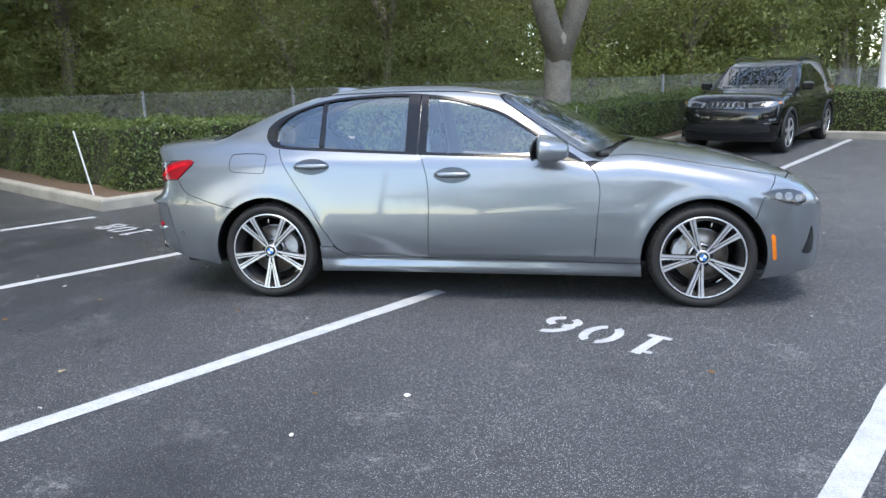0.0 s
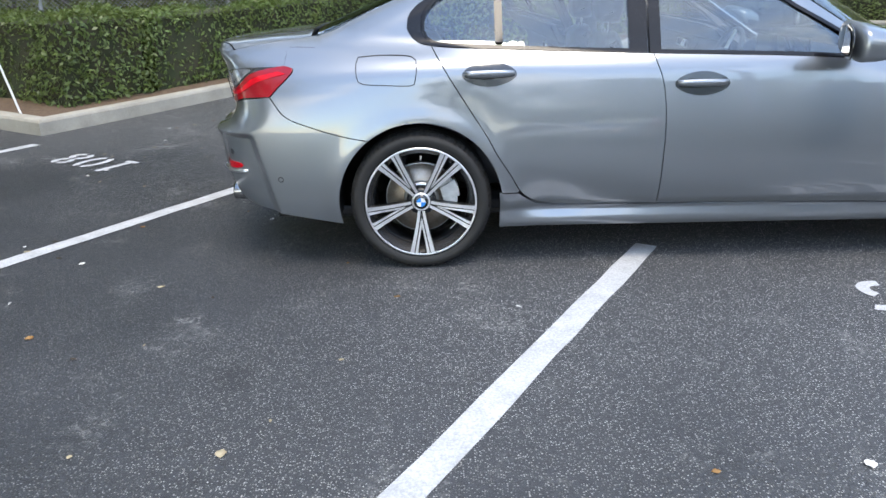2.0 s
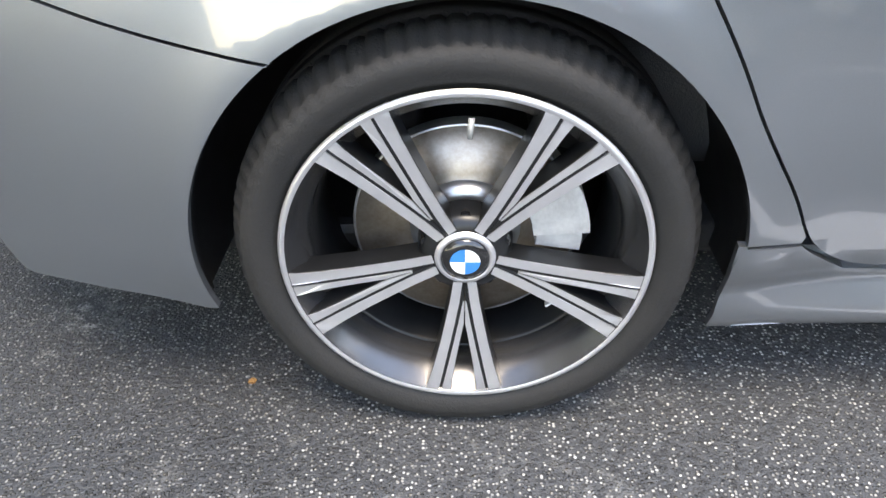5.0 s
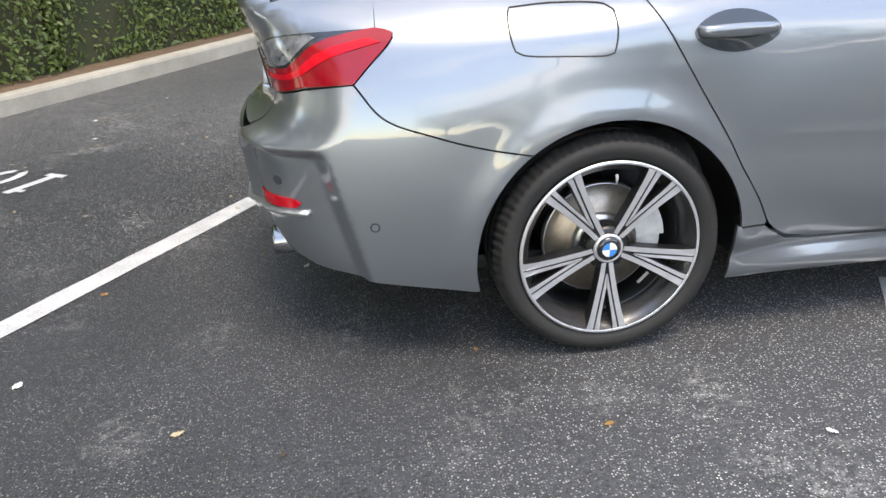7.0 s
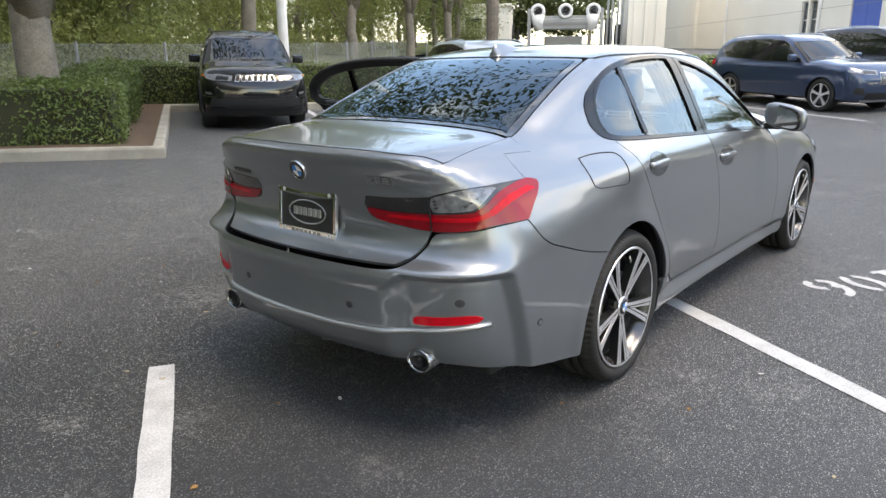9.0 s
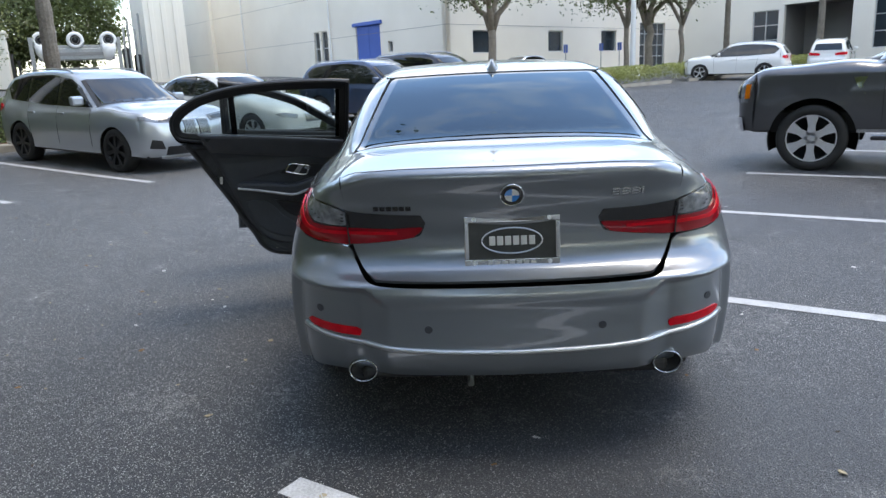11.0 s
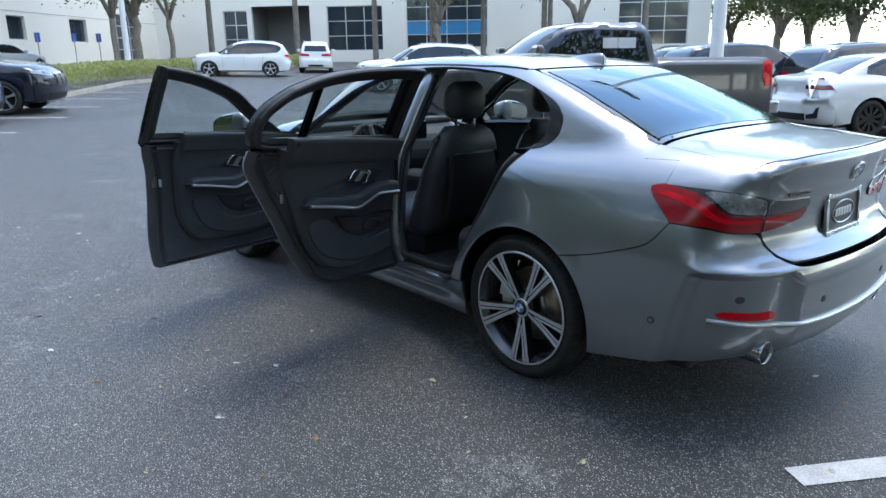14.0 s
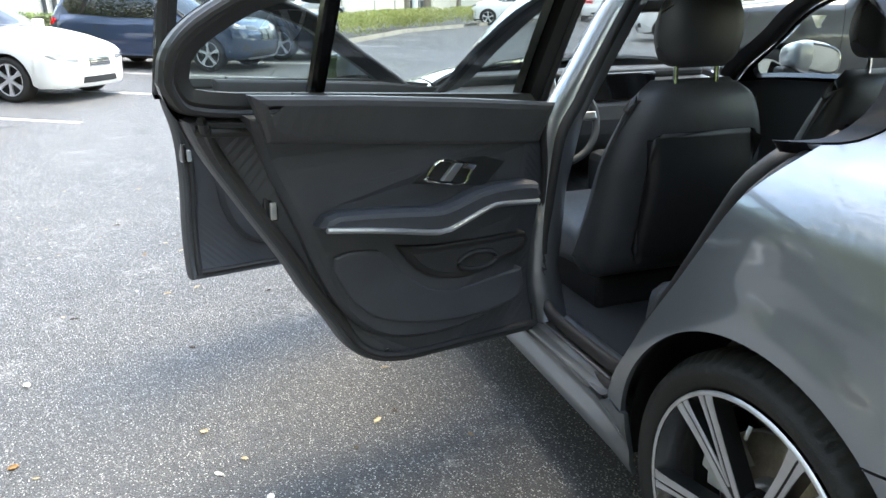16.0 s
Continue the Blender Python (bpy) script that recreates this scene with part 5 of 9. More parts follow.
def clip_x(poly, lo=None, hi=None):
    """Cuts a polygon off at x = lo and x = hi."""
    for lim, sgn in ((lo, 1), (hi, -1)):
        if lim is None:
            continue
        out = []
        for a, b in zip(poly, np.roll(poly, -1, 0)):
            ia, ib = sgn * (a[0] - lim) >= 0, sgn * (b[0] - lim) >= 0
            if ia:
                out.append(a)
            if ia != ib:
                t = (lim - a[0]) / (b[0] - a[0])
                out.append(a + t * (b - a))
        poly = np.array(out)
    return poly


HY = .872        # the hinges' distance from the middle


def door(front, left, open_angle):
    """A door: painted skin with frame, glass, card, handles. Built shut, then turned about its hinges."""
    s = 1 if left else -1
    k = (lambda q: q) if left else mirrored
    hx = .74 if front else -.36
    m = Matrix.Translation((hx, s * HY, 0)) @ Matrix.Rotation(radians(-s * open_angle), 4, "Z") @ Matrix.Rotation(radians(1.7 if open_angle else 0), 4, "Y")      # the hinge pins lean, so an open door rises
    shut = Matrix.Translation((hx, s * HY, 0))
    state = "open " if open_angle else "closed "

    def add(name, p, mat, parent, label="", top=False):
        v, f, n = p
        v = v - np.array(shut.translation)
        return part(name, mesh_of(name, v, f, mat, True, n), None, parent, label, m=m if top else None)

    if front:
        low = np.vstack([FD_FRONT, dense([(.76, .285), (-.32, .30)], .03)[1:-1], B_GAP[::-1]])
        line = DLO_BOT[(DLO_BOT[:, 0] > -.37)][::-1]
    else:
        low = np.vstack([B_GAP, dense([(-.32, .302), (-.80, .31)], .03)[1:-1], RD_REAR[1]])
        line = DLO_BOT[(DLO_BOT[:, 0] < -.37) & (DLO_BOT[:, 0] > -1.33)][::-1]
    outline = np.vstack([low, line])
    d = add("front_door" if front else "rear_door", k(panel(SEDAN, "side", S3(outline), 0.0022)), P_GREY, sedan, state + ("front" if front else "rear") + " door with painted outer skin", True)
    # window frame and glass
    frame_all = np.vstack([DLO_TOP, DLO_BOT[1:-1]])
    gl = glass_outline(0, 0)
    if front:
        fo, go = clip_x(frame_all, lo=-.385), clip_x(gl, lo=-.335, hi=.56)
    else:
        draw_in = lambda q: np.stack([np.where(q[:, 0] < -1.25, -1.25 + (q[:, 0] + 1.25) * .70, q[:, 0]), q[:, 1]], 1)
        fo, go = draw_in(clip_x(frame_all, hi=-.395)), draw_in(clip_x(gl, hi=-.475))
        edge = frame_all[frame_all[:, 0] < -1.27]
        cut = int(np.argmax(np.abs(np.diff(edge[:, 0])) + np.abs(np.diff(edge[:, 1])))) + 1
        edge = np.roll(edge, -cut, 0)
        tip = np.vstack([edge, draw_in(edge)[::-1] - [.003, 0]])
        p = k(panel(SEDAN, "side", S3(dense(np.vstack([tip, tip[:1]]), .02)[:-1]), 0.0, .03, lift=.003, rim=.03))
        skin("corner_trim", p, M_FRAME, sedan, "black corner trim behind the rear door")
    add("window_frame", k(ring_panel(dense(np.vstack([fo, fo[:1]]), .03)[:-1], dense(np.vstack([go, go[:1]]), .03)[:-1], .003, .03)), M_FRAME, d, "black window frame")
    if front:
        add("window_glass", k(panel(SEDAN, "side", S3(dense(np.vstack([go, go[:1]]), .04)[:-1]), -.004, .05, lift=-.006, rim=0)), G_CLEAR, d, "raised window glass")
    else:
        g1, g2 = clip_x(go, lo=-1.04), clip_x(go, hi=-1.075)
        add("window_glass", k(panel(SEDAN, "side", S3(dense(np.vstack([g1, g1[:1]]), .04)[:-1]), -.004, .05, lift=-.006, rim=0)), G_CLEAR, d, "raised window glass")
        add("quarter_glass", k(panel(SEDAN, "side", S3(dense(np.vstack([g2, g2[:1]]), .04)[:-1]), -.004, .05, lift=-.006, rim=0)), G_CLEAR, d, "small fixed quarter glass")
        ztop = 1.325
        bar = np.array([(-1.04, 1.035), (-1.075, 1.035), (-1.075, 1.308), (-1.04, 1.318)])
        add("glass_divider", k(panel(SEDAN, "side", S3(bar), 0.0, .05, lift=.002, rim=.02)), M_FRAME, d)
    # bright line under the glass and outer handle
    hz = .847 if front else .906
    hxx = -.155 if front else -1.105
    t = np.linspace(0, 2 * math.pi, 40)[:-1]
    cup = np.stack([hxx + .122 * np.cos(t), hz + .052 * np.sin(t) * (1 - .15 * np.cos(t) ** 2)], 1)
    # flat oval; its hollow look comes from the darkened colour
    add("handle_recess", k(panel(SEDAN, "side", S3(cup), 0.0, .02, lift=.0015, rim=.004)), P_RECESS_SHADE, d, "body-colour oval behind the handle, darkened to look hollow")
    grip = np.stack([hxx + .125 * np.cos(t), hz + .006 + .021 * np.sin(t)], 1)
    bm = bmesh.new()
    n = 16
    rows = []
    for i in range(n + 1):
        u = -1 + 2 * i / n
        x = hxx + .112 * u
        y0 = float(S3([(x, hz)])[0, 1])
        wid = .017 * (1 - .25 * u * u)
        out = .004 + .020 * max(0.0, 1 - u**4) ** .5
        rows.append([bm.verts.new((x - hx, s * (y0 - HY + out + dy), hz + .004 + dz)) for dy, dz in ((-.012, wid), (-.002, wid), (.004, wid * .4), (.004, -wid * .4), (-.002, -wid), (-.012, -wid))])
    for a, b in zip(rows, rows[1:]):
        for i in range(6):
            bm.faces.new((a[i], a[(i + 1) % 6], b[(i + 1) % 6], b[i]))
    bm.faces.new(rows[0])
    bm.faces.new(rows[-1])
    bmesh.ops.recalc_face_normals(bm, faces=bm.faces[:])
    part("door_handle", bm, P_GREY, d, "pull handle in body colour", True)
    if left:
        door_inside(front, d, hx, outline, fo, go)
    if front:
        mirror(s, d, hx)
    else:
        pass
    return d


def inner_mesh(outline, depth, bevel, mat, d, hx, name, label="", lo=.0):
    """A padded inner skin of the door: the outline moved inwards, with a rolled edge."""
    steps = [(0.0, .010), (0.0, depth * .45), (bevel * .35, depth * .8), (bevel, depth * .97), (bevel * 1.8, depth)]
    rings = []
    for ins, dep in steps:
        o = shrink(outline, ins)
        P = S3(o)
        rings.append([(p[0] - hx, p[1] - HY - dep, p[2]) for p in P])
    vs = [v for r in rings for v in r]
    n = len(outline)
    fs = []
    for a in range(len(rings) - 1):
        for i in range(n):
            j = (i + 1) % n
            fs.append((a * n + i, a * n + j, (a + 1) * n + j, (a + 1) * n + i))
    tri = delaunay_2d_cdt([Vector((v[0], v[2])) for v in rings[-1]], [(i, (i + 1) % n) for i in range(n)], [], 1, 1e-6)
    base = len(vs)
    last = (len(rings) - 1) * n
    for f in tri[2]:
        if all(i < n for i in f):
            fs.append(tuple(last + i for i in f))
    return part(name, fix((vs, fs), mat, name, False), None, d, label)


def door_inside(front, d, hx, outline, fo, go):
    """Lining of an open door: shell, seal, card, armrest, pull, handle, pocket."""
    # painted metal shell given the dark trim colour to stand for its shade
    inner_mesh(dense(np.vstack([outline, outline[:1]]), .05)[:-1], .075, .007, M_INTER, d, hx, "door_shell", "inner door shell")
    dx, dz = (.91, -.008) if front else (0.0, 0.0)
    if front:
        ol = rounded([(.66, .945), (.67, .70), (.665, .47), (.60, .40), (.35, .375), (.05, .385), (-.10, .42), (-.19, .55), (-.215, .75), (-.225, .90), (-.215, .985)], .04)
    else:
        ol = rounded([(-.435, .985), (-.43, .70), (-.44, .47), (-.52, .40), (-.70, .375), (-.88, .40), (-.98, .48), (-1.05, .60), (-1.12, .76), (-1.19, .91), (-1.245, 1.03)], .04)
    card = inner_mesh(ol, .125, .022, M_INTER, d, hx, "door_card", "dark padded door card")
    # inner side of the window frame
    P, Q = S3(dense(np.vstack([fo, fo[:1]]), .03)[:-1]), None
    fi = dense(np.vstack([fo, fo[:1]]), .03)[:-1]
    gi = shrink(fi, .056)
    A, B, C, D = S3(fi), S3(shrink(fi, .006)), S3(shrink(fi, .03)), S3(gi)
    n = len(fi)
    vs = [(p[0] - hx, p[1] - HY + o, p[2]) for q, o in ((A, .001), (A, -.030), (B, -.052), (C, -.058), (D, -.045), (D, -.008)) for p in q]
    fs = []
    for a in range(5):
        for i in range(n):
            j = (i + 1) % n
            fs.append((a * n + i, a * n + j, (a + 1) * n + j, (a + 1) * n + i))
    part("frame_lining", fix((vs, fs), M_BLACKPL, "frame_lining"), None, d, "black inner window frame")
    # rubber seal round the whole door
    whole = np.vstack([low for low in [outline]])
    P = S3(dense(np.vstack([shrink(outline, .028), shrink(outline, .028)[:1]]), .04)[:-1])
    part("door_seal", fix(tube([(p[0] - hx, p[1] - HY - .082, p[2]) for p in P], .011, 8, True), M_RUBBER, "door_seal"), None, d, "black rubber door seal")
    P = S3(shrink(fi, .014))
    part("frame_seal", fix(tube([(p[0] - hx, p[1] - HY - .056, p[2]) for p in P], .010, 8, True), M_RUBBER, "frame_seal"), None, d)
    # inner face depth at a place
    def at(x, z, o):
        return (x - hx, float(S3([(x, z)])[0, 1]) - HY - .125 - o, z)

    def slab(name, poly, thick, mat, label="", bev=.008):
        pts = dense(np.vstack([poly, poly[:1]]), .04)[:-1]
        rings = [[tuple(v) for v in S3(shrink(pts, i)) - [hx, HY + .125 + o, 0]] for i, o in ((0, -.02), (0, thick * .6), (bev * .4, thick * .9), (bev, thick))]
        vs = [v for r in rings for v in r]
        n = len(pts)
        fs = [(a * n + i, a * n + (i + 1) % n, (a + 1) * n + (i + 1) % n, (a + 1) * n + i) for a in range(3) for i in range(n)]
        tri = delaunay_2d_cdt([Vector((v[0], v[2])) for v in rings[-1]], [(i, (i + 1) % n) for i in range(n)], [], 1, 1e-6)
        fs += [tuple(3 * n + i for i in q) for q in tri[2] if all(i < n for i in q)]
        return part(name, fix((vs, fs), mat, name), None, d, label)
    end = .67 if front else -.435
    P = lambda pts: [(x + dx, z + dz) for x, z in pts]
    belt = [(-.225, 1.03), (.10, 1.015), (.45, .995), (end, .97)] if front else [(-1.25, 1.075), (-1.0, 1.062), (-.70, 1.042), (end, 1.02)]
    low = [(end, .885), (.45, .895), (.10, .915), (-.20, .935)] if front else [(end, .908), (-.70, .925), (-.95, .945), (-1.19, .965)]
    slab("upper_roll", np.array(belt + low), .020, M_LEATHER, "soft upper door roll", .02)
    x1 = end - dx
    slab("armrest", np.array(P(rounded([(-1.065, .765), (-1.03, .785), (-.86, .775), (-.74, .765), (-.66, .79), (-.58, .808), (x1, .80), (x1, .735), (-.56, .742), (-.65, .715), (-.75, .69), (-.86, .71), (-1.06, .742), (-1.065, .765)], .03)[:-1])), .052, M_INTER, "padded armrest", .018)
    path = P(rounded([(-1.06, .750), (-.95, .735), (-.86, .720), (-.75, .702), (-.70, .712), (-.65, .732), (-.60, .751), (-.56, .755), (x1, .748)], .02))
    part("pull_trim", fix(tube([tuple(v) for v in S3(np.array(path)) - [hx, HY + .177, 0]], .008, 8), M_SATIN, "pull_trim"), None, d, "satin metal pull strip")
    slab("handle_plate", np.array(P([(-.815, .830), (-.745, .890), (-.60, .885), (-.53, .865), (-.59, .800)])), .005, M_BLACKPL, "", .004)
    ring = P(rounded([(-.782, .838), (-.765, .865), (-.743, .884), (-.69, .878), (-.640, .867), (-.648, .845), (-.662, .818), (-.72, .824), (-.782, .838)], .008)[:-1])
    part("inner_handle", fix(tube([tuple(v) for v in S3(np.array(ring)) - [hx, HY + .137, 0]], .005, 8, True), M_CHROME, "inner_handle"), None, d, "chrome inner door handle")
    slab("handle_lever", np.array(P([(-.735, .830), (-.700, .876), (-.672, .871), (-.705, .825)])), .016, M_SATIN, "", .003)
    slab("handle_catch", np.array(P([(-.672, .858), (-.664, .874), (-.628, .866), (-.640, .850)])), .018, M_CHROME, "", .003)
    pocket = [(-.853, .668), (-.76, .655), (-.62, .650), (x1, .648), (x1, .592), (-.54, .560), (-.63, .542), (-.72, .555), (-.79, .592), (-.853, .668)]
    slab("door_pocket", np.array(P(rounded(pocket, .03)[:-1])), .016, M_BLACKPL, "storage pocket", .006)
    slab("pocket_opening", shrink(np.array(P(rounded(pocket, .03)[:-1])), .016), .0175, M_CARPET, "", .004)
    t = np.linspace(0, 2 * math.pi, 26)[:-1]
    part("cup_holder", fix(tube([at(-.60 + dx + .062 * math.cos(a), .590 + dz + .026 * math.sin(a), .020) for a in t], .008, 8, True), M_BLACKPL, "cup_holder"), None, d)
    slab("lower_card", np.array(P(rounded([(x1, .535), (-.63, .515), (-.75, .53), (-.84, .60), (-.90, .66), (-1.02, .66), (-1.0, .58), (-.93, .49), (-.80, .44), (-.60, .42), (x1, .45), (x1, .535)], .04)[:-1])), .012, M_INTER, "", .012)
    # latch on the shut face, lock pin, screws
    pe = (-.30, .775) if front else (-1.165, .80)
    q = S3([pe])[0]
    part("door_lock", boxm((q[0] - hx - .014, q[1] - HY - .088, pe[1] - .035), (q[0] - hx + .022, q[1] - HY - .045, pe[1] + .035), .005), M_GLOSSBLK, d, "black door latch")
    part("latch_plate", boxm((q[0] - hx + .0, q[1] - HY - .095, pe[1] - .03), (q[0] - hx + .016, q[1] - HY - .086, pe[1] + .012), .003), M_SATIN, d)
    bx = -.16 if front else -1.13
    part("lock_pin", fix(lathe([(0, .035), (.0045, .035), (.0055, .028), (.0055, 0)], 10, "z"), M_BLACKPL, "lock_pin"), None, d, m=Matrix.Translation(at(bx, 1.0 if front else 1.035, -.045)))
    for sx, sz in ((-.10, .36), (.10, .345)) if front else ((-.86, .355), (-.62, .345)):
        v = at(sx, sz, -.045)
        part("lining_screw", fix(lathe([(0, -.006), (.008, -.005), (.009, 0)], 12), M_GALV, "lining_screw"), None, d, m=Matrix.Translation(v) @ Matrix.Rotation(math.pi, 4, "X"))


def mirror(s, d, hx):
    """The outside mirror: painted shell, black foot, mirror glass."""
    bm = bmesh.new()
    bmesh.ops.create_uvsphere(bm, u_segments=24, v_segments=14, radius=1.0)
    for v in bm.verts:
        x, y, z = v.co
        x = (abs(x) ** .7) * (1 if x > 0 else -1)
        z = (abs(z) ** .6) * (1 if z > 0 else -1)
        y = (abs(y) ** .6) * (1 if y > 0 else -1)
        if x < 0:
            x = x * .22
        v.co = Vector((.425 - hx + .165 * x, s * (.985 - HY + .118 * y * (1 - .25 * max(0, x))), 1.025 + .074 * z * (1 - .22 * max(0, x)) - .02 * y - .012 * max(0, x)))
    sh = part("mirror_shell", bm, P_GREY, d, "mirror shell in body colour", True)
    low = bmesh.new()
    low.from_mesh(sh.data)
    bmesh.ops.delete(low, geom=[f for f in low.faces if f.calc_center_median().z > 1.012], context="FACES")
    for v in low.verts:
        v.co += v.normal * .0025
    part("mirror_underside", low, M_GLOSSBLK, d, "gloss black lower half of the mirror", True)
    turn = Matrix.Translation((.42 - hx, s * (.985 - HY), 0)) @ Matrix.Rotation(radians(17 * s), 4, "Z") @ Matrix.Translation((hx - .42, -s * (.985 - HY), 0))
    bm = boxm((.455 - hx, s * .855 - s * HY if s > 0 else s * .955 - s * HY, .945), (.53 - hx, s * .955 - s * HY if s > 0 else s * .855 - s * HY, .985), .012)
    part("mirror_foot", bm, M_BLACKPL, d)
    bm = bmesh.new()
    bmesh.ops.create_uvsphere(bm, u_segments=24, v_segments=12, radius=1.0)
    for v in bm.verts:
        x, y, z = v.co
        z = (abs(z) ** .6) * (1 if z > 0 else -1)
        y = (abs(y) ** .6) * (1 if y > 0 else -1)
        v.co = Vector((.391 - hx + .010 * x, s * (.985 - HY + .112 * y), 1.025 + .066 * z - .02 * y))
    bmesh.ops.transform(bm, matrix=turn, verts=bm.verts[:])
    part("mirror_bezel", bm, M_GLOSSBLK, d, "", True)
    vs = []
    n = 28
    for i in range(n):
        t = 2 * math.pi * i / n
        c, q = math.cos(t), math.sin(t)
        c, q = abs(c) ** .6 * (1 if c > 0 else -1), abs(q) ** .6 * (1 if q > 0 else -1)
        vs.append((.3795 - hx, s * (.985 - HY + .098 * c), 1.025 + .054 * q - .02 * c))
    part("mirror_glass", fix(([turn @ Vector(v) for v in vs], [tuple(range(n))]), M_CHROME, "mirror_glass"), None, d, "mirror glass")


def cushion(bm, pts, w, r, m=None):
    """A padded slab: a closed side outline (x, z) across a width, with rounded sides."""
    o = np.array(pts, float)
    rings = []
    for ins, y in ((r, -w / 2), (r * .3, -w / 2 + r * .3), (0, -w / 2 + r), (0, w / 2 - r), (r * .3, w / 2 - r * .3), (r, w / 2)):
        q = shrink(o, ins)
        rings.append([bm.verts.new(m @ Vector((x, y, z)) if m else (x, y, z)) for x, z in q])
    n = len(o)
    for a, b in zip(rings, rings[1:]):
        for i in range(n):
            bm.faces.new((a[i], a[(i + 1) % n], b[(i + 1) % n], b[i]))
    bm.faces.new(rings[0])
    bm.faces.new(rings[-1])
    bmesh.ops.recalc_face_normals(bm, faces=bm.faces[:])


def interior():
    # floor, tunnel, pillars, headliner, parcel shelf
    part("floor_carpet", boxm((-1.15, -.74, .25), (1.0, .74, .30), .01), M_CARPET, sedan, "black carpet")
    part("centre_tunnel", boxm((-.95, -.13, .29), (.9, .13, .50), .05), M_INTER, sedan)
    bm = boxm((-.35, -.12, .45), (.55, .12, .66), .04)
    part("centre_console", bm, M_INTER, sedan, "centre console")
    for i, z in enumerate((.50, .56)):
        part("console_vent", boxm((-.36, -.10, z), (-.345, .10, z + .04), .004), M_GLOSSBLK, sedan)
    # dashboard with screen and wheel
    bm = bmesh.new()
    cushion(bm, rounded([(.60, .62), (.56, .72), (.58, .84), (.66, .915), (.85, .945), (.98, .94), (.98, .60), (.60, .62)], .06)[:-1], 1.42, .05)
    part("dashboard", bm, M_INTER, sedan, "dark dashboard")
    part("screen", boxm((.585, -.25, .86), (.605, .40, .985), .01), M_GLOSSBLK, sedan, "curved display on the dashboard")
    wm = Matrix.Translation((.38, .36, .83)) @ Matrix.Rotation(radians(-66), 4, "Y")
    st = part("steering_wheel", fix(tube([(.185 * math.cos(t), .185 * math.sin(t), 0) for t in np.linspace(0, 2 * math.pi, 40)[:-1]], .016, 10, True), M_LEATHER, "steering_wheel", True), None, sedan, "black three-spoke steering wheel", m=wm)
    part("wheel_boss", boxm((-.07, -.075, .0), (.06, .075, .05), .025), M_INTER, st)
    for a in (0, 90, 180, 270)[::1]:
        if a != 90:
            part("wheel_spoke", boxm((.05, -.018, .005), (.18, .018, .02), .006), M_SATIN, st, m=Matrix.Rotation(radians(a + 90), 4, "Z"))
    part("steering_column", boxm((.40, .32, .76), (.66, .40, .84), .02), M_INTER, sedan)
    # seats
    for y in (.36, -.36):
        bm = bmesh.new()
        cushion(bm, rounded([(-.42, .42), (-.40, .56), (.0, .575), (.10, .55), (.12, .48), (.05, .40), (-.42, .42)], .05)[:-1], .50, .05, Matrix.Translation((.12, y, 0)))
        st = part("front_seat", bm, M_LEATHER, sedan, "black leather front seat with headrest", True)
        bm = bmesh.new()
        cushion(bm, rounded([(-.36, .46), (-.40, .56), (-.50, .80), (-.575, 1.03), (-.605, 1.045), (-.66, 1.02), (-.665, .90), (-.60, .66), (-.52, .44), (-.42, .42), (-.36, .46)], .04)[:-1], .55, .07, Matrix.Translation((.12, y, 0)))
        for v in bm.verts:
            u = min(1.0, max(0.0, (v.co.z - .78) / .26))
            v.co.y = y + (v.co.y - y) * (1 - .34 * u**1.6)
        part("seat_back", bm, M_LEATHER, st, "black leather backrest", True)
        bm = bmesh.new()
        cushion(bm, rounded([(-.60, .50), (-.585, .62), (-.61, .78), (-.655, .90), (-.66, .895), (-.67, .78), (-.63, .6), (-.60, .50)], .04)[:-1], .36, .03, Matrix.Translation((.09, y, 0)))
        part("map_pocket", bm, M_BLACKPL, st, "", True)
        bm = bmesh.new()
        cushion(bm, rounded([(-.545, 1.09), (-.525, 1.17), (-.55, 1.275), (-.60, 1.295), (-.645, 1.27), (-.655, 1.16), (-.63, 1.09), (-.545, 1.09)], .03)[:-1], .27, .06, Matrix.Translation((.10, y, 0)))
        for v in bm.verts:
            u = abs(v.co.z - 1.19) / .105
            v.co.y = y + (v.co.y - y) * (1 - .16 * min(1.0, u) ** 2)
        part("headrest", bm, M_LEATHER, st, "black headrest", True)
        for yy in (-.07, .07):
            part("headrest_post", fix(tube([(-.50, y + yy, .98), (-.495, y + yy, 1.12)], .008, 10), M_CHROME, "headrest_post"), None, st)
        part("seat_rail", boxm((-.35, y - .2, .29), (.25, y + .2, .42), .02), M_BLACKPL, st)
    bm = bmesh.new()
    cushion(bm, rounded([(-1.32, .40), (-1.30, .55), (-1.0, .57), (-.78, .555), (-.72, .50), (-.76, .36), (-1.2, .34), (-1.32, .40)], .05)[:-1], 1.30, .06)
    rs = part("rear_bench", bm, M_LEATHER, sedan, "black leather rear bench", True)
    bm = bmesh.new()
    cushion(bm, rounded([(-1.18, .52), (-1.30, .80), (-1.40, 1.00), (-1.46, 1.03), (-1.52, .98), (-1.45, .7), (-1.32, .46), (-1.18, .52)], .05)[:-1], 1.20, .06)
    part("bench_back", bm, M_LEATHER, rs, "", True)
    for y in (-.36, .36):
        bm = bmesh.new()
        cushion(bm, rounded([(-1.43, 1.02), (-1.42, 1.10), (-1.45, 1.15), (-1.50, 1.15), (-1.52, 1.03), (-1.43, 1.02)], .03)[:-1], .24, .04, Matrix.Translation((0, y, 0)))
        part("rear_headrest", bm, M_LEATHER, rs, "", True)
    part("parcel_shelf", boxm((-1.95, -.58, .985), (-1.46, .58, 1.01), .01), M_CARPET, sedan)
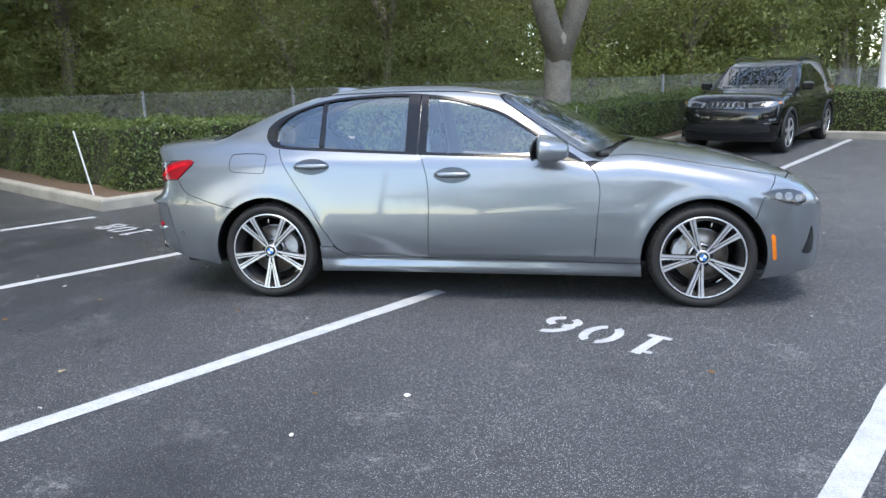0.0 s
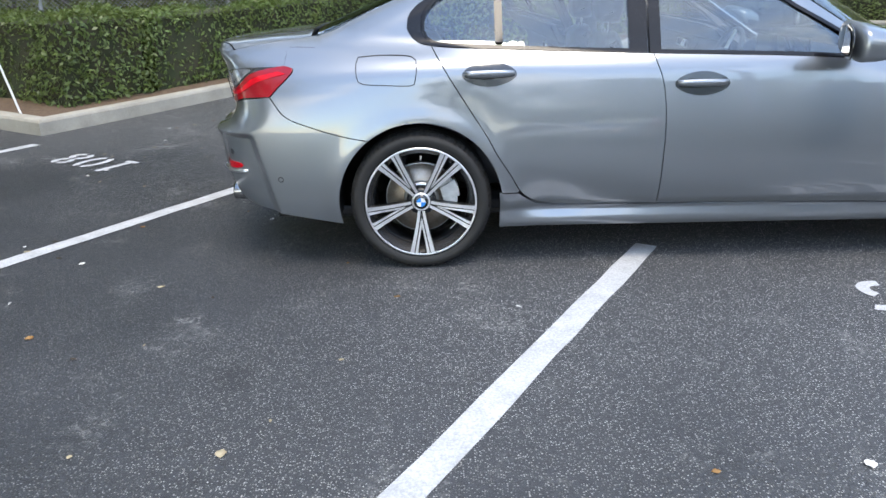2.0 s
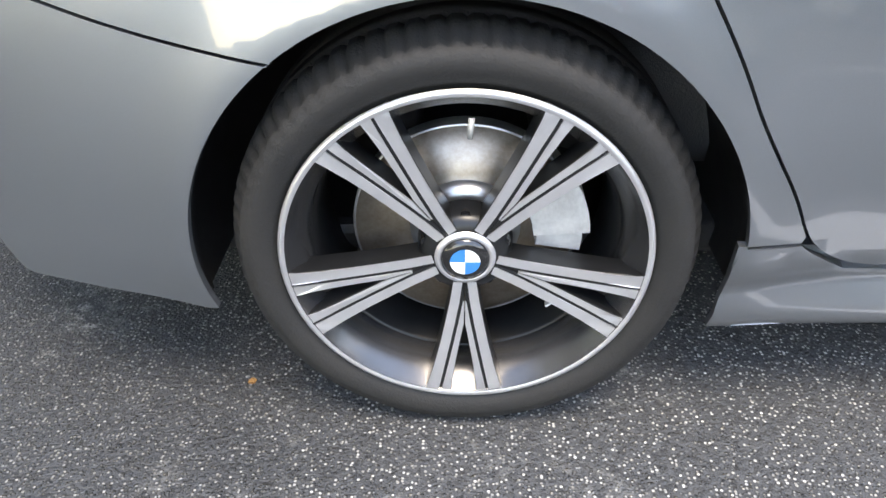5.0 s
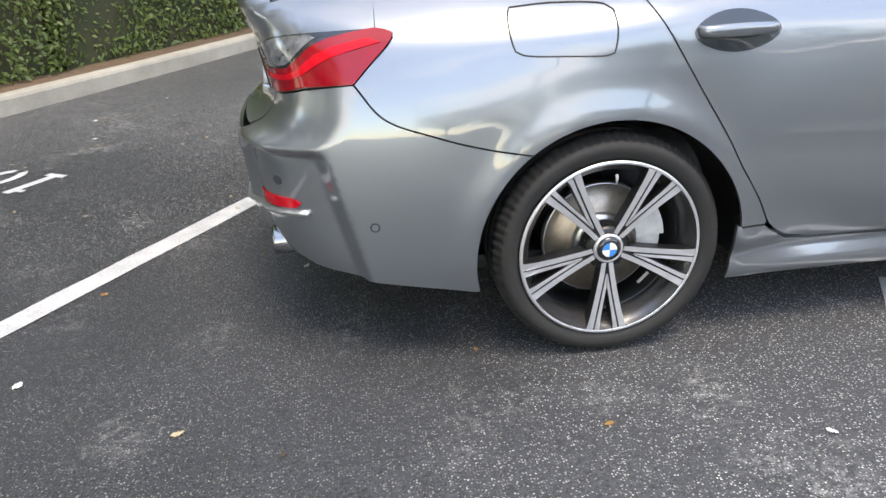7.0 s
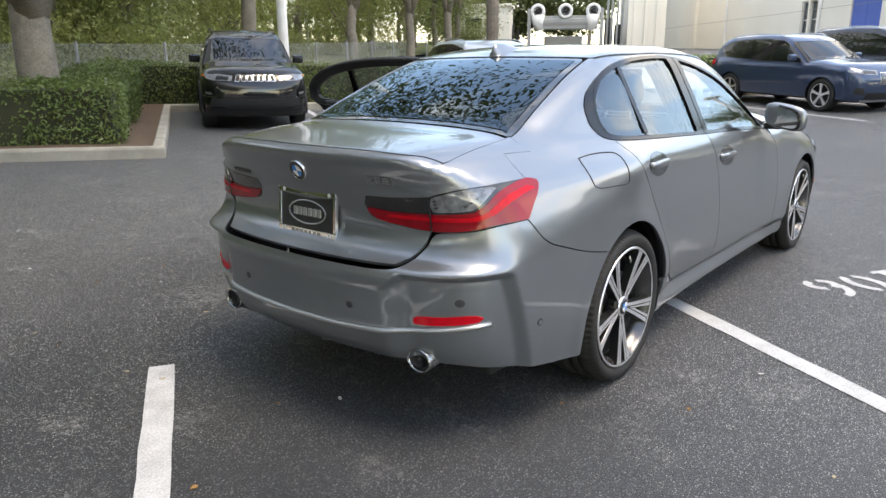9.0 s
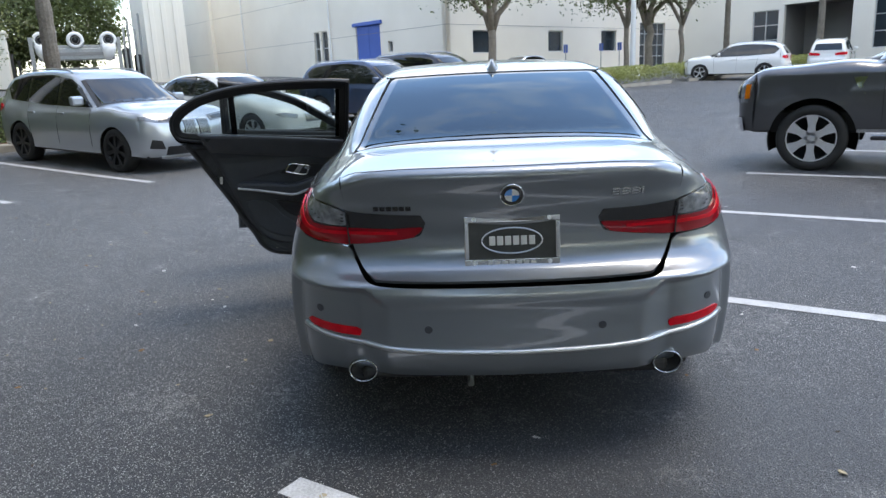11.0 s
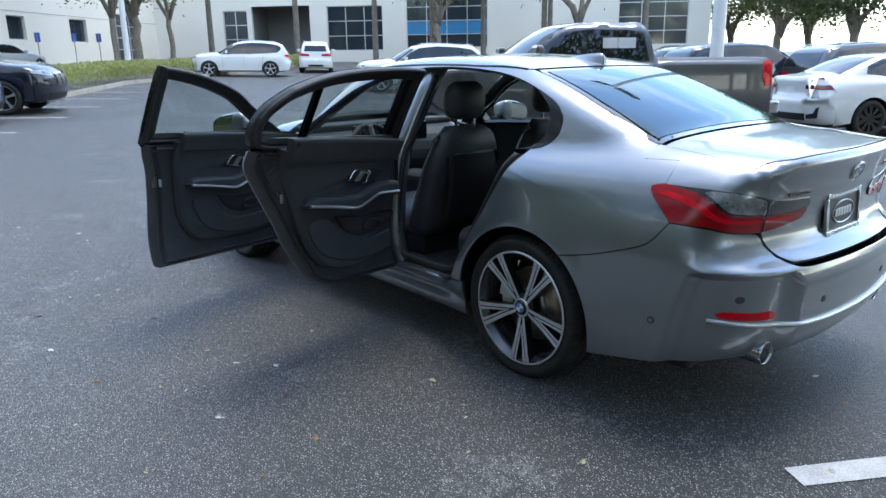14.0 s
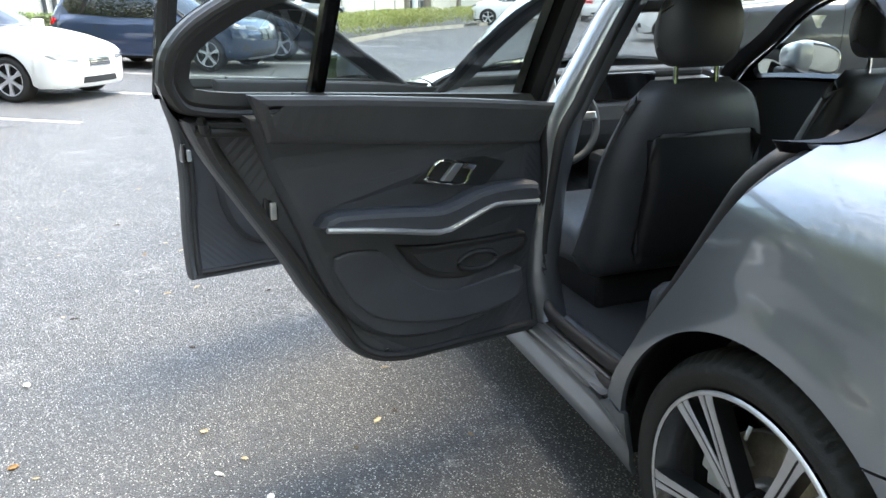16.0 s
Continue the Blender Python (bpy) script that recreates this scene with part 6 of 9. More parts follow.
    # pillars and door sills on the open side and their twins
    for s in (-1, 1):
        def seam(path, o=0.0, r=.012, mat=M_RUBBER, name="door_opening_seal", label=""):
            P = S3(path)
            return part(name, fix(tube([(p[0], s * (p[1] - o), p[2]) for p in P], r, 8), mat, name, True), None, sedan, label)
        # B pillar
        top_in = [(z, float(S3([(x, z)])[0, 1])) for x, z in ((-.36, .25), (-.36, .5), (-.36, .75), (-.375, .95), (-.40, 1.1), (-.42, 1.25), (-.43, 1.36))]
        bm = bmesh.new()
        rows = []
        for (z, y), x, w in zip(top_in, (-.36, -.36, -.36, -.37, -.39, -.41, -.42), (.13, .085, .075, .06, .05, .045, .05)):
            rows.append([bm.verts.new((x + dx, s * (y - dy), z)) for dx, dy in ((w, .10), (w, .055), (w * .6, .035), (-w * .6, .035), (-w, .055), (-w, .10), (-w * .6, .15), (w * .6, .15))])
        for a, b in zip(rows, rows[1:]):
            for i in range(8):
                bm.faces.new((a[i], a[(i + 1) % 8], b[(i + 1) % 8], b[i]))
        bm.faces.new(rows[0])
        bm.faces.new(rows[-1])
        bmesh.ops.recalc_face_normals(bm, faces=bm.faces[:])
        bp = part("door_pillar", bm, P_GREY, sedan, "painted middle door pillar", True)
        # inner sill
        part("door_sill", boxm((-1.0, s * .765 - .075, .22), (.80, s * .765 + .075, .335), .03), P_GREY, sedan, "painted door sill")
        part("sill_plate", boxm((-.85, s * .785 - .03, .336), (-.45, s * .785 + .03, .342), .002), M_SATIN, sedan)
        # opening seals
        rear_loop = np.vstack([RD_REAR[1][::-1], dense([(-.80, .33), (-.44, .33)], .05)])
        seam(shrink(np.vstack([DLO_TOP[DLO_TOP[:, 0] < .70], B_GAP[:1]]), 0)[:-1], .045, .014)
        P = RD_REAR[1] + np.array([.012, 0.01])
        seam(P, .05, .014)
        # broad rubber seal round the rear opening
        lp = rounded([(-.455, 1.33), (-.435, 1.10), (-.425, .80), (-.43, .48), (-.46, .385), (-.55, .362), (-.80, .362), (-.90, .395), (-.965, .47), (-1.05, .62), (-1.15, .80), (-1.26, 1.0)], .03)
        seam(lp, .085, .019, M_RUBBER, "opening_seal", "broad black rubber seal")
        # lining of the opening behind the rear door and under the roof rail
        for path, dep, nm in ((DLO_TOP, .13, "rail_lining"), (RD_REAR[1], .16, "opening_lining"), (FD_FRONT, .14, "front_opening_lining")):
            A = S3(path)
            n = len(A)
            vs = [(p[0], s * (p[1] - o), p[2]) for o in (.010, .05) for p in A] + [(p[0] * 1.0, s * (p[1] - dep), p[2] + (.015 if nm == "rail_lining" else 0)) for p in A]
            fs = [(a * n + i, a * n + i + 1, (a + 1) * n + i + 1, (a + 1) * n + i) for a in range(2) for i in range(n - 1)]
            part(nm, fix((vs[:2 * n], [f for f in fs if max(f) < 2 * n]), P_GREY, nm, True), None, sedan)
            part(nm, fix((vs[n:], [tuple(i - n for i in f) for f in fs if min(f) >= n]), M_INTER, nm, True), None, sedan)
        # inner quarter trim beside the rear bench
        q = S3(rounded([(-1.30, .95), (-1.22, .72), (-1.05, .47)]))
    # headliner
    ys = np.linspace(-.52, .52, 15)
    xs_ = np.linspace(.2, -1.2, 24)
    P = T3([(x, y) for x in xs_ for y in ys])
    vs = [(p[0], p[1], p[2] - .035) for p in P]
    fs = [(i * 15 + j, i * 15 + j + 1, (i + 1) * 15 + j + 1, (i + 1) * 15 + j) for i in range(23) for j in range(14)]
    part("headliner", fix((vs, fs), M_INTER, "headliner", True), None, sedan)
    part("rear_view_mirror", boxm((.33, -.11, 1.24), (.36, .11, 1.30), .015), M_BLACKPL, sedan)
    # scuttle and boot bulkheads, so that no daylight passes below
    part("bulkhead", boxm((.95, -.72, .26), (1.0, .72, .93), .01), M_CARPET, sedan)
    part("boot_bulkhead", boxm((-1.56, -.68, .26), (-1.50, .68, .99), .01), M_CARPET, sedan)


def wheels():
    d = sedan_wheel_meshes()
    for x in (1.4255, -1.4255):
        for s in (-1, 1):
            m = Matrix.Translation((x, s * .892, .331))
            if s > 0:
                m = m @ Matrix.Rotation(math.pi, 4, "Z")
            spin_a = 0 if x < 0 else 9
            if s > 0:
                spin_a = -2 if x < 0 else 5
            add_wheel(sedan, d, m @ Matrix.Rotation(radians(spin_a), 4, "Y"), 1 if (x < 0) == (s < 0) else -1, "wheel", radians(spin_a))
            # wheel house
            v, f = lathe([(R_ARCH + .012, .0), (R_ARCH + .012, .02), (R_ARCH + .02, .03), (R_ARCH + .02, .36), (.05, .36)], 40, "y", (radians(-9), radians(191)))
            q = Matrix.Translation((x, s * (.868 if s < 0 else .868), .325))
            if s > 0:
                q = q @ Matrix.Rotation(math.pi, 4, "Z")
            part("wheel_arch_liner", simple((v, f), M_BLACKPL), None, sedan, m=q)


sedan_body()
lamps()
tail_details()
for left in (True, False):
    for front in (True, False):
        door(front, left, (72 if front else 76) if left else 0)
wheels()
interior()

# ---- other vehicles ----
def road_wheel(R, w, spokes, rim_mat, bright, wide=1.0):
    """A plain road wheel, outer side towards -y: tyre, rim dish and spokes."""
    r = R * 0.70
    d = {"tyre": mesh_of("tyre", *lathe([(r, .015), (r + .01, 0), (r + (R - r) * .6, -.008), (R - .01, .012), (R, .035), (R, w - .03), (R - .02, w), (r, w - .01)], 36), M_TYRE, True)}
    d["rim"] = simple(lathe([(r, .0), (r - .008, .004), (r - .022, .03), (r - .03, .10), (.0, .11)], 32), M_RIM, "rim")
    fs = []
    for k in range(spokes):
        a = 2 * math.pi * k / spokes + math.pi / 2
        c, s = math.cos(a), math.sin(a)
        pts = [(.03, .022 * wide), (r * .55, .018 * wide), (r - .004, .032 * wide), (r - .004, -.032 * wide), (r * .55, -.018 * wide), (.03, -.022 * wide)]
        fs.append(prism([(x * c - z * s, x * s + z * c) for x, z in pts], .004, .03))
    fs.append(lathe([(0, .004), (.05, .006), (.06, .02)], 16))
    fs.append(lathe([(r + .004, -.002), (r - .010, .0), (r - .012, .01)], 32))
    d["spokes"] = fix(gather(fs), M_MACH if bright else rim_mat, "spokes")
    return d


def put_wheels(parent, d, axles, half, R):
    for x in axles:
        for s in (-1, 1):
            m = Matrix.Translation((x, s * half, R))
            if s > 0:
                m = m @ Matrix.Rotation(math.pi, 4, "Z")
            w = part("wheel", d["tyre"], None, parent, "black tyre on an alloy rim", m=m)
            part("rim", d["rim"], None, w)
            part("wheel_spokes", d["spokes"], None, w, "alloy spokes")


def suv_shape():
    tl = curve([-2.3, -1.9, 0, .7, .98, 1.5, 2.0, 2.2, 2.35], [1.0, 1.03, 1.0, 1.04, 1.115, 1.085, 1.01, .92, .8])
    wm = curve([-2.4, -2.2, -2.0, -1.3, 0, 1.3, 1.9, 2.15, 2.3], [.72, .80, .87, .915, .905, .915, .88, .77, .6])
    dz = curve([.1, .2, .28, .4, .7, .9, 1.0, 1.15], [-.14, -.06, -.02, -.012, 0, -.02, -.045, -.12])
    xr = curve([.2, .35, .5, .7, .8, 1.0, 1.2, 1.5], [-2.12, -2.23, -2.26, -2.25, -2.2, -2.17, -2.11, -1.95])
    xf = curve([.15, .3, .45, .65, .85, 1.0, 1.1], [2.06, 2.19, 2.25, 2.26, 2.22, 2.13, 2.0])
    tr = curve([1.3, 1.0, .62, .36, .1, -.5, -1.2, -1.7, -1.92, -2.08, -2.2], [.94, 1.13, 1.37, 1.515, 1.60, 1.655, 1.63, 1.57, 1.47, 1.22, 1.0])

    def F(x, y, z):
        f = smax(y - (wm(x) + dz(z)), z - (tl(x) - .07 * (y / .85) ** 4 * step01(x, .4, 1.0)), .09)
        f = smax(f, xr(z) + .14 * y**2 - x, .16)
        f = smax(f, x - (xf(z) - .17 * y**2), .22)
        f = smax(f, .2 - z, .03)
        d = z - 1.03
        c = smax(y - (.835 - .26 * d - .12 * d * d - .05 * np.clip((-x - 1.2) / .8, 0, 2) ** 2), z - (tr(x + .32 * y**2 * step01(x, -.1, .5)) - .05 * y**2), .10)
        c = np.maximum(np.maximum(c, -2.16 - x), np.maximum(x - 1.2, .8 - z))
        return smin(f, c, .04)
    return Shape(F, -1.5, 1.4)


def truck_shape():
    tl = curve([-3.2, -2.2, -1.4, -1.15, -1.0, 0, 1.0, 1.35, 2.0, 2.6, 2.8, 2.9], [1.40, 1.40, 1.40, 1.395, 1.36, 1.30, 1.31, 1.37, 1.335, 1.26, 1.16, 1.05])
    wm = curve([-3.2, -2.9, -1.8, 0, 1.8, 2.5, 2.75, 2.9], [.95, .985, 1.0, .985, 1.0, .98, .93, .8])
    dz = curve([.4, .55, .7, 1.0, 1.2, 1.3, 1.42], [-.06, -.02, 0, 0, -.012, -.03, -.06])
    xf = curve([.4, .6, .8, 1.1, 1.25], [2.72, 2.80, 2.82, 2.80, 2.7])
    tr = curve([1.6, 1.28, .72, .46, 0, -.6, -.90, -.98, -1.03, -1.08], [1.16, 1.37, 1.75, 1.88, 1.945, 1.935, 1.90, 1.80, 1.5, 1.2])

    def F(x, y, z):
        f = smax(y - (wm(x) + dz(z)), z - (tl(x) - .05 * (y / .95) ** 6), .06)
        f = smax(f, -3.08 + .01 * y**2 - x, .05)
        f = smax(f, x - (xf(z) - .10 * y**2), .16)
        f = smax(f, .42 - z, .03)
        d = z - 1.32
        c = smax(y - (.935 - .27 * d), z - (tr(x + .22 * y**2 * step01(x, -.1, .6)) - .04 * y**2), .09)
        c = np.maximum(np.maximum(c, -1.07 - x), np.maximum(x - 1.5, 1.0 - z))
        return smin(f, c, .03)
    return Shape(F, -2.4, 2.0)


SUV, TRUCK = suv_shape(), truck_shape()


class Spec:
    """What the coarse vehicles differ in: outlines in the side view and the places of axles, ends and glass."""

    def __init__(self, shape, axles, arch, R, half, floor, xs, nose, tail, dlo, pillars, doors, ws, back, belt, handle):
        self.shape, self.axles, self.arch, self.R, self.half, self.floor, self.xs = shape, axles, arch, R, half, floor, xs
        self.nose, self.tail, self.dlo, self.pillars, self.doors, self.ws, self.back, self.belt, self.handle = nose, tail, dlo, pillars, doors, ws, back, belt, handle


SUV_SPEC = Spec(SUV, axles=(1.40, -1.33), arch=.39, R=.36, half=.905, floor=.27, xs=(-1.93, 1.98), nose=(2.06, .98), tail=(-2.15, .98),
                dlo=[(.78, 1.045), (.36, 1.35), (.1, 1.47), (-.5, 1.535), (-1.2, 1.51), (-1.68, 1.44), (-1.83, 1.31), (-1.66, 1.14), (-.5, 1.075)], pillars=((-.17, .05), (-1.10, .045)),
                doors=(.80, -.16, -1.02), ws=(1.08, .42, .72, .60), back=(-1.90, 1.10, 1.48, .62), belt=1.04, handle=.92)
SEDAN_SPEC = Spec(SEDAN, axles=(1.4255, -1.4255), arch=.372, R=.325, half=.89, floor=.21, xs=(-2.08, 1.86), nose=(2.05, .72), tail=(-2.4, .98),
                  dlo=[(.66, .945), (.30, 1.14), (.12, 1.235), (-.17, 1.318), (-.48, 1.352), (-.85, 1.342), (-1.12, 1.30), (-1.38, 1.20), (-1.43, 1.10), (-1.0, 1.02), (-.37, .99)], pillars=((-.38, .05), (-1.06, .02)),
                  doors=(.77, -.32, -1.10), ws=(1.02, .30, .64, .54), back=None, belt=.97, handle=.87)
TRUCK_SPEC = Spec(TRUCK, axles=(1.845, -1.845), arch=.50, R=.415, half=.985, floor=.50, xs=(-2.98, 2.55), nose=(2.62, 1.18), tail=(-3.0, 1.35),
                  dlo=[(1.10, 1.345), (.66, 1.63), (.45, 1.75), (0, 1.80), (-.6, 1.79), (-.84, 1.74), (-.90, 1.37), (0, 1.35)], pillars=((.10, .045),),
                  doors=(1.10, .10, -.92), ws=(1.34, .55, .80, .62), back=None, belt=1.33, handle=1.16)


def coarse_panels(sp):
    """Skins of a vehicle seen from some way off."""
    sh = sp.shape
    S = lambda p: sh.side(np.asarray(p, float))
    T = lambda p: sh.top(np.asarray(p, float))
    out = {}
    x0, x1 = sp.xs
    low = [(x1, sp.floor)]
    for ax in sp.axles:
        low += [(ax + sp.arch * math.cos(t), sp.R + sp.arch * math.sin(t)) for t in np.linspace(-.35, math.pi + .35, 22) if sp.R + sp.arch * math.sin(t) > sp.floor]
    low += [(x0, sp.floor)]
    # upper edge: the shoulder seen from above, with the cabin in between
    sw = lambda x: np.array([float(sh.side(np.array([(x, sp.belt - .14)]))[0, 1]) - .05])[0]
    rear_x = np.linspace(x0, sp.dlo[6][0] - (.25 if sp is SEDAN_SPEC else .02), 10)
    front_x = np.linspace(sp.ws[0] - .22, x1, 14)
    rail = [(x, z) for x, z in sp.dlo]
    dlo = S(dense(np.vstack([rail, rail[:1]]), .08)[:-1])
    sho_f = T([(x, sw(x)) for x in front_x])
    top_line = []
    if sp is SUV_SPEC:
        rail_y = .66
        roofr = T([(x, rail_y - .05 * np.clip((-x - 1.2) / .8, 0, 1)) for x in np.linspace(-1.82, .18, 24)])
        rear_up = S([(x0, .5), (x0, .8), (x0 + .02, 1.05), (-1.88, 1.30), (-1.82, 1.45)])
    elif sp is TRUCK_SPEC:
        roofr = T([(x, .70) for x in np.linspace(-.90, .30, 16)])
        rear_up = np.vstack([S([(x0, .7), (x0, 1.1)]), T([(x, .93) for x in np.linspace(x0, -1.1, 16)]), S([(-1.0, 1.46), (-.97, 1.68), (-.93, 1.80)])])
    else:
        roofr = T([(x, roof_edge_y(x)) for x in np.linspace(-1.12, .13, 24)])
        rear_up = np.vstack([S([(x0, .5), (x0, .8)]), T([(x, .60) for x in np.linspace(-2.2, -1.9, 6)]), EDGE_BACK[::-1][::4]])
    apil = S(rounded([(sp.ws[1] - .16, sp.dlo[2][1] + .10), ((sp.dlo[0][0] + .05 + sp.ws[1]) / 2 - .03, (sp.dlo[0][1] + sp.dlo[2][1]) / 2 + .085), (sp.dlo[0][0] + .08, sp.dlo[0][1] + .03)], .08))
    side_out = np.vstack([S(low), rear_up, roofr, apil, sho_f])
    out["side"] = panel(sh, "side", side_out, 0, .10, rim=0)
    gl = []
    for i, _ in enumerate(range(len(sp.pillars) + 1)):
        hi = sp.pillars[i - 1][0] - sp.pillars[i - 1][1] if i else None
        lo = sp.pillars[i][0] + sp.pillars[i][1] if i < len(sp.pillars) else None
        g = clip_x(np.array(sp.dlo), lo=lo, hi=hi)
        if len(g) > 2:
            gl.append(panel(sh, "side", S(dense(np.vstack([g, g[:1]]), .1)[:-1]), .0, .12, lift=.008, rim=.01))
    out["glass"] = gl
    out["surround"] = panel(sh, "side", S(dense(np.vstack([shrink(np.array(sp.dlo), -.025), shrink(np.array(sp.dlo), -.025)[:1]]), .1)[:-1]), 0, .12, lift=.004, rim=.005)
    # roof, windscreen, bonnet
    w0, w1, yb, yt = sp.ws
    bow = .5 if sp is SEDAN_SPEC else .3
    ry = roofr[:, [0, 1]]
    fr = T([(w1 - .02 - bow * y * y, y) for y in np.linspace(ry[-1, 1], -ry[-1, 1], 14)])
    out["roof"] = panel(sh, "top", np.vstack([roofr, fr, (roofr * [1, -1, 1])[::-1]]), 0, .12, rim=0)
    wsl = np.vstack([T([(w1 - bow * y * y, y) for y in np.linspace(yt, -yt, 14)]), T([(w0 - bow * y * y, y) for y in np.linspace(-yb, yb, 14)])])
    out["windscreen"] = panel(sh, "top", wsl, 0, .12, rim=.0, lift=.004)
    frame = np.vstack([T([(w1 + .0 - bow * y * y, y) for y in np.linspace(yt + .06, -yt - .06, 14)]), T([(w0 + .05 - bow * y * y, y) for y in np.linspace(-yb - .10, yb + .10, 14)])])
    out["cowl"] = panel(sh, "top", frame, 0, .12, rim=0, lift=.001)
    nose = T([(sp.nose[0] - .18 * y * y, y) for y in np.linspace(sw(x1), -sw(x1), 14)])
    cw = T([(w0 - bow * y * y, y) for y in np.linspace(-yb - .06, yb + .06, 14)])
    out["bonnet"] = panel(sh, "top", np.vstack([sho_f, nose, (sho_f * [1, -1, 1])[::-1], cw]), .003, .10, rim=.01)
    # ends
    zf = [sp.floor, sp.floor + .2, sho_f[-1][2] - .12, sho_f[-1][2]]
    edge = S([(x1, z) for z in zf[:-1]])
    bot = sh.lay("front", np.array([(t, sp.floor) for t in np.linspace(-.9, .9, 16)]))
    out["front"] = panel(sh, "front", np.vstack([edge, sho_f[-1:], nose, (sho_f * [1, -1, 1])[-1:], (edge * [1, -1, 1])[::-1], bot]), 0, .09, rim=0)
    if sp is SUV_SPEC:
        up = S([(x0, z) for z in (sp.floor, .5, .8, 1.05)] + [(-1.88, 1.30), (-1.82, 1.45)])
        cap = T([(-1.86, y) for y in np.linspace(.6, -.6, 12)])
    elif sp is TRUCK_SPEC:
        up = S([(x0, z) for z in (sp.floor, .7, 1.1)])
        cap = T([(-3.0, y) for y in np.linspace(.93, -.93, 12)])
        bed = T([(x, y) for x, y in [(-3.0, .93), (-1.1, .93), (-1.1, -.93), (-3.0, -.93)]])
        out["bed"] = panel(sh, "top", dense(np.vstack([bed, bed[:1]]), .2)[:-1], 0, .2, rim=0)
    else:
        up = S([(x0, z) for z in (sp.floor + .05, .5, .8)])
        cap = T([(-2.42 + .1 * y * y, y) for y in np.linspace(.60, -.60, 12)])
        dk = T([(x, y) for x, y in [(-2.40, .6), (-1.9, .6), (-1.9, -.6), (-2.40, -.6)]])
        out["bed"] = panel(sh, "top", dense(np.vstack([dk, dk[:1]]), .15)[:-1], 0, .12, rim=0)
        whole = np.vstack([T([(-1.90, y) for y in np.linspace(.585, -.585, 12)]), (EDGE_BACK * [1, -1, 1])[::-1][1:-2:3], T([(-1.20, y) for y in np.linspace(-.485, .485, 10)]), EDGE_BACK[2:-1:3]])
        out["back"] = panel(sh, "top", whole, 0, .12, rim=0)
    botr = sh.lay("rear", np.array([(t, sp.floor + .03) for t in np.linspace(-1.0, 1.0, 16)]))
    out["rear"] = panel(sh, "rear", np.vstack([up, cap, (up * [1, -1, 1])[::-1], botr]), 0, .09, rim=0)
    if sp is SUV_SPEC:
        rw = sh.behind([(y, z) for y, z in [(.60, 1.12), (.56, 1.42), (-.56, 1.42), (-.60, 1.12)]])
        out["back"] = panel(sh, "rear", sh.behind(dense(np.array([(.60, 1.12), (.54, 1.42), (-.54, 1.42), (-.60, 1.12), (.60, 1.12)]), .1)[:-1]), 0, .1, rim=0, lift=.006)
    return out


COARSE = {}


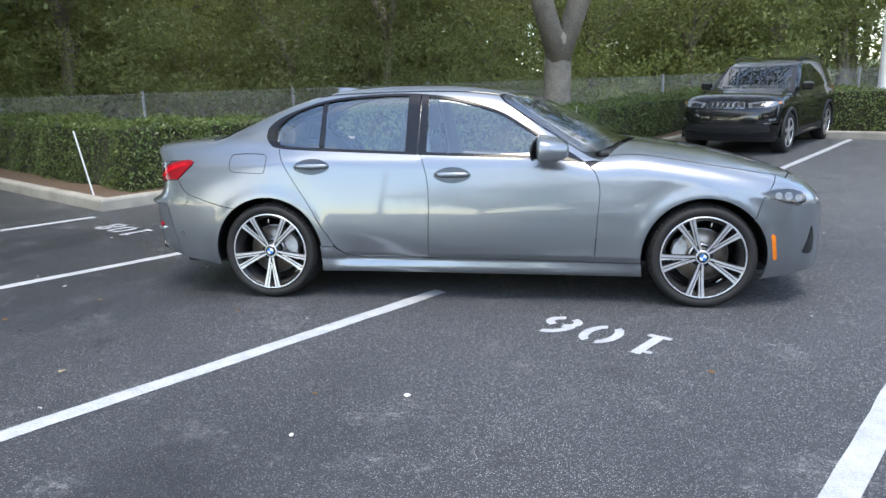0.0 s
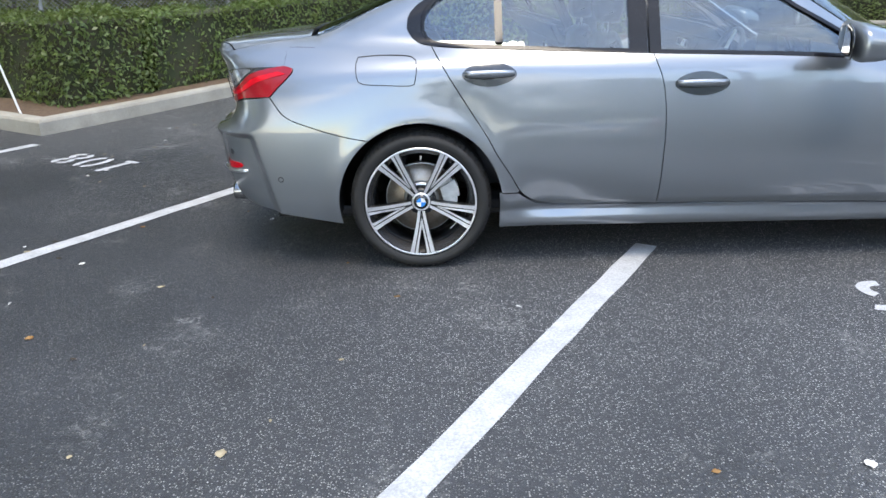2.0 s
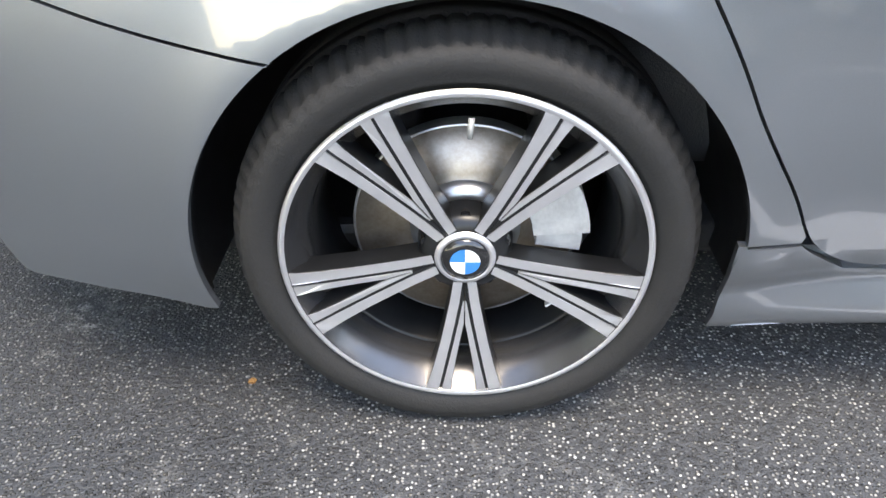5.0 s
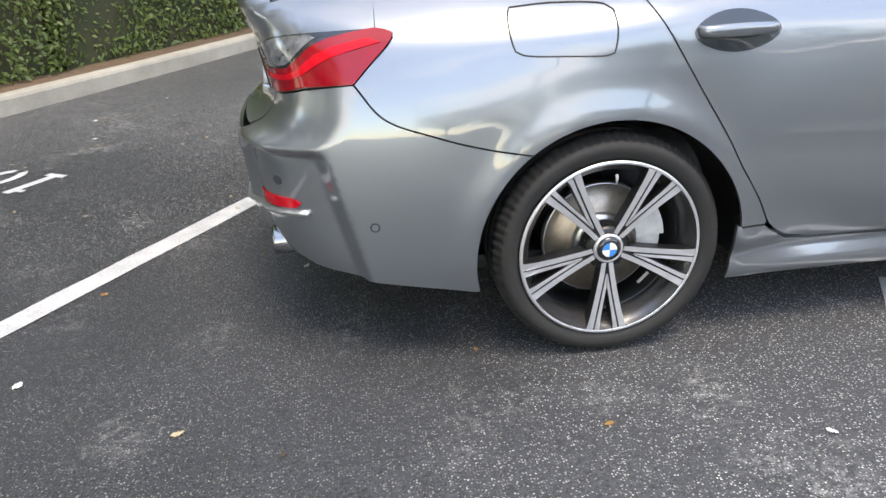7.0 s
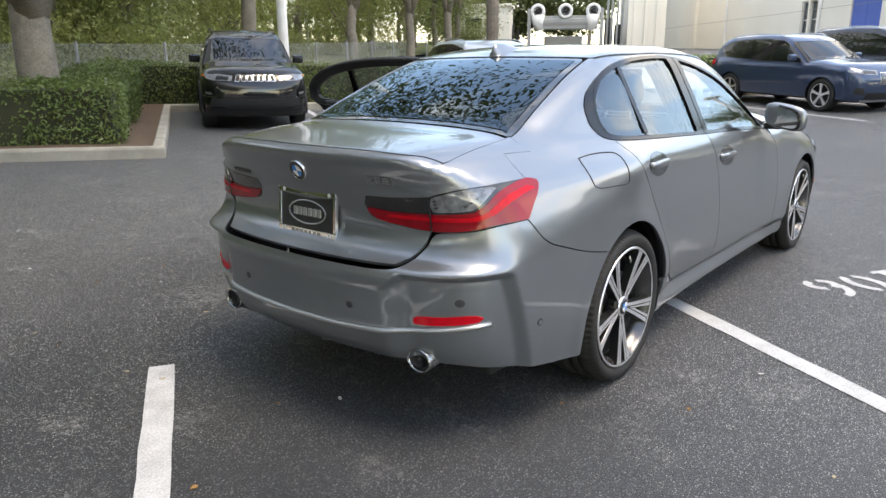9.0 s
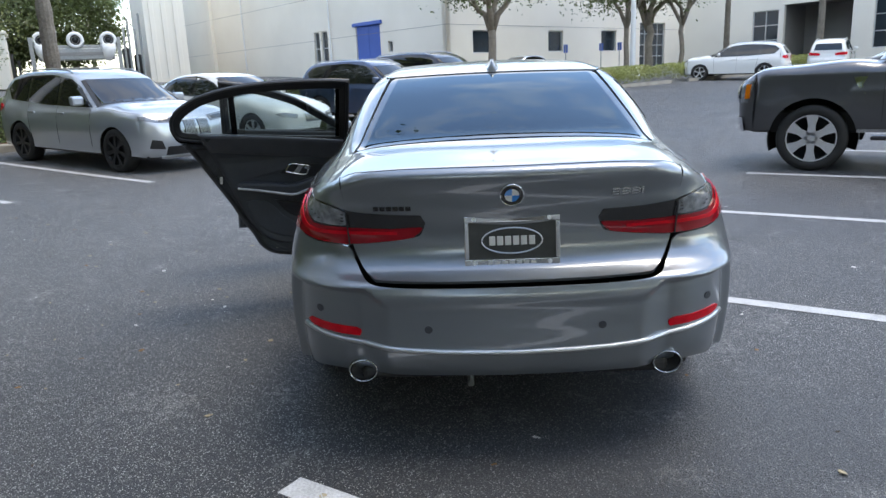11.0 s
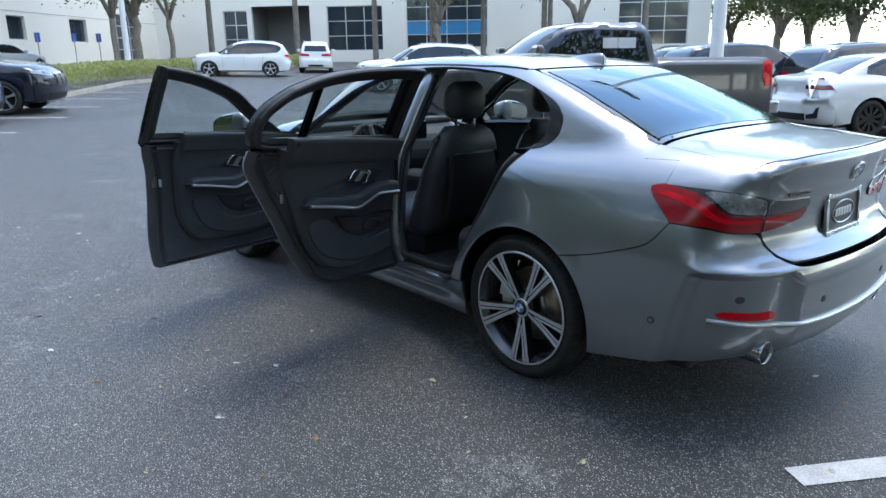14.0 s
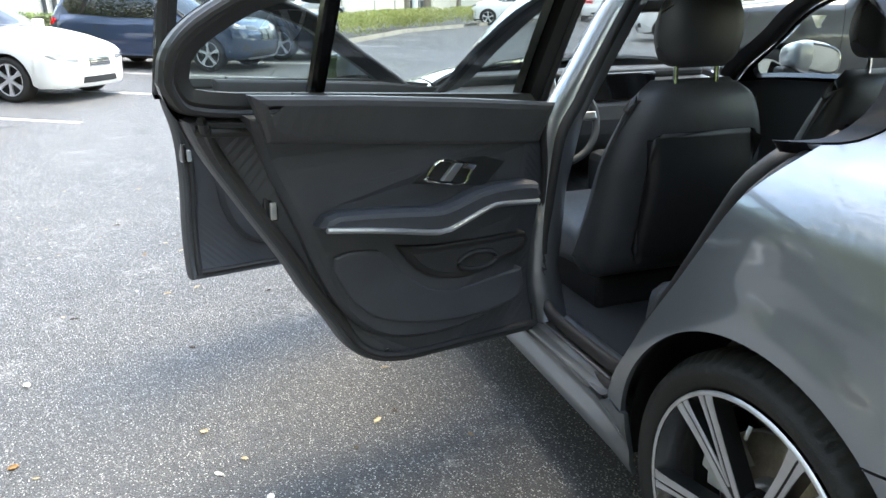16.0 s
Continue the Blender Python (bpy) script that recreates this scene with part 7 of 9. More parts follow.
def vehicle(name, label, sp, m, paint, size=(1, 1, 1), wheels5=(5, True), clad=None, lamps_rear=True, grille=None, category="car", roof=None):
    """A parked vehicle built from coarse skins, stretched to its size."""
    root = thing(name, label, category, at=m)
    if id(sp) not in COARSE:
        COARSE[id(sp)] = coarse_panels(sp)
    P = COARSE[id(sp)]
    k = np.array(size)

    def add(nm, p, mat, parent=root, label=""):
        v, f, n = p
        return part(nm, mesh_of(nm, v * k, f, mat, True, n), None, parent, label)
    for q in (lambda p: p, mirrored):
        add("body_side", q(P["side"]), paint)
        add("window_surround", q(P["surround"]), M_GLOSSBLK)
        for g in P["glass"]:
            add("side_window", q(g), M_DIMGLASS)
    for nm in ("roof", "bonnet", "front", "rear", "bed"):
        if nm in P:
            add({"front": "front_bumper", "rear": "tail", "bed": "rear_deck"}.get(nm, nm), P[nm], roof if (roof and nm == "roof") else (M_BLACKPL if (nm == "bed" and sp is TRUCK_SPEC) else paint))
    add("windscreen_frame", P["cowl"], M_BLACKPL)
    add("windscreen", P["windscreen"], M_DIMGLASS, label="windscreen reflecting the trees")
    if "back" in P:
        add("rear_window", P["back"], M_DIMGLASS)
    sh = sp.shape
    # dark underside and arches
    L0, L1 = sp.xs[0] * k[0], sp.xs[1] * k[0]
    part("underbody", boxm((L0 - .05, -.78 * k[1], sp.floor * k[2] - .03), (L1 + .05, .78 * k[1], sp.floor * k[2] + .25), .03), M_BLACKPL, root)
    Rw = sp.R * k[2]
    put_wheels(root, road_wheel(Rw, .23, wheels5[0], M_RIM, wheels5[1], 2.3 if sp is TRUCK_SPEC else 1.2), [a * k[0] for a in sp.axles], sp.half * k[1], Rw)
    for ax in sp.axles:
        for s in (-1, 1):
            v, f = lathe([(sp.arch * k[2] + .02, .0), (sp.arch * k[2] + .02, .3), (.05, .3)], 20, "y", (radians(-20), radians(200)))
            q = Matrix.Translation((ax * k[0], s * (sp.half * k[1] - .03), Rw))
            if s > 0:
                q = q @ Matrix.Rotation(math.pi, 4, "Z")
            part("wheel_arch", simple((v, f), M_BLACKPL), None, root, m=q)
            if clad:
                v, f = lathe([(sp.arch * k[2] - .01, .02), (sp.arch * k[2] - .01, -.012), (sp.arch * k[2] + .05, -.010), (sp.arch * k[2] + .055, .02)], 24, "y", (radians(-14), radians(194)))
                q2 = Matrix.Translation((ax * k[0], s * (sp.half * k[1] + .012), Rw))
                if s > 0:
                    q2 = q2 @ Matrix.Rotation(math.pi, 4, "Z")
                part("arch_cladding", simple((v, f), clad), None, root, m=q2)
    # shut lines and handles
    for s in (-1, 1):
        for x in sp.doors:
            zs = np.linspace(sp.floor + .12, sp.belt, 8)
            pts = sh.side(np.array([(x + (.10 * (1 - (z - sp.floor) / .6) if x == sp.doors[-1] and sp is not TRUCK_SPEC else 0), z) for z in zs]))
            part("shut_line", fix(tube((pts + [0, .001, 0]) * k * [1, s, 1], .004, 5), M_RUBBER, "shut_line"), None, root)
        for x in sp.doors[1:]:
            p = sh.side(np.array([(x + .13, sp.handle)]))[0] * k
            part("door_handle", boxm((p[0] - .10, s * (p[1] + .012) - .014, p[2] - .016), (p[0] + .10, s * (p[1] + .012) + .014, p[2] + .016), .008), M_CHROME if sp is TRUCK_SPEC else paint, root)
        # mirrors
        p = sh.side(np.array([(sp.dlo[0][0] - .20, sp.dlo[0][1] + .02)]))[0] * k
        big = 1.5 if sp is TRUCK_SPEC else 1.0
        part("door_mirror", boxm((p[0] - .05, s * (p[1] + .13 * big) - .10 * big, p[2] + .0), (p[0] + .07, s * (p[1] + .13 * big) + .10 * big, p[2] + .15 * big), .035), paint, root)
    # lamps
    def on_front(poly, lift, mat, nm, both=True, lab=""):
        q = sh.flat("front", sh.lay("front", np.array(poly, float)))
        o = sh.lay("front", dense(np.vstack([poly, poly[:1]]), .06)[:-1])
        pp = panel(sh, "front", o, 0, .06, lift=lift, rim=.012)
        ob = add(nm, pp, mat, label=lab)
        if both:
            add(nm, mirrored(pp), mat, label=lab)
        return ob

    def on_rear(poly, lift, mat, nm, both=True, lab=""):
        o = sh.lay("rear", dense(np.vstack([poly, poly[:1]]), .06)[:-1])
        pp = panel(sh, "rear", o, 0, .06, lift=lift, rim=.012)
        add(nm, pp, mat, label=lab)
        if both:
            add(nm, mirrored(pp), mat, label=lab)
    if sp is SUV_SPEC:
        hd = .12 if grille == "slots" else 0.0
        on_front([(.36 + hd, .80 + hd * .2), (.72 + hd * .5, .83), (.98, .87), (1.0, .92), (.75, .93), (.36 + hd, .90)], .006, M_CLEARL, "headlamp", lab="clear headlamp")
        on_front([(.42 + hd, .83), (.70 + hd * .4, .845), (.70 + hd * .4, .90), (.42 + hd, .88)], .012, M_SMOKE, "lamp_inner")
        on_front([(-.62, .30), (.62, .30), (.58, .44), (-.58, .44)], .006, M_BLACKPL, "lower_intake", False)
        on_front([(.62, .40), (.85, .42), (.80, .56), (.66, .54)], .006, M_BLACKPL, "side_intake")
        on_rear([(.45, .88), (.95, .90), (1.05, .98), (.95, 1.04), (.45, .98)], .006, M_RED, "tail_lamp", lab="red tail lamp")
        on_rear([(-.5, .35), (.5, .35), (.5, .45), (-.5, .45)], .006, M_BLACKPL, "rear_valance", False)
        on_rear([(-.14, .66), (.14, .66), (.14, .76), (-.14, .76)], .01, M_PAPER, "plate", False)
        for s in (-1, 1):
            rr = sh.top(np.array([(x, .60) for x in np.linspace(.0, -1.7, 12)]))
            pts = rr + np.array([0, 0, .035])
            pts[0, 2] -= .03
            pts[-1, 2] -= .03
            part("roof_rail", fix(tube(pts * k * [1, s, 1], .014, 6), M_SATIN if paint is not P_BLACK else M_BLACKPL, "roof_rail"), None, root)
        if grille == "slots":
            for i in range(7):
                t0 = -.42 + i * .121
                o = rounded([(t0, .84), (t0 + .012, .815), (t0 + .05, .81), (t0 + .09, .815), (t0 + .102, .84), (t0 + .102, .89), (t0 + .09, .915), (t0 + .05, .918), (t0 + .012, .915), (t0, .89), (t0, .84)], .03)[:-1]
                on_front(o, .012, M_CHROME, "grille_slot", False)
                on_front(shrink(o, .014), .018, M_BLACKPL, "grille_opening", False)
            on_front([(-.80, .56), (.80, .56), (.76, .70), (-.76, .70)], .006, M_GLOSSBLK, "mid_grille", False)
            on_front([(-.72, .40), (.72, .40), (.80, .54), (-.80, .54)], .008, M_BLACKPL, "lower_grille", False)
            on_front([(-.95, .345), (.95, .345), (.95, .385), (-.95, .385)], .022, M_RIM, "skid_strip", False)
            on_front([(-1.0, .245), (1.0, .245), (1.0, .34), (-1.0, .34)], .008, M_BLACKPL, "bumper_lip", False)
            on_front([(.80, .60), (.93, .61), (.92, .65), (.80, .64)], .014, M_CLEARL, "fog_lamp")
            on_front([(.72, .555), (1.0, .575), (1.0, .59), (.72, .57)], .014, M_CHROME, "bumper_trim")
            on_front([(1.0, .885), (1.06, .895), (1.05, .92), (1.0, .915)], .014, M_ORANGE, "amber_lens")
            add("paint_band", panel(sh, "side", sh.side(dense(np.array([(-.95, .27), (.98, .27), (.98, .40), (-.95, .40), (-.95, .27)]), .1)[:-1]), 0, .1, lift=.010, rim=.01), M_BLACKPL)
        else:
            for s in (0, 1):
                t0 = -.29 + s * .31
                on_front([(t0, .60), (t0 + .27, .60), (t0 + .28, .86), (t0, .86)], .010, M_CHROME, "kidney_frame", False)
                on_front([(t0 + .02, .62), (t0 + .25, .62), (t0 + .26, .84), (t0 + .02, .84)], .016, M_BLACKPL, "grille_opening", False)
                for j in range(7):
                    u = t0 + .035 + j * .032
                    on_front([(u, .625), (u + .010, .625), (u + .010, .835), (u, .835)], .024, M_SATIN, "grille_bar", False)
            on_front([(-.7, .245), (.7, .245), (.7, .285), (-.7, .285)], .014, M_SATIN, "bumper_strip", False)
    elif sp is SEDAN_SPEC:
        on_front([(.50, .58), (.85, .62), (.98, .68), (.80, .70), (.50, .66)], .008, M_CLEARL, "headlamp", lab="clear headlamp")
        on_front([(-.28, .50), (.28, .50), (.30, .66), (-.30, .66)], .010, M_CHROME, "grille_frame", False)
        on_front([(-.25, .52), (.25, .52), (.27, .645), (-.27, .645)], .016, M_BLACKPL, "grille_opening", False)
        for j in range(4):
            on_front([(-.25, .535 + j * .028), (.25, .535 + j * .028), (.25, .545 + j * .028), (-.25, .545 + j * .028)], .022, M_CHROME, "grille_bar", False)
        on_front([(-.45, .27), (.45, .27), (.42, .36), (-.42, .36)], .006, M_BLACKPL, "lower_intake", False)
        lowc = np.array([(-2.10, .45), (-2.375, .45), (-2.365, .58), (-2.31, .69), (-2.20, .78), (-2.04, .838), (-2.0, .60)])
        topc = np.array([(-2.10, .40), (-2.395, .40), (-2.36, .51), (-2.30, .57), (-2.20, .635), (-2.06, .69), (-2.0, .50)])

        def corner(z0, z1, out=0.0):
            """A slice of the rear corner between two heights."""
            V = []
            for z in (z0, z1):
                c = lowc + (topc - lowc) * (z - .74) / .26
                V += [(x - out, y + out * .9, z) for x, y in c]
            n = len(lowc)
            return np.array(V) * k, [tuple(range(n))[::-1], tuple(range(n, 2 * n))] + [(a, (a + 1) % n, n + (a + 1) % n, n + a) for a in range(n)]
        for s in (-1, 1):
            for nm, z0, z1, out, mat, lab in (("rear_corner", .70, 1.0, 0.0, paint, ""), ("tail_lamp", .835, .905, .010, M_SMOKE, "smoked wrap-round tail lamp"), ("red_lens", .845, .872, .016, M_REDDK, "deep red lens")):
                v, f = corner(z0, z1, out)
                part(nm, fix((v * [1, s, 1], f), mat, nm), None, root, lab)
        on_rear([(-.17, .71), (.17, .71), (.17, .87), (-.17, .87)], .006, M_PAPER, "plate", False)
        on_rear([(-.55, .30), (.55, .30), (.55, .42), (-.55, .42)], .006, M_BLACKPL, "rear_valance", False)
        on_rear([(.58, .33), (.78, .35), (.80, .54), (.75, .52), (.71, .43), (.58, .40)], .006, M_BLACKPL, "bumper_corner")
    else:
        on_front([(.62, .86), (1.0, .86), (1.06, 1.14), (.62, 1.14)], .010, M_CLEARL, "headlamp", lab="clear tall headlamp")
        on_front([(.66, .92), (.90, .92), (.90, 1.08), (.66, 1.08)], .016, M_SMOKE, "lamp_inner")
        on_front([(.97, .92), (1.02, .92), (1.03, 1.10), (.98, 1.10)], .016, M_ORANGE, "amber_lens")
        on_front([(-.58, .80), (.58, .80), (.58, 1.16), (-.58, 1.16)], .012, M_SMOKE, "grille", False)
        on_front([(-.95, .50), (.95, .50), (.95, .68), (-.95, .68)], .02, M_CHROME, "front_bumper_bar", False)
        q = []
        o = sh.side(np.array([(-2.98, 1.33), (-2.83, 1.33), (-2.80, 1.10), (-2.86, .95), (-2.98, .95)]))
        for mir in (lambda p: p, mirrored):
            add("tail_lamp", mir(panel(sh, "side", o, 0, .06, lift=.012, rim=.02)), M_RED, label="large red tail lamp")
            st = sh.side(np.array([(-1.35, .50), (1.35, .50), (1.35, .54), (-1.35, .54)]))
            add("rocker_strip", mir(panel(sh, "side", dense(np.vstack([st, st[:1]]), .2)[:-1], 0, .2, lift=.03, rim=.03)), M_CHROME)
            sv = sh.side(np.array([(1.28, 1.16), (1.43, 1.16), (1.38, 1.05), (1.30, .96), (1.27, .97), (1.33, 1.06)]))
            add("side_vent", mir(panel(sh, "side", sv, 0, .06, lift=.006, rim=.01)), M_CHROME)
            gp = sh.side(np.array([(-1.055, 1.42), (-1.035, 1.42), (-1.035, .55), (-1.055, .55)]))
            add("cab_gap", mir(panel(sh, "side", gp, 0, .06, lift=.003, rim=.01)), M_RUBBER)
        for s in (-1, 1):
            part("running_board", boxm((-1.2, s * .93 - .09, .40), (1.2, s * .93 + .09, .45), .02), M_BLACKPL, root)
            part("running_board_trim", boxm((-1.2, s * 1.0 - .012, .452), (1.2, s * 1.0 + .012, .462), .003), M_CHROME, root)
        part("rear_bumper", boxm((-3.18, -.95, .52), (-3.0, .95, .72), .03), M_CHROME, root)
        # sale sheets inside the rear side window
        p = sh.side(np.array([(-.30, 1.56)]))[0]
        for dx, w in ((0.0, .24), (-.27, .28)):
            part("sale_sheet", boxm((p[0] + dx - w / 2, p[1] + .006, 1.42), (p[0] + dx + w / 2, p[1] + .012, 1.70)), M_PAPER, root, "white paper sheet in the window")
        part("sheet_stripe", boxm((p[0] - .11, p[1] + .0125, 1.425), (p[0] + .11, p[1] + .0135, 1.45)), M_WINBLUE, root)
    return root


def parked(a, b, turn=180):
    p = lot(a, b)
    return stand(p.x, p.y, LOT + turn)


vehicle("compact_suv", "black compact SUV with seven-slot grille backed against the hedge", SUV_SPEC, parked(-1.33, 10.95), P_BLACK, (.975, .985, 1.02), (5, True), M_BLACKPL, grille="slots")
vehicle("silver_suv", "silver compact SUV with twin upright grilles", SUV_SPEC, parked(3.3, 9.4), P_SILVER, (1.0, 1.0, .95), (7, False))
vehicle("white_saloon", "older white saloon with a chrome barred grille", SEDAN_SPEC, parked(6.8, 10.2), P_WHITE, (1.02, .99, 1.0), (6, True))
vehicle("blue_suv", "dark blue SUV parked facing the aisle", SUV_SPEC, parked(11.7, 9.9), P_BLUE, (1.055, 1.03, 1.0), (5, True))
vehicle("navy_suv", "large navy SUV parked facing the aisle", SUV_SPEC, parked(14.5, 9.7), P_NAVY, (1.14, 1.08, 1.09), (5, True))
vehicle("pickup_truck", "carbon grey crew-cab pickup with bright six-spoke wheels", TRUCK_SPEC, parked(6.92, -3.2, 0), P_TRUCK, (1, 1, 1), (6, True), category="pickup truck")
vehicle("white_sports_saloon", "white sports saloon with dark alloy wheels, seen from behind", SEDAN_SPEC, parked(7.35, -9.9), P_WHITE, (1, 1, 1), (10, False))
for x, y, yaw, nm, lab, paint, size in (
        (29.9, -12.8, LOT, "white_suv", "white SUV parked by the building", P_WHITE, (1.03, 1.02, 1.0)),
        (32.5, -18.5, -32, "white_suv", "white SUV seen from behind near the building", P_WHITE, (1.0, 1.0, 1.0)),
        (17.2, -13.6, LOT, "white_suv", "white SUV standing beyond the pickup", P_WHITE, (1.05, 1.03, 1.0)),
        (20.5, -18.5, -60, "white_suv", "white SUV seen from behind beyond the pickup", P_WHITE, (1.0, 1.0, .98)),
        (5.6, -15.2, LOT + 180, "black_suv", "black SUV with bright roof rails", P_NAVY, (1.06, 1.03, 1.03)),
        (3.0, -16.6, LOT + 180, "grey_suv", "dark grey SUV among parked cars", P_TRUCK, (1.06, 1.03, 1.02)),
        (9.5, -17.5, LOT, "black_suv", "black SUV among parked cars", P_BLACK, (1.03, 1.0, 1.0)),
        (4.5, -25.0, LOT, "navy_suv", "dark SUV far across the car park", P_NAVY, (1.03, 1.0, .95)),
        (-0.5, -24.0, LOT + 180, "grey_suv", "dark grey SUV far across the car park", P_TRUCK, (1.03, 1.0, .92))):
    vehicle(nm, lab, SUV_SPEC, stand(x, y, yaw), paint, size, (5, True))
vehicle("blue_grey_saloon", "blue-grey saloon parked beside the building", SEDAN_SPEC, stand(37.5, -4.0, -47), P_SILVER, (1, 1, 1), (6, True))

# ---- the white building ----
BU, BV, BK = Vector((.73, .68, 0)), Vector((.68, -.73, 0)), Vector((39.5, .9, 0))


def wall_run(name, P, D, N, length, top, openings, mat, thick=.35, base=0.5, label="white stucco building wall"):
    """A wall from P along D facing N, with openings (s0, s1, z0, z1) cut through it."""
    ss = sorted({0.0, float(length), *[v for o in openings for v in o[:2]]})
    zs = sorted({base, float(top), *[v for o in openings for v in o[2:4]]})
    vs, fs = [], []

    def pt(s, z, d=0.0):
        vs.append(tuple(P + D * s - N * d + Vector((0, 0, z))))
        return len(vs) - 1
    for s0, s1 in zip(ss, ss[1:]):
        for z0, z1 in zip(zs, zs[1:]):
            if any(o[0] <= s0 and s1 <= o[1] and o[2] <= z0 and z1 <= o[3] for o in openings):
                continue
            fs.append((pt(s0, z0), pt(s1, z0), pt(s1, z1), pt(s0, z1)))
            fs.append((pt(s0, z0, thick), pt(s0, z1, thick), pt(s1, z1, thick), pt(s1, z0, thick)))
    for o in openings:
        a, b, c, d = o[:4]
        for (s0, z0), (s1, z1) in (((a, c), (b, c)), ((b, c), (b, d)), ((b, d), (a, d)), ((a, d), (a, c))):
            fs.append((pt(s0, z0), pt(s0, z0, thick), pt(s1, z1, thick), pt(s1, z1)))
    fs.append((pt(0, top), pt(length, top), pt(length, top, thick), pt(0, top, thick)))
    fs.append((pt(0, base), pt(0, top), pt(0, top, thick), pt(0, base, thick)))
    fs.append((pt(length, base), pt(length, base, thick), pt(length, top, thick), pt(length, top)))
    return thing(name, label, "wall", kind="structure", me=fix((vs, fs), mat, name))


WIN_NO = [0]


def window(P, D, N, o, cols, rows, blue=(), deep=.18, frame=.06):
    """Glazing in an opening: frame, mullions and panes."""
    a, b, c, d = o[:4]
    WIN_NO[0] += 1
    m = Matrix((D, -N, Vector((0, 0, 1)))).transposed().to_4x4()
    m.translation = P + D * a - N * deep + Vector((0, 0, c))
    w, h = b - a, d - c
    bm = bmesh.new()
    for lo, hi in (((0, -.04, 0), (w, .04, frame)), ((0, -.04, h - frame), (w, .04, h)), ((0, -.04, frame), (frame, .04, h - frame)), ((w - frame, -.04, frame), (w, .04, h - frame))):
        box(bm, lo, hi)
    me = bpy.data.meshes.new("window")
    bm.to_mesh(me)
    bm.free()
    me.materials.append(M_ALU)
    win = thing("window_%d" % WIN_NO[0], "aluminium-framed window in a white wall", "window", kind="structure", me=me, at=m)
    for i in range(1, cols):
        part("mullion", boxm((w * i / cols - .03, -.05, frame), (w * i / cols + .03, .03, h - frame)), M_ALU, win)
    for j in range(1, rows):
        part("transom", boxm((frame, -.045, h * j / rows - .03), (w - frame, .025, h * j / rows + .03)), M_ALU, win)
    for i in range(cols):
        for j in range(rows):
            part("pane", boxm((w * i / cols + .03, .03, h * j / rows + .03), (w * (i + 1) / cols - .03, .045, h * (j + 1) / rows - .03)), M_WINBLUE if (j in blue) else M_WINDOW, win)
    return win


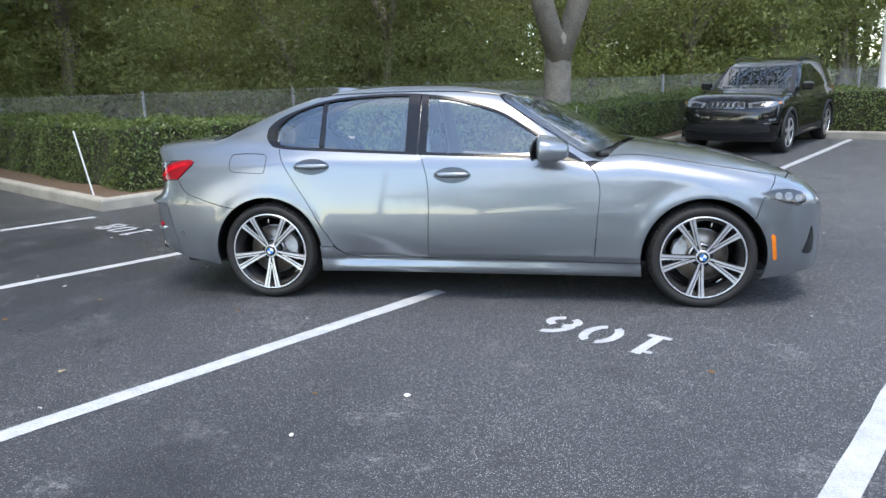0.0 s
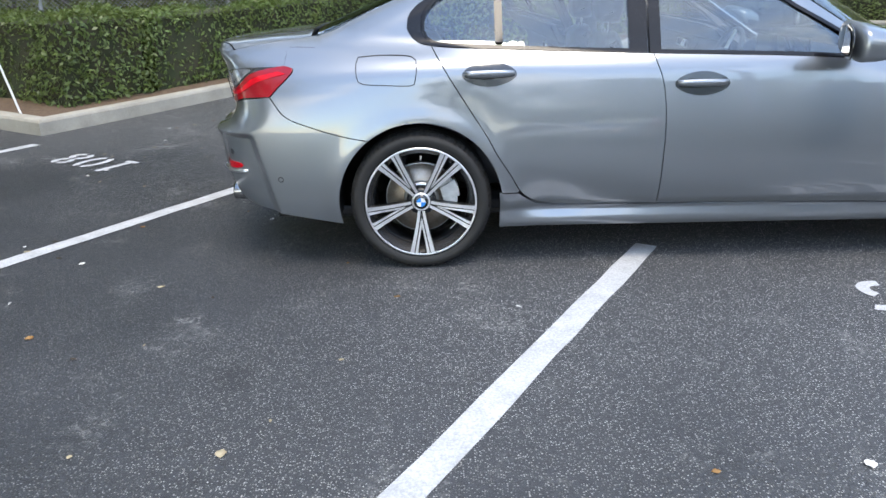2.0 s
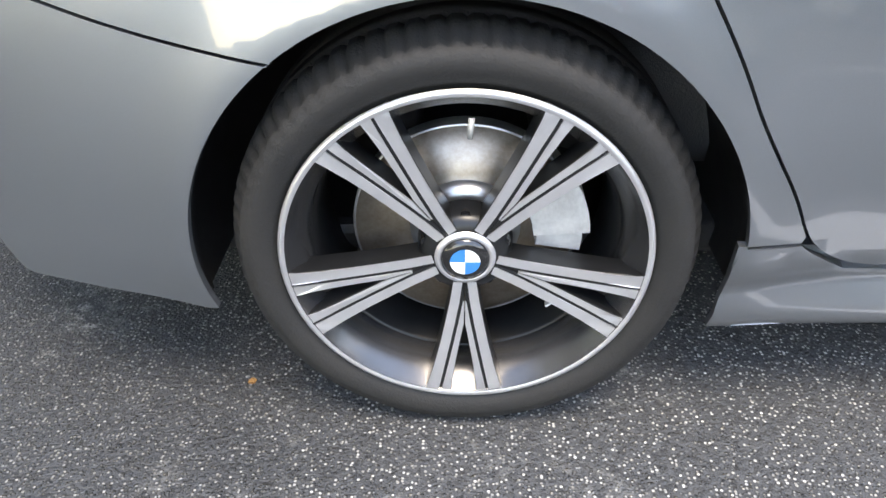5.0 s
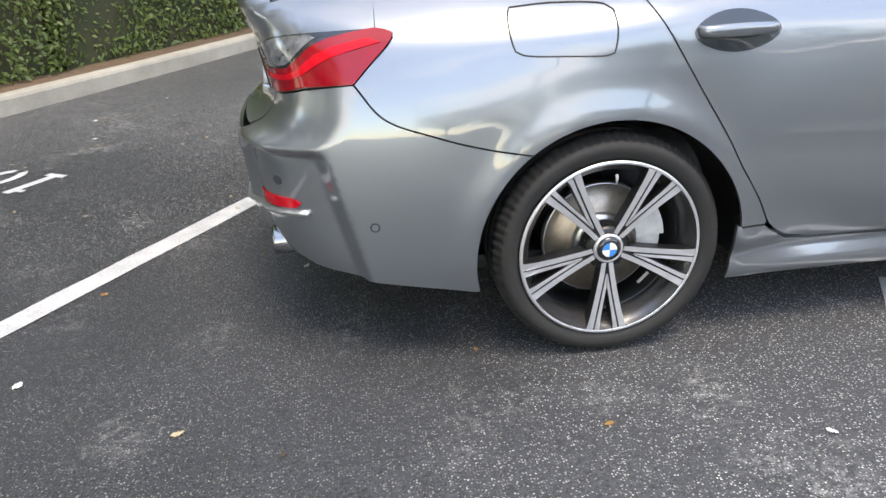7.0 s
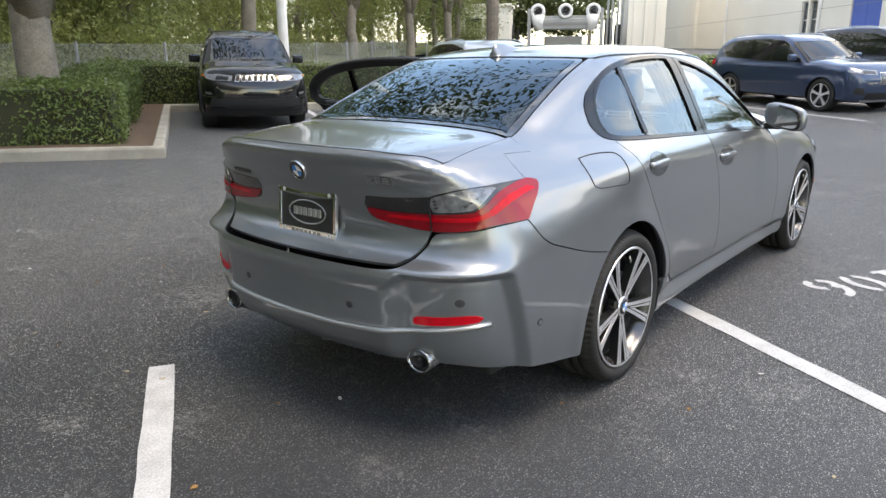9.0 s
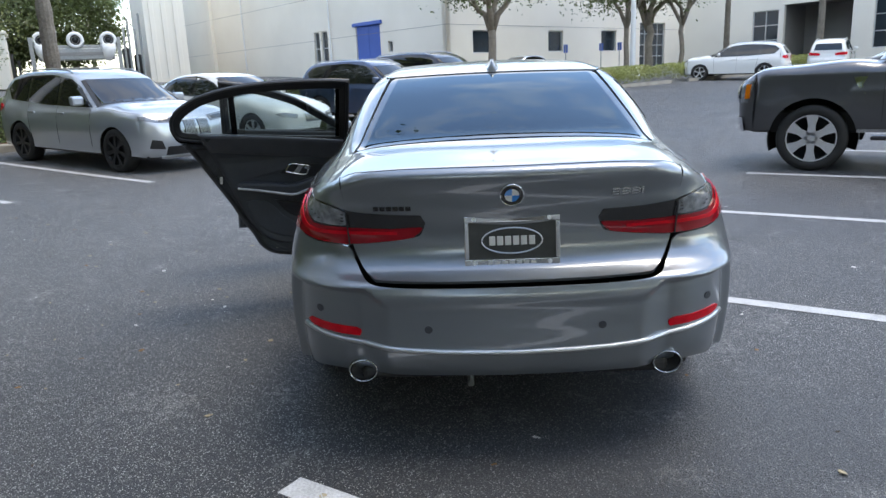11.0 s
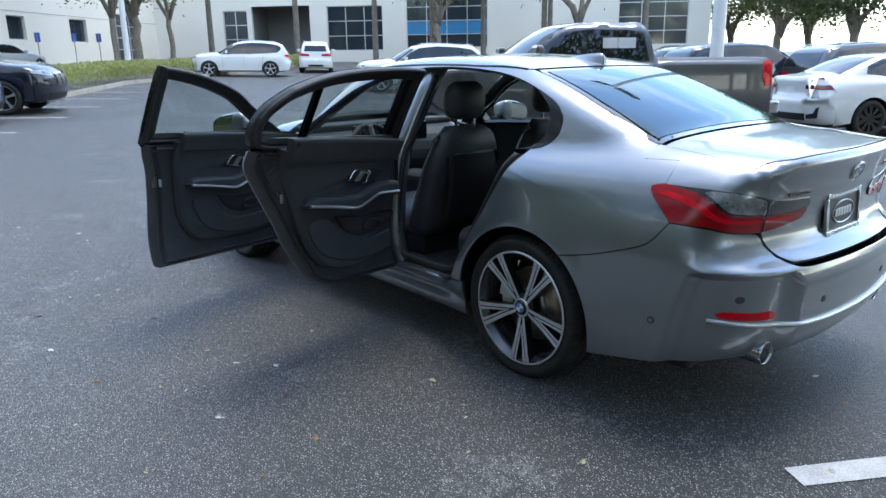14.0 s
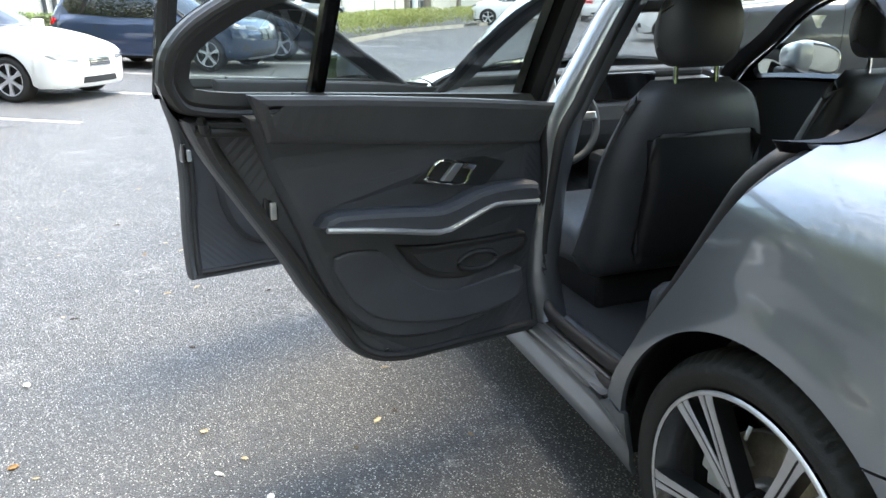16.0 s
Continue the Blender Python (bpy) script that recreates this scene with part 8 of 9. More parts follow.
def building():
    n1, n2, n3 = -BV, -BU, -BV
    P3 = BK + BV * 27
    o1 = [(6.6, 9.4, 1.2, 5.2), (13.0, 13.9, 1.6, 5.2), (14.1, 14.9, 1.6, 5.2), (5.3, 5.8, 3.3, 4.0)]
    wall_run("wall_1", BK, BU, n1, 46, 11.0, o1, M_STUCCO)
    o2 = [(2.2, 4.0, 2.9, 4.3), (9.4, 11.0, 2.95, 4.35), (15.4, 17.3, 2.95, 4.45), (20.4, 24.0, 1.7, 5.1)]
    wall_run("wall_2", BK, BV, n2, 27, 11.0, o2, M_STUCCO)
    o3 = [(5.8, 7.8, 2.2, 5.5), (8.2, 13.0, 1.2, 5.8), (14.4, 18.9, 2.3, 5.7), (20.8, 27.2, 2.4, 8.6), (37.2, 42.4, 2.4, 8.6)]
    wall_run("wall_3", P3, -BU, n3, 44, 11.0, o3, M_STUCCO)
    for o in o2[:3]:
        window(BK, BV, n2, o, 1, 1)
    window(BK, BV, n2, o2[3], 4, 4)
    window(P3, -BU, n3, o3[0], 2, 3)
    window(P3, -BU, n3, o3[2], 3, 3)
    window(P3, -BU, n3, o3[3], 4, 6, (1,))
    window(P3, -BU, n3, o3[4], 3, 6)
    window(BK, BU, n1, o1[3], 1, 1)
    for o in o1[1:3]:
        window(BK, BU, n1, o, 1, 3)
    # blue loading door with ribs
    m = Matrix((BU, BV, Vector((0, 0, 1)))).transposed().to_4x4()
    m.translation = BK + BU * 6.6 + BV * .12
    d = thing("loading_door", "tall blue painted loading door in the white wall", "door", at=m @ Matrix.Translation((0, 0, 1.55)))
    for i in range(2):
        part("door_leaf", boxm((.02 + 1.39 * i, -.03, -.3), (1.39 + 1.39 * i, .03, 3.62), .01), M_BLUEDOOR, d)
    part("door_hood", boxm((-.25, -.25, 3.62), (3.05, .02, 3.85), .02), M_BLUEDOOR, d)
    # drive-through recess
    q = P3 - BU * 8.2
    for nm, a, b in (("back", 0, 4.8),):
        m = Matrix((-BU, BV, Vector((0, 0, 1)))).transposed().to_4x4()
        m.translation = q + BV * .36
        bm = bmesh.new()
        box(bm, (-.5, 4.0, .8), (5.3, 4.3, 6.2))
        box(bm, (-.5, 0, .8), (-.2, 4.0, 6.2))
        box(bm, (5.0, 0, .8), (5.3, 4.0, 6.2))
        box(bm, (-.5, 0, 5.9), (5.3, 4.0, 6.2))
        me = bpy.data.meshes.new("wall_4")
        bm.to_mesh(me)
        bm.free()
        # grey in place of stucco, so the colour carries the recess's shade
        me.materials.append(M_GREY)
        thing("wall_4", "drive-through recess with its shade put into the grey colour", "wall", kind="structure", me=me, at=m)
    part_of = thing("corner_post", "grey-white corner column with a canopy arm", "column", at=Matrix.Translation(P3 - BU * 44.6))
    part("shaft", boxm((-.35, -.35, .6), (.35, .35, 11), .03), M_STUCCO, part_of)
    part("arm", boxm((-1.2, -.5, 7.2), (.4, .4, 7.6), .02), M_STUCCO, part_of)
    # roof slabs and rear closure
    vs = [tuple(p + Vector((0, 0, 10.6))) for p in (BK + BV * .2 + BU * .2, BK + BU * 46, BK + BU * 46 + BV * 60, P3 + BV * 33 - BU * 44, P3 - BU * 44 + BV * .2, P3 + BV * .2)]
    thing("roof_slab", "flat roof of the white building", "roof", kind="structure", me=fix((vs, [tuple(range(6))]), M_STUCCO, "roof_slab"))
    # pilasters, downpipe, control joints
    for s, w in ((32.0, .7), (40.0, 1.4)):
        m = Matrix((BU, BV, Vector((0, 0, 1)))).transposed().to_4x4()
        m.translation = BK + BU * s
        thing("pilaster", "white stucco pilaster on the wall", "pilaster", kind="structure", me=fix(gather([([(x * w, -y, z) for x, y, z in ((0, .3, .8), (1, .3, .8), (1, 0, .8), (0, 0, .8), (0, .3, 11), (1, .3, 11), (1, 0, 11), (0, 0, 11))], [(0, 1, 5, 4), (1, 2, 6, 5), (3, 0, 4, 7), (4, 5, 6, 7)])]), M_STUCCO, "pilaster"), at=m)
    for s in (12.5, 26.0):
        thing("downpipe", "white downpipe on the building wall", "pipe", kind="structure", me=fix(tube([BK + BU * s - BV * .12 + Vector((0, 0, z)) for z in (1.5, 6, 10.8)], .06, 8), M_WHITE, "downpipe"))
    for z in (4.6, 7.6):
        thing("trim", "shallow joint line in the stucco", "trim", kind="structure", me=fix(tube([BK + BU * s - BV * .003 + Vector((0, 0, z)) for s in (0, 12, 24, 36, 46)], .012, 5), M_GREY, "trim"))
        thing("trim", "shallow joint line in the stucco", "trim", kind="structure", me=fix(tube([BK + BV * s - BU * .003 + Vector((0, 0, z)) for s in (0, 9, 18, 27)], .012, 5), M_GREY, "trim"))
    # car wash at the far end of the yard, facing the car park
    ax = Vector((.498, -.867, 0))
    m = Matrix((ax, Vector((.867, .498, 0)), Vector((0, 0, 1)))).transposed().to_4x4()
    m.translation = (49.5, 28.7, gz(49.5, 28.7))
    zd = 5.4 - m.translation.z
    cw = thing("car_wash_gantry", "white and grey car wash gantry with three round dryers", "car wash", at=m)
    for x in (-2.95, 2.95):
        part("gantry_post", boxm((x - .14, .0, 0), (x + .14, .4, zd + .2), .02), M_GALV, cw)
    part("gantry_beam", boxm((-2.6, .1, zd - 1.45), (2.6, .6, zd - .55), .10), M_GALV, cw)
    part("beam_trim", boxm((-1.9, .06, zd - 1.12), (1.9, .1, zd - .88), .01), M_GREY, cw)
    part("gantry_top", boxm((-2.8, .2, zd - .55), (2.8, .5, zd - .35), .03), M_GALV, cw)
    part("splash_panel", boxm((-1.75, 2.4, 0), (1.5, 2.5, zd - 1.9), .02), M_GALV, cw, "pale splash panel behind the gantry")
    for x in (-2.25, 0.0, 2.25):
        dm = Matrix.Translation((x, .0, zd))
        dr = part("dryer", simple(lathe([(.0, .3), (.24, .28), (.30, .05), (.40, -.06), (.54, -.06), (.60, .05), (.60, .5), (.3, .7)], 28), M_WHITE), None, cw, "round white dryer housing", m=dm)
        part("dryer_hub", simple(lathe([(0, -.04), (.12, -.02), (.22, .10)], 20), M_BLACKPL), None, dr)
        part("dryer_ring", simple(lathe([(.27, -.03), (.31, -.07), (.35, -.03)], 24), M_BLACKPL), None, dr)
        if x:
            part("dryer_cheek", fix(tube([(x, .3, zd - .3), (x * .98, .3, zd - .9), (x * .9, .3, zd - 1.5)], [.58, .50, .30], 14), M_WHITE, "dryer_cheek", True), None, cw, "rounded white cheek under the dryer")
    for x, top in ((-4.3, -.9), (-3.9, -1.6), (3.4, .9), (3.75, 1.6), (4.2, .8), (4.6, 2.0)):
        part("spray_pipe", fix(tube([(x, .6, .2), (x, .6, zd * .6), (x + .05, .7, zd + top)], .09, 8), M_GALV if top > 0 else M_BLACKPL, "spray_pipe"), None, cw)
    for k, x in enumerate((3.6, 4.4)):
        part("brush", fix(lathe([(.0, .4), (.34, .45), (.36, 1.2), (.33, zd - .6 - k * .5), (.0, zd - .5 - k * .5)], 14, "z"), M_BLACKPL, "brush", True), None, cw, "dark upright washing brush", m=Matrix.Translation((x, 1.6, 0)))
    part("side_wall", boxm((5.0, .2, 0), (8.0, 9.0, 12.0), .03), M_STUCCO, cw, "pale side wall of the wash bay")
    for x in (5.4, 6.3, 7.2):
        part("pilaster", boxm((x, .08, 0), (x + .35, .2, 12.0), .02), M_STUCCO, cw)
    hut = thing("wash_hut", "small white flat-roofed hut beside the car wash", "hut", at=m @ Matrix.Translation((-6.7, 1.0, 0)))
    part("hut_wall", boxm((-2.2, -1.4, 0), (2.2, 2, zd + .4), .03), M_STUCCO, hut)
    part("hut_window", boxm((-1.5, -1.46, zd - 1.3), (-.2, -1.38, zd - .5)), M_WINDOW, hut)
    part("hut_roof", boxm((-2.35, -1.55, zd + .4), (2.35, 2.1, zd + .62), .03), M_STUCCO, hut)


building()


def light_pole(x, y, h=8.0, r=.10, label="white painted car park light pole"):
    p = thing("light_pole", label, "light pole", "light poles", at=Matrix.Translation((x, y, gz(x, y))))
    part("base", fix(lathe([(0, .55), (r * 2.2, .55), (r * 2.6, .45), (r * 3.0, .0)], 20, "z"), M_WHITE, "base", True), None, p)
    part("shaft", fix(lathe([(r * 1.15, .5), (r, 3), (r * .75, h), (0, h)], 16, "z"), M_WHITE, "shaft", True), None, p)
    for s in (-1, 1):
        part("lamp_head", boxm((s * .55 - .4, -.18, h - .08), (s * .55 + .4, .18, h + .08), .04), M_WHITE, p)


light_pole(8.0, 13.1, 9, .12)
light_pole(4.6, -11.6, 9, .13)
light_pole(36.0, -9.4, 9, .14)
light_pole(1.5, -30, 10, .12)
light_pole(-8.0, -34, 10, .12)
light_pole(30, 38, 10, .13)
for x, y in ((41.5, -6.5), (44.5, -10.5), (47.2, -9.8)):
    g = gz(x, y)
    sg = thing("bay_sign", "small blue and white sign on a thin post", "sign", at=Matrix.Translation((x, y, g)) @ Matrix.Rotation(radians(133), 4, "Z"))
    part("post", fix(tube([(0, 0, 0), (0, 0, 1.9)], .03, 8), M_GALV, "post"), None, sg)
    part("panel", boxm((-.02, -.16, 1.45), (.0, .16, 1.95), .005), M_BLUEDOOR, sg)

# ---- planting ----
def leaf_quads(C, size, rng, flat=0.0, N=None):
    """Small folded leaves at the points C; verts and faces."""
    n = len(C)
    if N is None:
        d = rng.normal(size=(n, 3))
    else:
        d = N + rng.normal(size=(n, 3)) * .55
    d /= np.linalg.norm(d, axis=1)[:, None]
    a = np.cross(d, rng.normal(size=(n, 3)))
    a /= np.maximum(1e-6, np.linalg.norm(a, axis=1))[:, None]
    b = np.cross(d, a)
    s = size * rng.uniform(.6, 1.3, n)[:, None]
    V = np.empty((n, 4, 3))
    V[:, 0] = C - a * s
    V[:, 1] = C - b * s * .45 + d * s * .12
    V[:, 2] = C + a * s
    V[:, 3] = C + b * s * .45 + d * s * .12
    F = np.arange(n * 4).reshape(n, 4)
    return V.reshape(-1, 3), F


def cloud_mesh(name, V, F, mat):
    me = bpy.data.meshes.new(name)
    me.vertices.add(len(V))
    me.vertices.foreach_set("co", V.astype(np.float32).ravel())
    me.loops.add(F.size)
    me.loops.foreach_set("vertex_index", F.astype(np.int32).ravel())
    me.polygons.add(len(F))
    me.polygons.foreach_set("loop_start", np.arange(0, F.size, 4, dtype=np.int32))
    me.polygons.foreach_set("loop_total", np.full(len(F), 4, dtype=np.int32))
    me.materials.append(mat)
    me.update(calc_edges=True)
    return me


def hedge(a0, b0, a1, b1, h=1.05, dens=1000, seed=1, z0=.1, size=.031):
    """A clipped hedge along a box in lot coordinates: solid core in a shade colour and a skin of small leaves."""
    rng = np.random.default_rng(seed)
    L, W = a1 - a0, b1 - b0
    faces = [("t", L * W), ("f", L * h), ("k", L * h), ("l", W * h), ("r", W * h)]
    C, N = [], []
    for k, ar in faces:
        n = int(ar * dens)
        u, v = rng.uniform(0, 1, n), rng.uniform(0, 1, n)
        if k == "t":
            p, q = np.stack([a0 + u * L, b0 + v * W, np.full(n, h)], 1), (0, 0, 1)
        elif k == "f":
            p, q = np.stack([a0 + u * L, np.full(n, b0), v * h], 1), (0, -1, .3)
        elif k == "k":
            p, q = np.stack([a0 + u * L, np.full(n, b1), v * h], 1), (0, 1, .3)
        elif k == "l":
            p, q = np.stack([np.full(n, a0), b0 + u * W, v * h], 1), (-1, 0, .3)
        else:
            p, q = np.stack([np.full(n, a1), b0 + u * W, v * h], 1), (1, 0, .3)
        q = np.array(q, float)
        bulge = np.sin(p[:, 0] * 2.1 + p[:, 1] * 1.7 + seed) * .045 + np.sin(p[:, 0] * 5.3 - p[:, 2] * 4.1 + p[:, 1] * 4.7) * .035 + rng.normal(size=n) * .03 - np.abs(rng.normal(size=n)) * .03
        p = p + q * bulge[:, None]
        C.append(p)
        N.append(np.tile(q, (n, 1)))
    C, N = np.vstack(C), np.vstack(N)
    e1, e2 = np.array(E1), np.array(E2)
    X = C[:, :1] * e2 + C[:, 1:2] * e1
    gr = np.array([gz(x, y) for x, y in X[:, :2]])
    X[:, 2] = gr + z0 + C[:, 2]
    NN = N[:, :1] * e2 + N[:, 1:2] * e1
    NN[:, 2] = N[:, 2]
    V, F = leaf_quads(X, size, rng, N=NN)
    hd = thing("hedge", "clipped green hedge of small glossy leaves", "hedge", "hedges")
    part("foliage", cloud_mesh("foliage", V, F, M_LEAF), None, hd)
    # solid dark box whose colour paints the shade between the leaves
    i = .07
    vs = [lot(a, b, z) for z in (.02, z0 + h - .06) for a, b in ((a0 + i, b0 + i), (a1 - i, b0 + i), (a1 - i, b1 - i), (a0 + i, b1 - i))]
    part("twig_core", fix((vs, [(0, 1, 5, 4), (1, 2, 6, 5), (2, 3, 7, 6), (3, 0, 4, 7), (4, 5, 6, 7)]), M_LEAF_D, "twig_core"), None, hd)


hedge(-12.5, .22, -6.35, 1.35, .90, seed=1)
hedge(-7.45, 1.36, -6.35, 6.65, .88, seed=2)
hedge(-7.45, 6.66, -3.35, 7.75, .78, seed=3)
hedge(-4.45, 7.76, -3.35, 12.9, .80, seed=4)
hedge(-4.45, 12.95, 6.5, 14.05, .84, 800, seed=5)
hedge(6.5, 12.95, 26.0, 14.05, .9, 250, seed=6, size=.05)


def limb_tubes(rng, base, h, r, forks, lean=.12, reach=1.0):
    """A tapered trunk that forks into limbs; returns tubes and the limb ends."""
    t = []
    p = [Vector(base)]
    for i in range(1, 6):
        p.append(Vector((base[0] + rng.normal() * lean * .4, base[1] + rng.normal() * lean * .4, base[2] + h * i / 5)))
    crotch = p[-1] + Vector((0, 0, r * .55))
    t.append(tube(p + [crotch], [r * (1.22 if i == 0 else 1.02 - .03 * i) for i in range(6)] + [r * .45], 12))
    ends = []
    for k in range(forks):
        a = 2 * math.pi * (k + rng.uniform(-.25, .25)) / forks
        q = [p[-1] - Vector((0, 0, r * 1.5))]
        ln = h * rng.uniform(.8, 1.4) * reach
        for i in range(1, 6):
            u = i / 5
            q.append(p[-1] + Vector((math.cos(a) * ln * .55 * u, math.sin(a) * ln * .55 * u, ln * (u**.85) * .8)) + Vector(rng.normal(size=3) * .08 * ln * u))
        t.append(tube(q, [r * f for f in (.80, .72, .56, .43, .30, .15)], 10))
        ends.append(q)
        for j in range(2):
            o = q[2 + j]
            b = a + rng.uniform(-1.3, 1.3)
            w = [o + Vector((math.cos(b) * ln * .4 * u, math.sin(b) * ln * .4 * u, ln * .35 * u)) for u in (0, .35, .7, 1)]
            t.append(tube(w, [r * .30, r * .24, r * .16, r * .07], 6))
            ends.append(w)
    return t, ends


def tree_meshes(seed, h, trunk, r, crown, n_clumps, leaf, per, mat, forks=4, low=.25, reach=1.0):
    """Wood and foliage of one tree; crown: its half width and half height."""
    rng = np.random.default_rng(seed)
    t, ends = limb_tubes(rng, (0, 0, 0), trunk, r, forks, reach=reach)
    wood = fix(gather(t), M_BARK, "wood", True)
    C = []
    cw, ch = crown
    cz = h - ch
    for i in range(n_clumps):
        if i < len(ends) * 2:
            e = ends[i // 2][-1 - (i % 2)]
            c = np.array(e)
        else:
            d = rng.normal(size=3)
            d /= np.linalg.norm(d)
            rad = rng.uniform(low, 1) ** .6
            c = np.array((d[0] * cw * rad, d[1] * cw * rad, cz + d[2] * ch * rad))
        s = rng.uniform(.35, .8) * cw * .33
        k = int(per * rng.uniform(.6, 1.4))
        C.append(c + rng.normal(size=(k, 3)) * s * np.array((1, 1, .6)))
    V, F = leaf_quads(np.vstack(C), leaf, rng)
    return wood, cloud_mesh("crown", V, F, mat)


def tree(name, label, meshes, m, group=""):
    t = thing(name, label, "tree", group, at=m)
    part("trunk", meshes[0], None, t)
    part("crown", meshes[1], None, t)
    return t


WOOD_EDGE = (Vector((-4.1, -2.1, 0)), Vector((.813, .58, 0)))      # right of this line the building yard is open


def woods():
    protos = [tree_meshes(11, 7.5, 2.2, .13, (2.6, 3.4), 90, .062, 120, M_LEAF_T),
              tree_meshes(12, 9.5, 3.0, .15, (2.8, 4.2), 95, .064, 120, M_LEAF_T),
              tree_meshes(13, 6.5, 1.5, .10, (2.4, 3.1), 85, .060, 120, M_LEAF_Y),
              tree_meshes(14, 3.2, .6, .06, (1.7, 1.6), 60, .055, 110, M_LEAF_T),
              tree_meshes(15, 2.4, .4, .05, (1.5, 1.2), 52, .052, 110, M_LEAF_Y)]
    kinds = ("small spreading woodland tree with dense leaves", "tall woodland tree with a ragged crown", "yellow-green woodland tree behind the fence", "leafy undergrowth shrub beyond the fence", "yellow-green undergrowth shrub beyond the fence")
    first = [None] * 5
    rng = np.random.default_rng(5)
    O, D, N = Vector((-8.15, 8.63, 0)), Vector((.906, .423, 0)), Vector((-.423, .906, 0))

    def plant(k, x, y, s):
        m = Matrix.Translation((x, y, gz(x, y) + .05)) @ Matrix.Rotation(rng.uniform(0, 6.28), 4, "Z") @ Matrix.Scale(s, 4)
        if first[k] is None:
            first[k] = tree("woodland_tree" if k < 3 else "shrub", kinds[k], protos[k], m, "woodland")
        else:
            t = copy_thing(first[k], m)
            t.matrix_basis = m
    for off, step, ks, smin_, smax_ in ((1.6, 2.3, (3, 4, 3), .8, 1.1), (4.0, 2.8, (0, 2, 3, 1), .8, 1.1), (7.5, 3.0, (0, 1, 2, 1), .9, 1.25), (12.0, 3.6, (1, 0, 2, 1), 1.3, 1.7), (19.0, 4.5, (1, 0, 2), 1.5, 1.9), (29.0, 6.0, (1, 0), 1.3, 1.7), (9.0, 3.4, (3, 4, 3), 1.6, 2.1), (15.0, 4.0, (3, 3, 4), 2.0, 2.6), (24.0, 5.0, (3, 4), 2.6, 3.4)):
        s = -22.0
        while s < 46:
            s += step * rng.uniform(.75, 1.25)
            p = O + D * s + N * (off + rng.uniform(-.8, .8))
            a = p.x * E2.x + p.y * E2.y
            b = p.x * E1.x + p.y * E1.y
            if b > 12 and a > -4.6 and b < 22:
                p = p + N * 9
            if s > 15 and (off < 25 or rng.uniform() < .4):
                continue
            plant(int(rng.choice(ks)), p.x, p.y, rng.uniform(smin_, smax_))
    # trees on the far sides of the car park
    for i in range(14):
        t, d = radians(178 + i * 3.6), rng.uniform(30, 44)
        plant(int(rng.choice((0, 1, 3))), d * math.cos(t), d * math.sin(t), rng.uniform(1.0, 1.6))
    # the wooded edge behind the last row of stalls
    for i in range(46):
        a, b = rng.uniform(-8, -3.6) if i < 20 else rng.uniform(-2.5, 18), rng.uniform(15.5, 34)
        q = E2 * a + E1 * b
        if WOOD_EDGE[1].cross(q - WOOD_EDGE[0]).z < 1.5:
            continue
        if a > -3:
            b += 15
            q = E2 * a + E1 * b
            plant(int(rng.choice((4, 2))), q.x, q.y, rng.uniform(.9, 1.3))
            continue
        plant(int(rng.choice((3, 4, 0, 2) if b < 20 else (3, 0, 1, 2))), q.x, q.y, rng.uniform(.9, 1.3) * (1.5 if b > 24 else 1.0))
    for x, y, k, q in ((1.0, 24.5, 0, 1.2), (3.0, 27.0, 1, 1.2), (5.2, 26.0, 0, 1.3), (1.5, 30.0, 1, 1.4), (6.5, 30.5, 1, 1.3), (3.5, 23.0, 3, 1.5), (6.0, 23.5, 4, 1.3), (9.5, 36.0, 2, 1.3), (13.0, 40.0, 2, 1.4), (10.5, 27.0, 4, 1.3), (13.5, 28.0, 4, 1.4)):
        plant(k, x, y, q)
    # a loose belt of trees beyond the yard
    for i in range(13):
        az, d = radians(38 + i * 1.7 + rng.uniform(-.5, .5)), rng.uniform(46, 62)
        plant(int(rng.choice((1, 2, 0))), -4 + d * math.cos(az), -2 + d * math.sin(az), rng.uniform(1.2, 1.8))
    # scattered trees beyond the opposite row, left of the building
    for x, y, k, s in ((26, 30, 1, 1.2), (33, 36, 0, 1.3), (40, 44, 1, 1.4), (48, 50, 0, 1.5), (22, 38, 1, 1.4), (60, 56, 1, 1.6), (70, 50, 1, 1.6), (52, 62, 1, 1.7), (80, 60, 0, 1.8), (30, 50, 1, 1.6), (90, 48, 1, 1.8), (16, 27, 2, 1.1), (38, 30, 3, 1.3), (46, 36, 3, 1.4)):
        plant(k, x, y, s)


woods()


def oak(x, y, h, r, trunk, seed, crown=(4.2, 2.6), leaf=.11, n=110, per=42, label="live oak with a thick grey forked trunk", forks=4, reach=1.0):
    tree("oak_tree", label, tree_meshes(seed, h, trunk, r, crown, n, leaf, per, M_LEAF_O, forks, .35, reach), Matrix.Translation((x, y, gz(x, y) + .08)), "oaks")


oak(.42, 9.4, 12.2, .29, 2.15, 31, (6.4, 3.5), leaf=.12, n=280, per=75, forks=3, reach=2.0)
oak(-11.5, 6.5, 12.0, .28, 2.8, 61, (5.8, 4.2), leaf=.13, n=220, per=80)
oak(-13.0, -1.0, 12.5, .30, 3.0, 62, (6.0, 4.4), leaf=.13, n=220, per=80)
oak(-14.0, -9.0, 11.5, .30, 3.0, 63, (5.6, 4.0), leaf=.13, n=200, per=80)
oak(9.8, 17.0, 9.5, .24, 3.4, 32, (4.2, 2.4), n=120, per=60)
oak(19.5, 22.5, 9.0, .24, 3.0, 33)
oak(24.5, 23.5, 9.0, .24, 3.0, 34)
oak(29.0, 24.5, 9.0, .24, 3.0, 38)
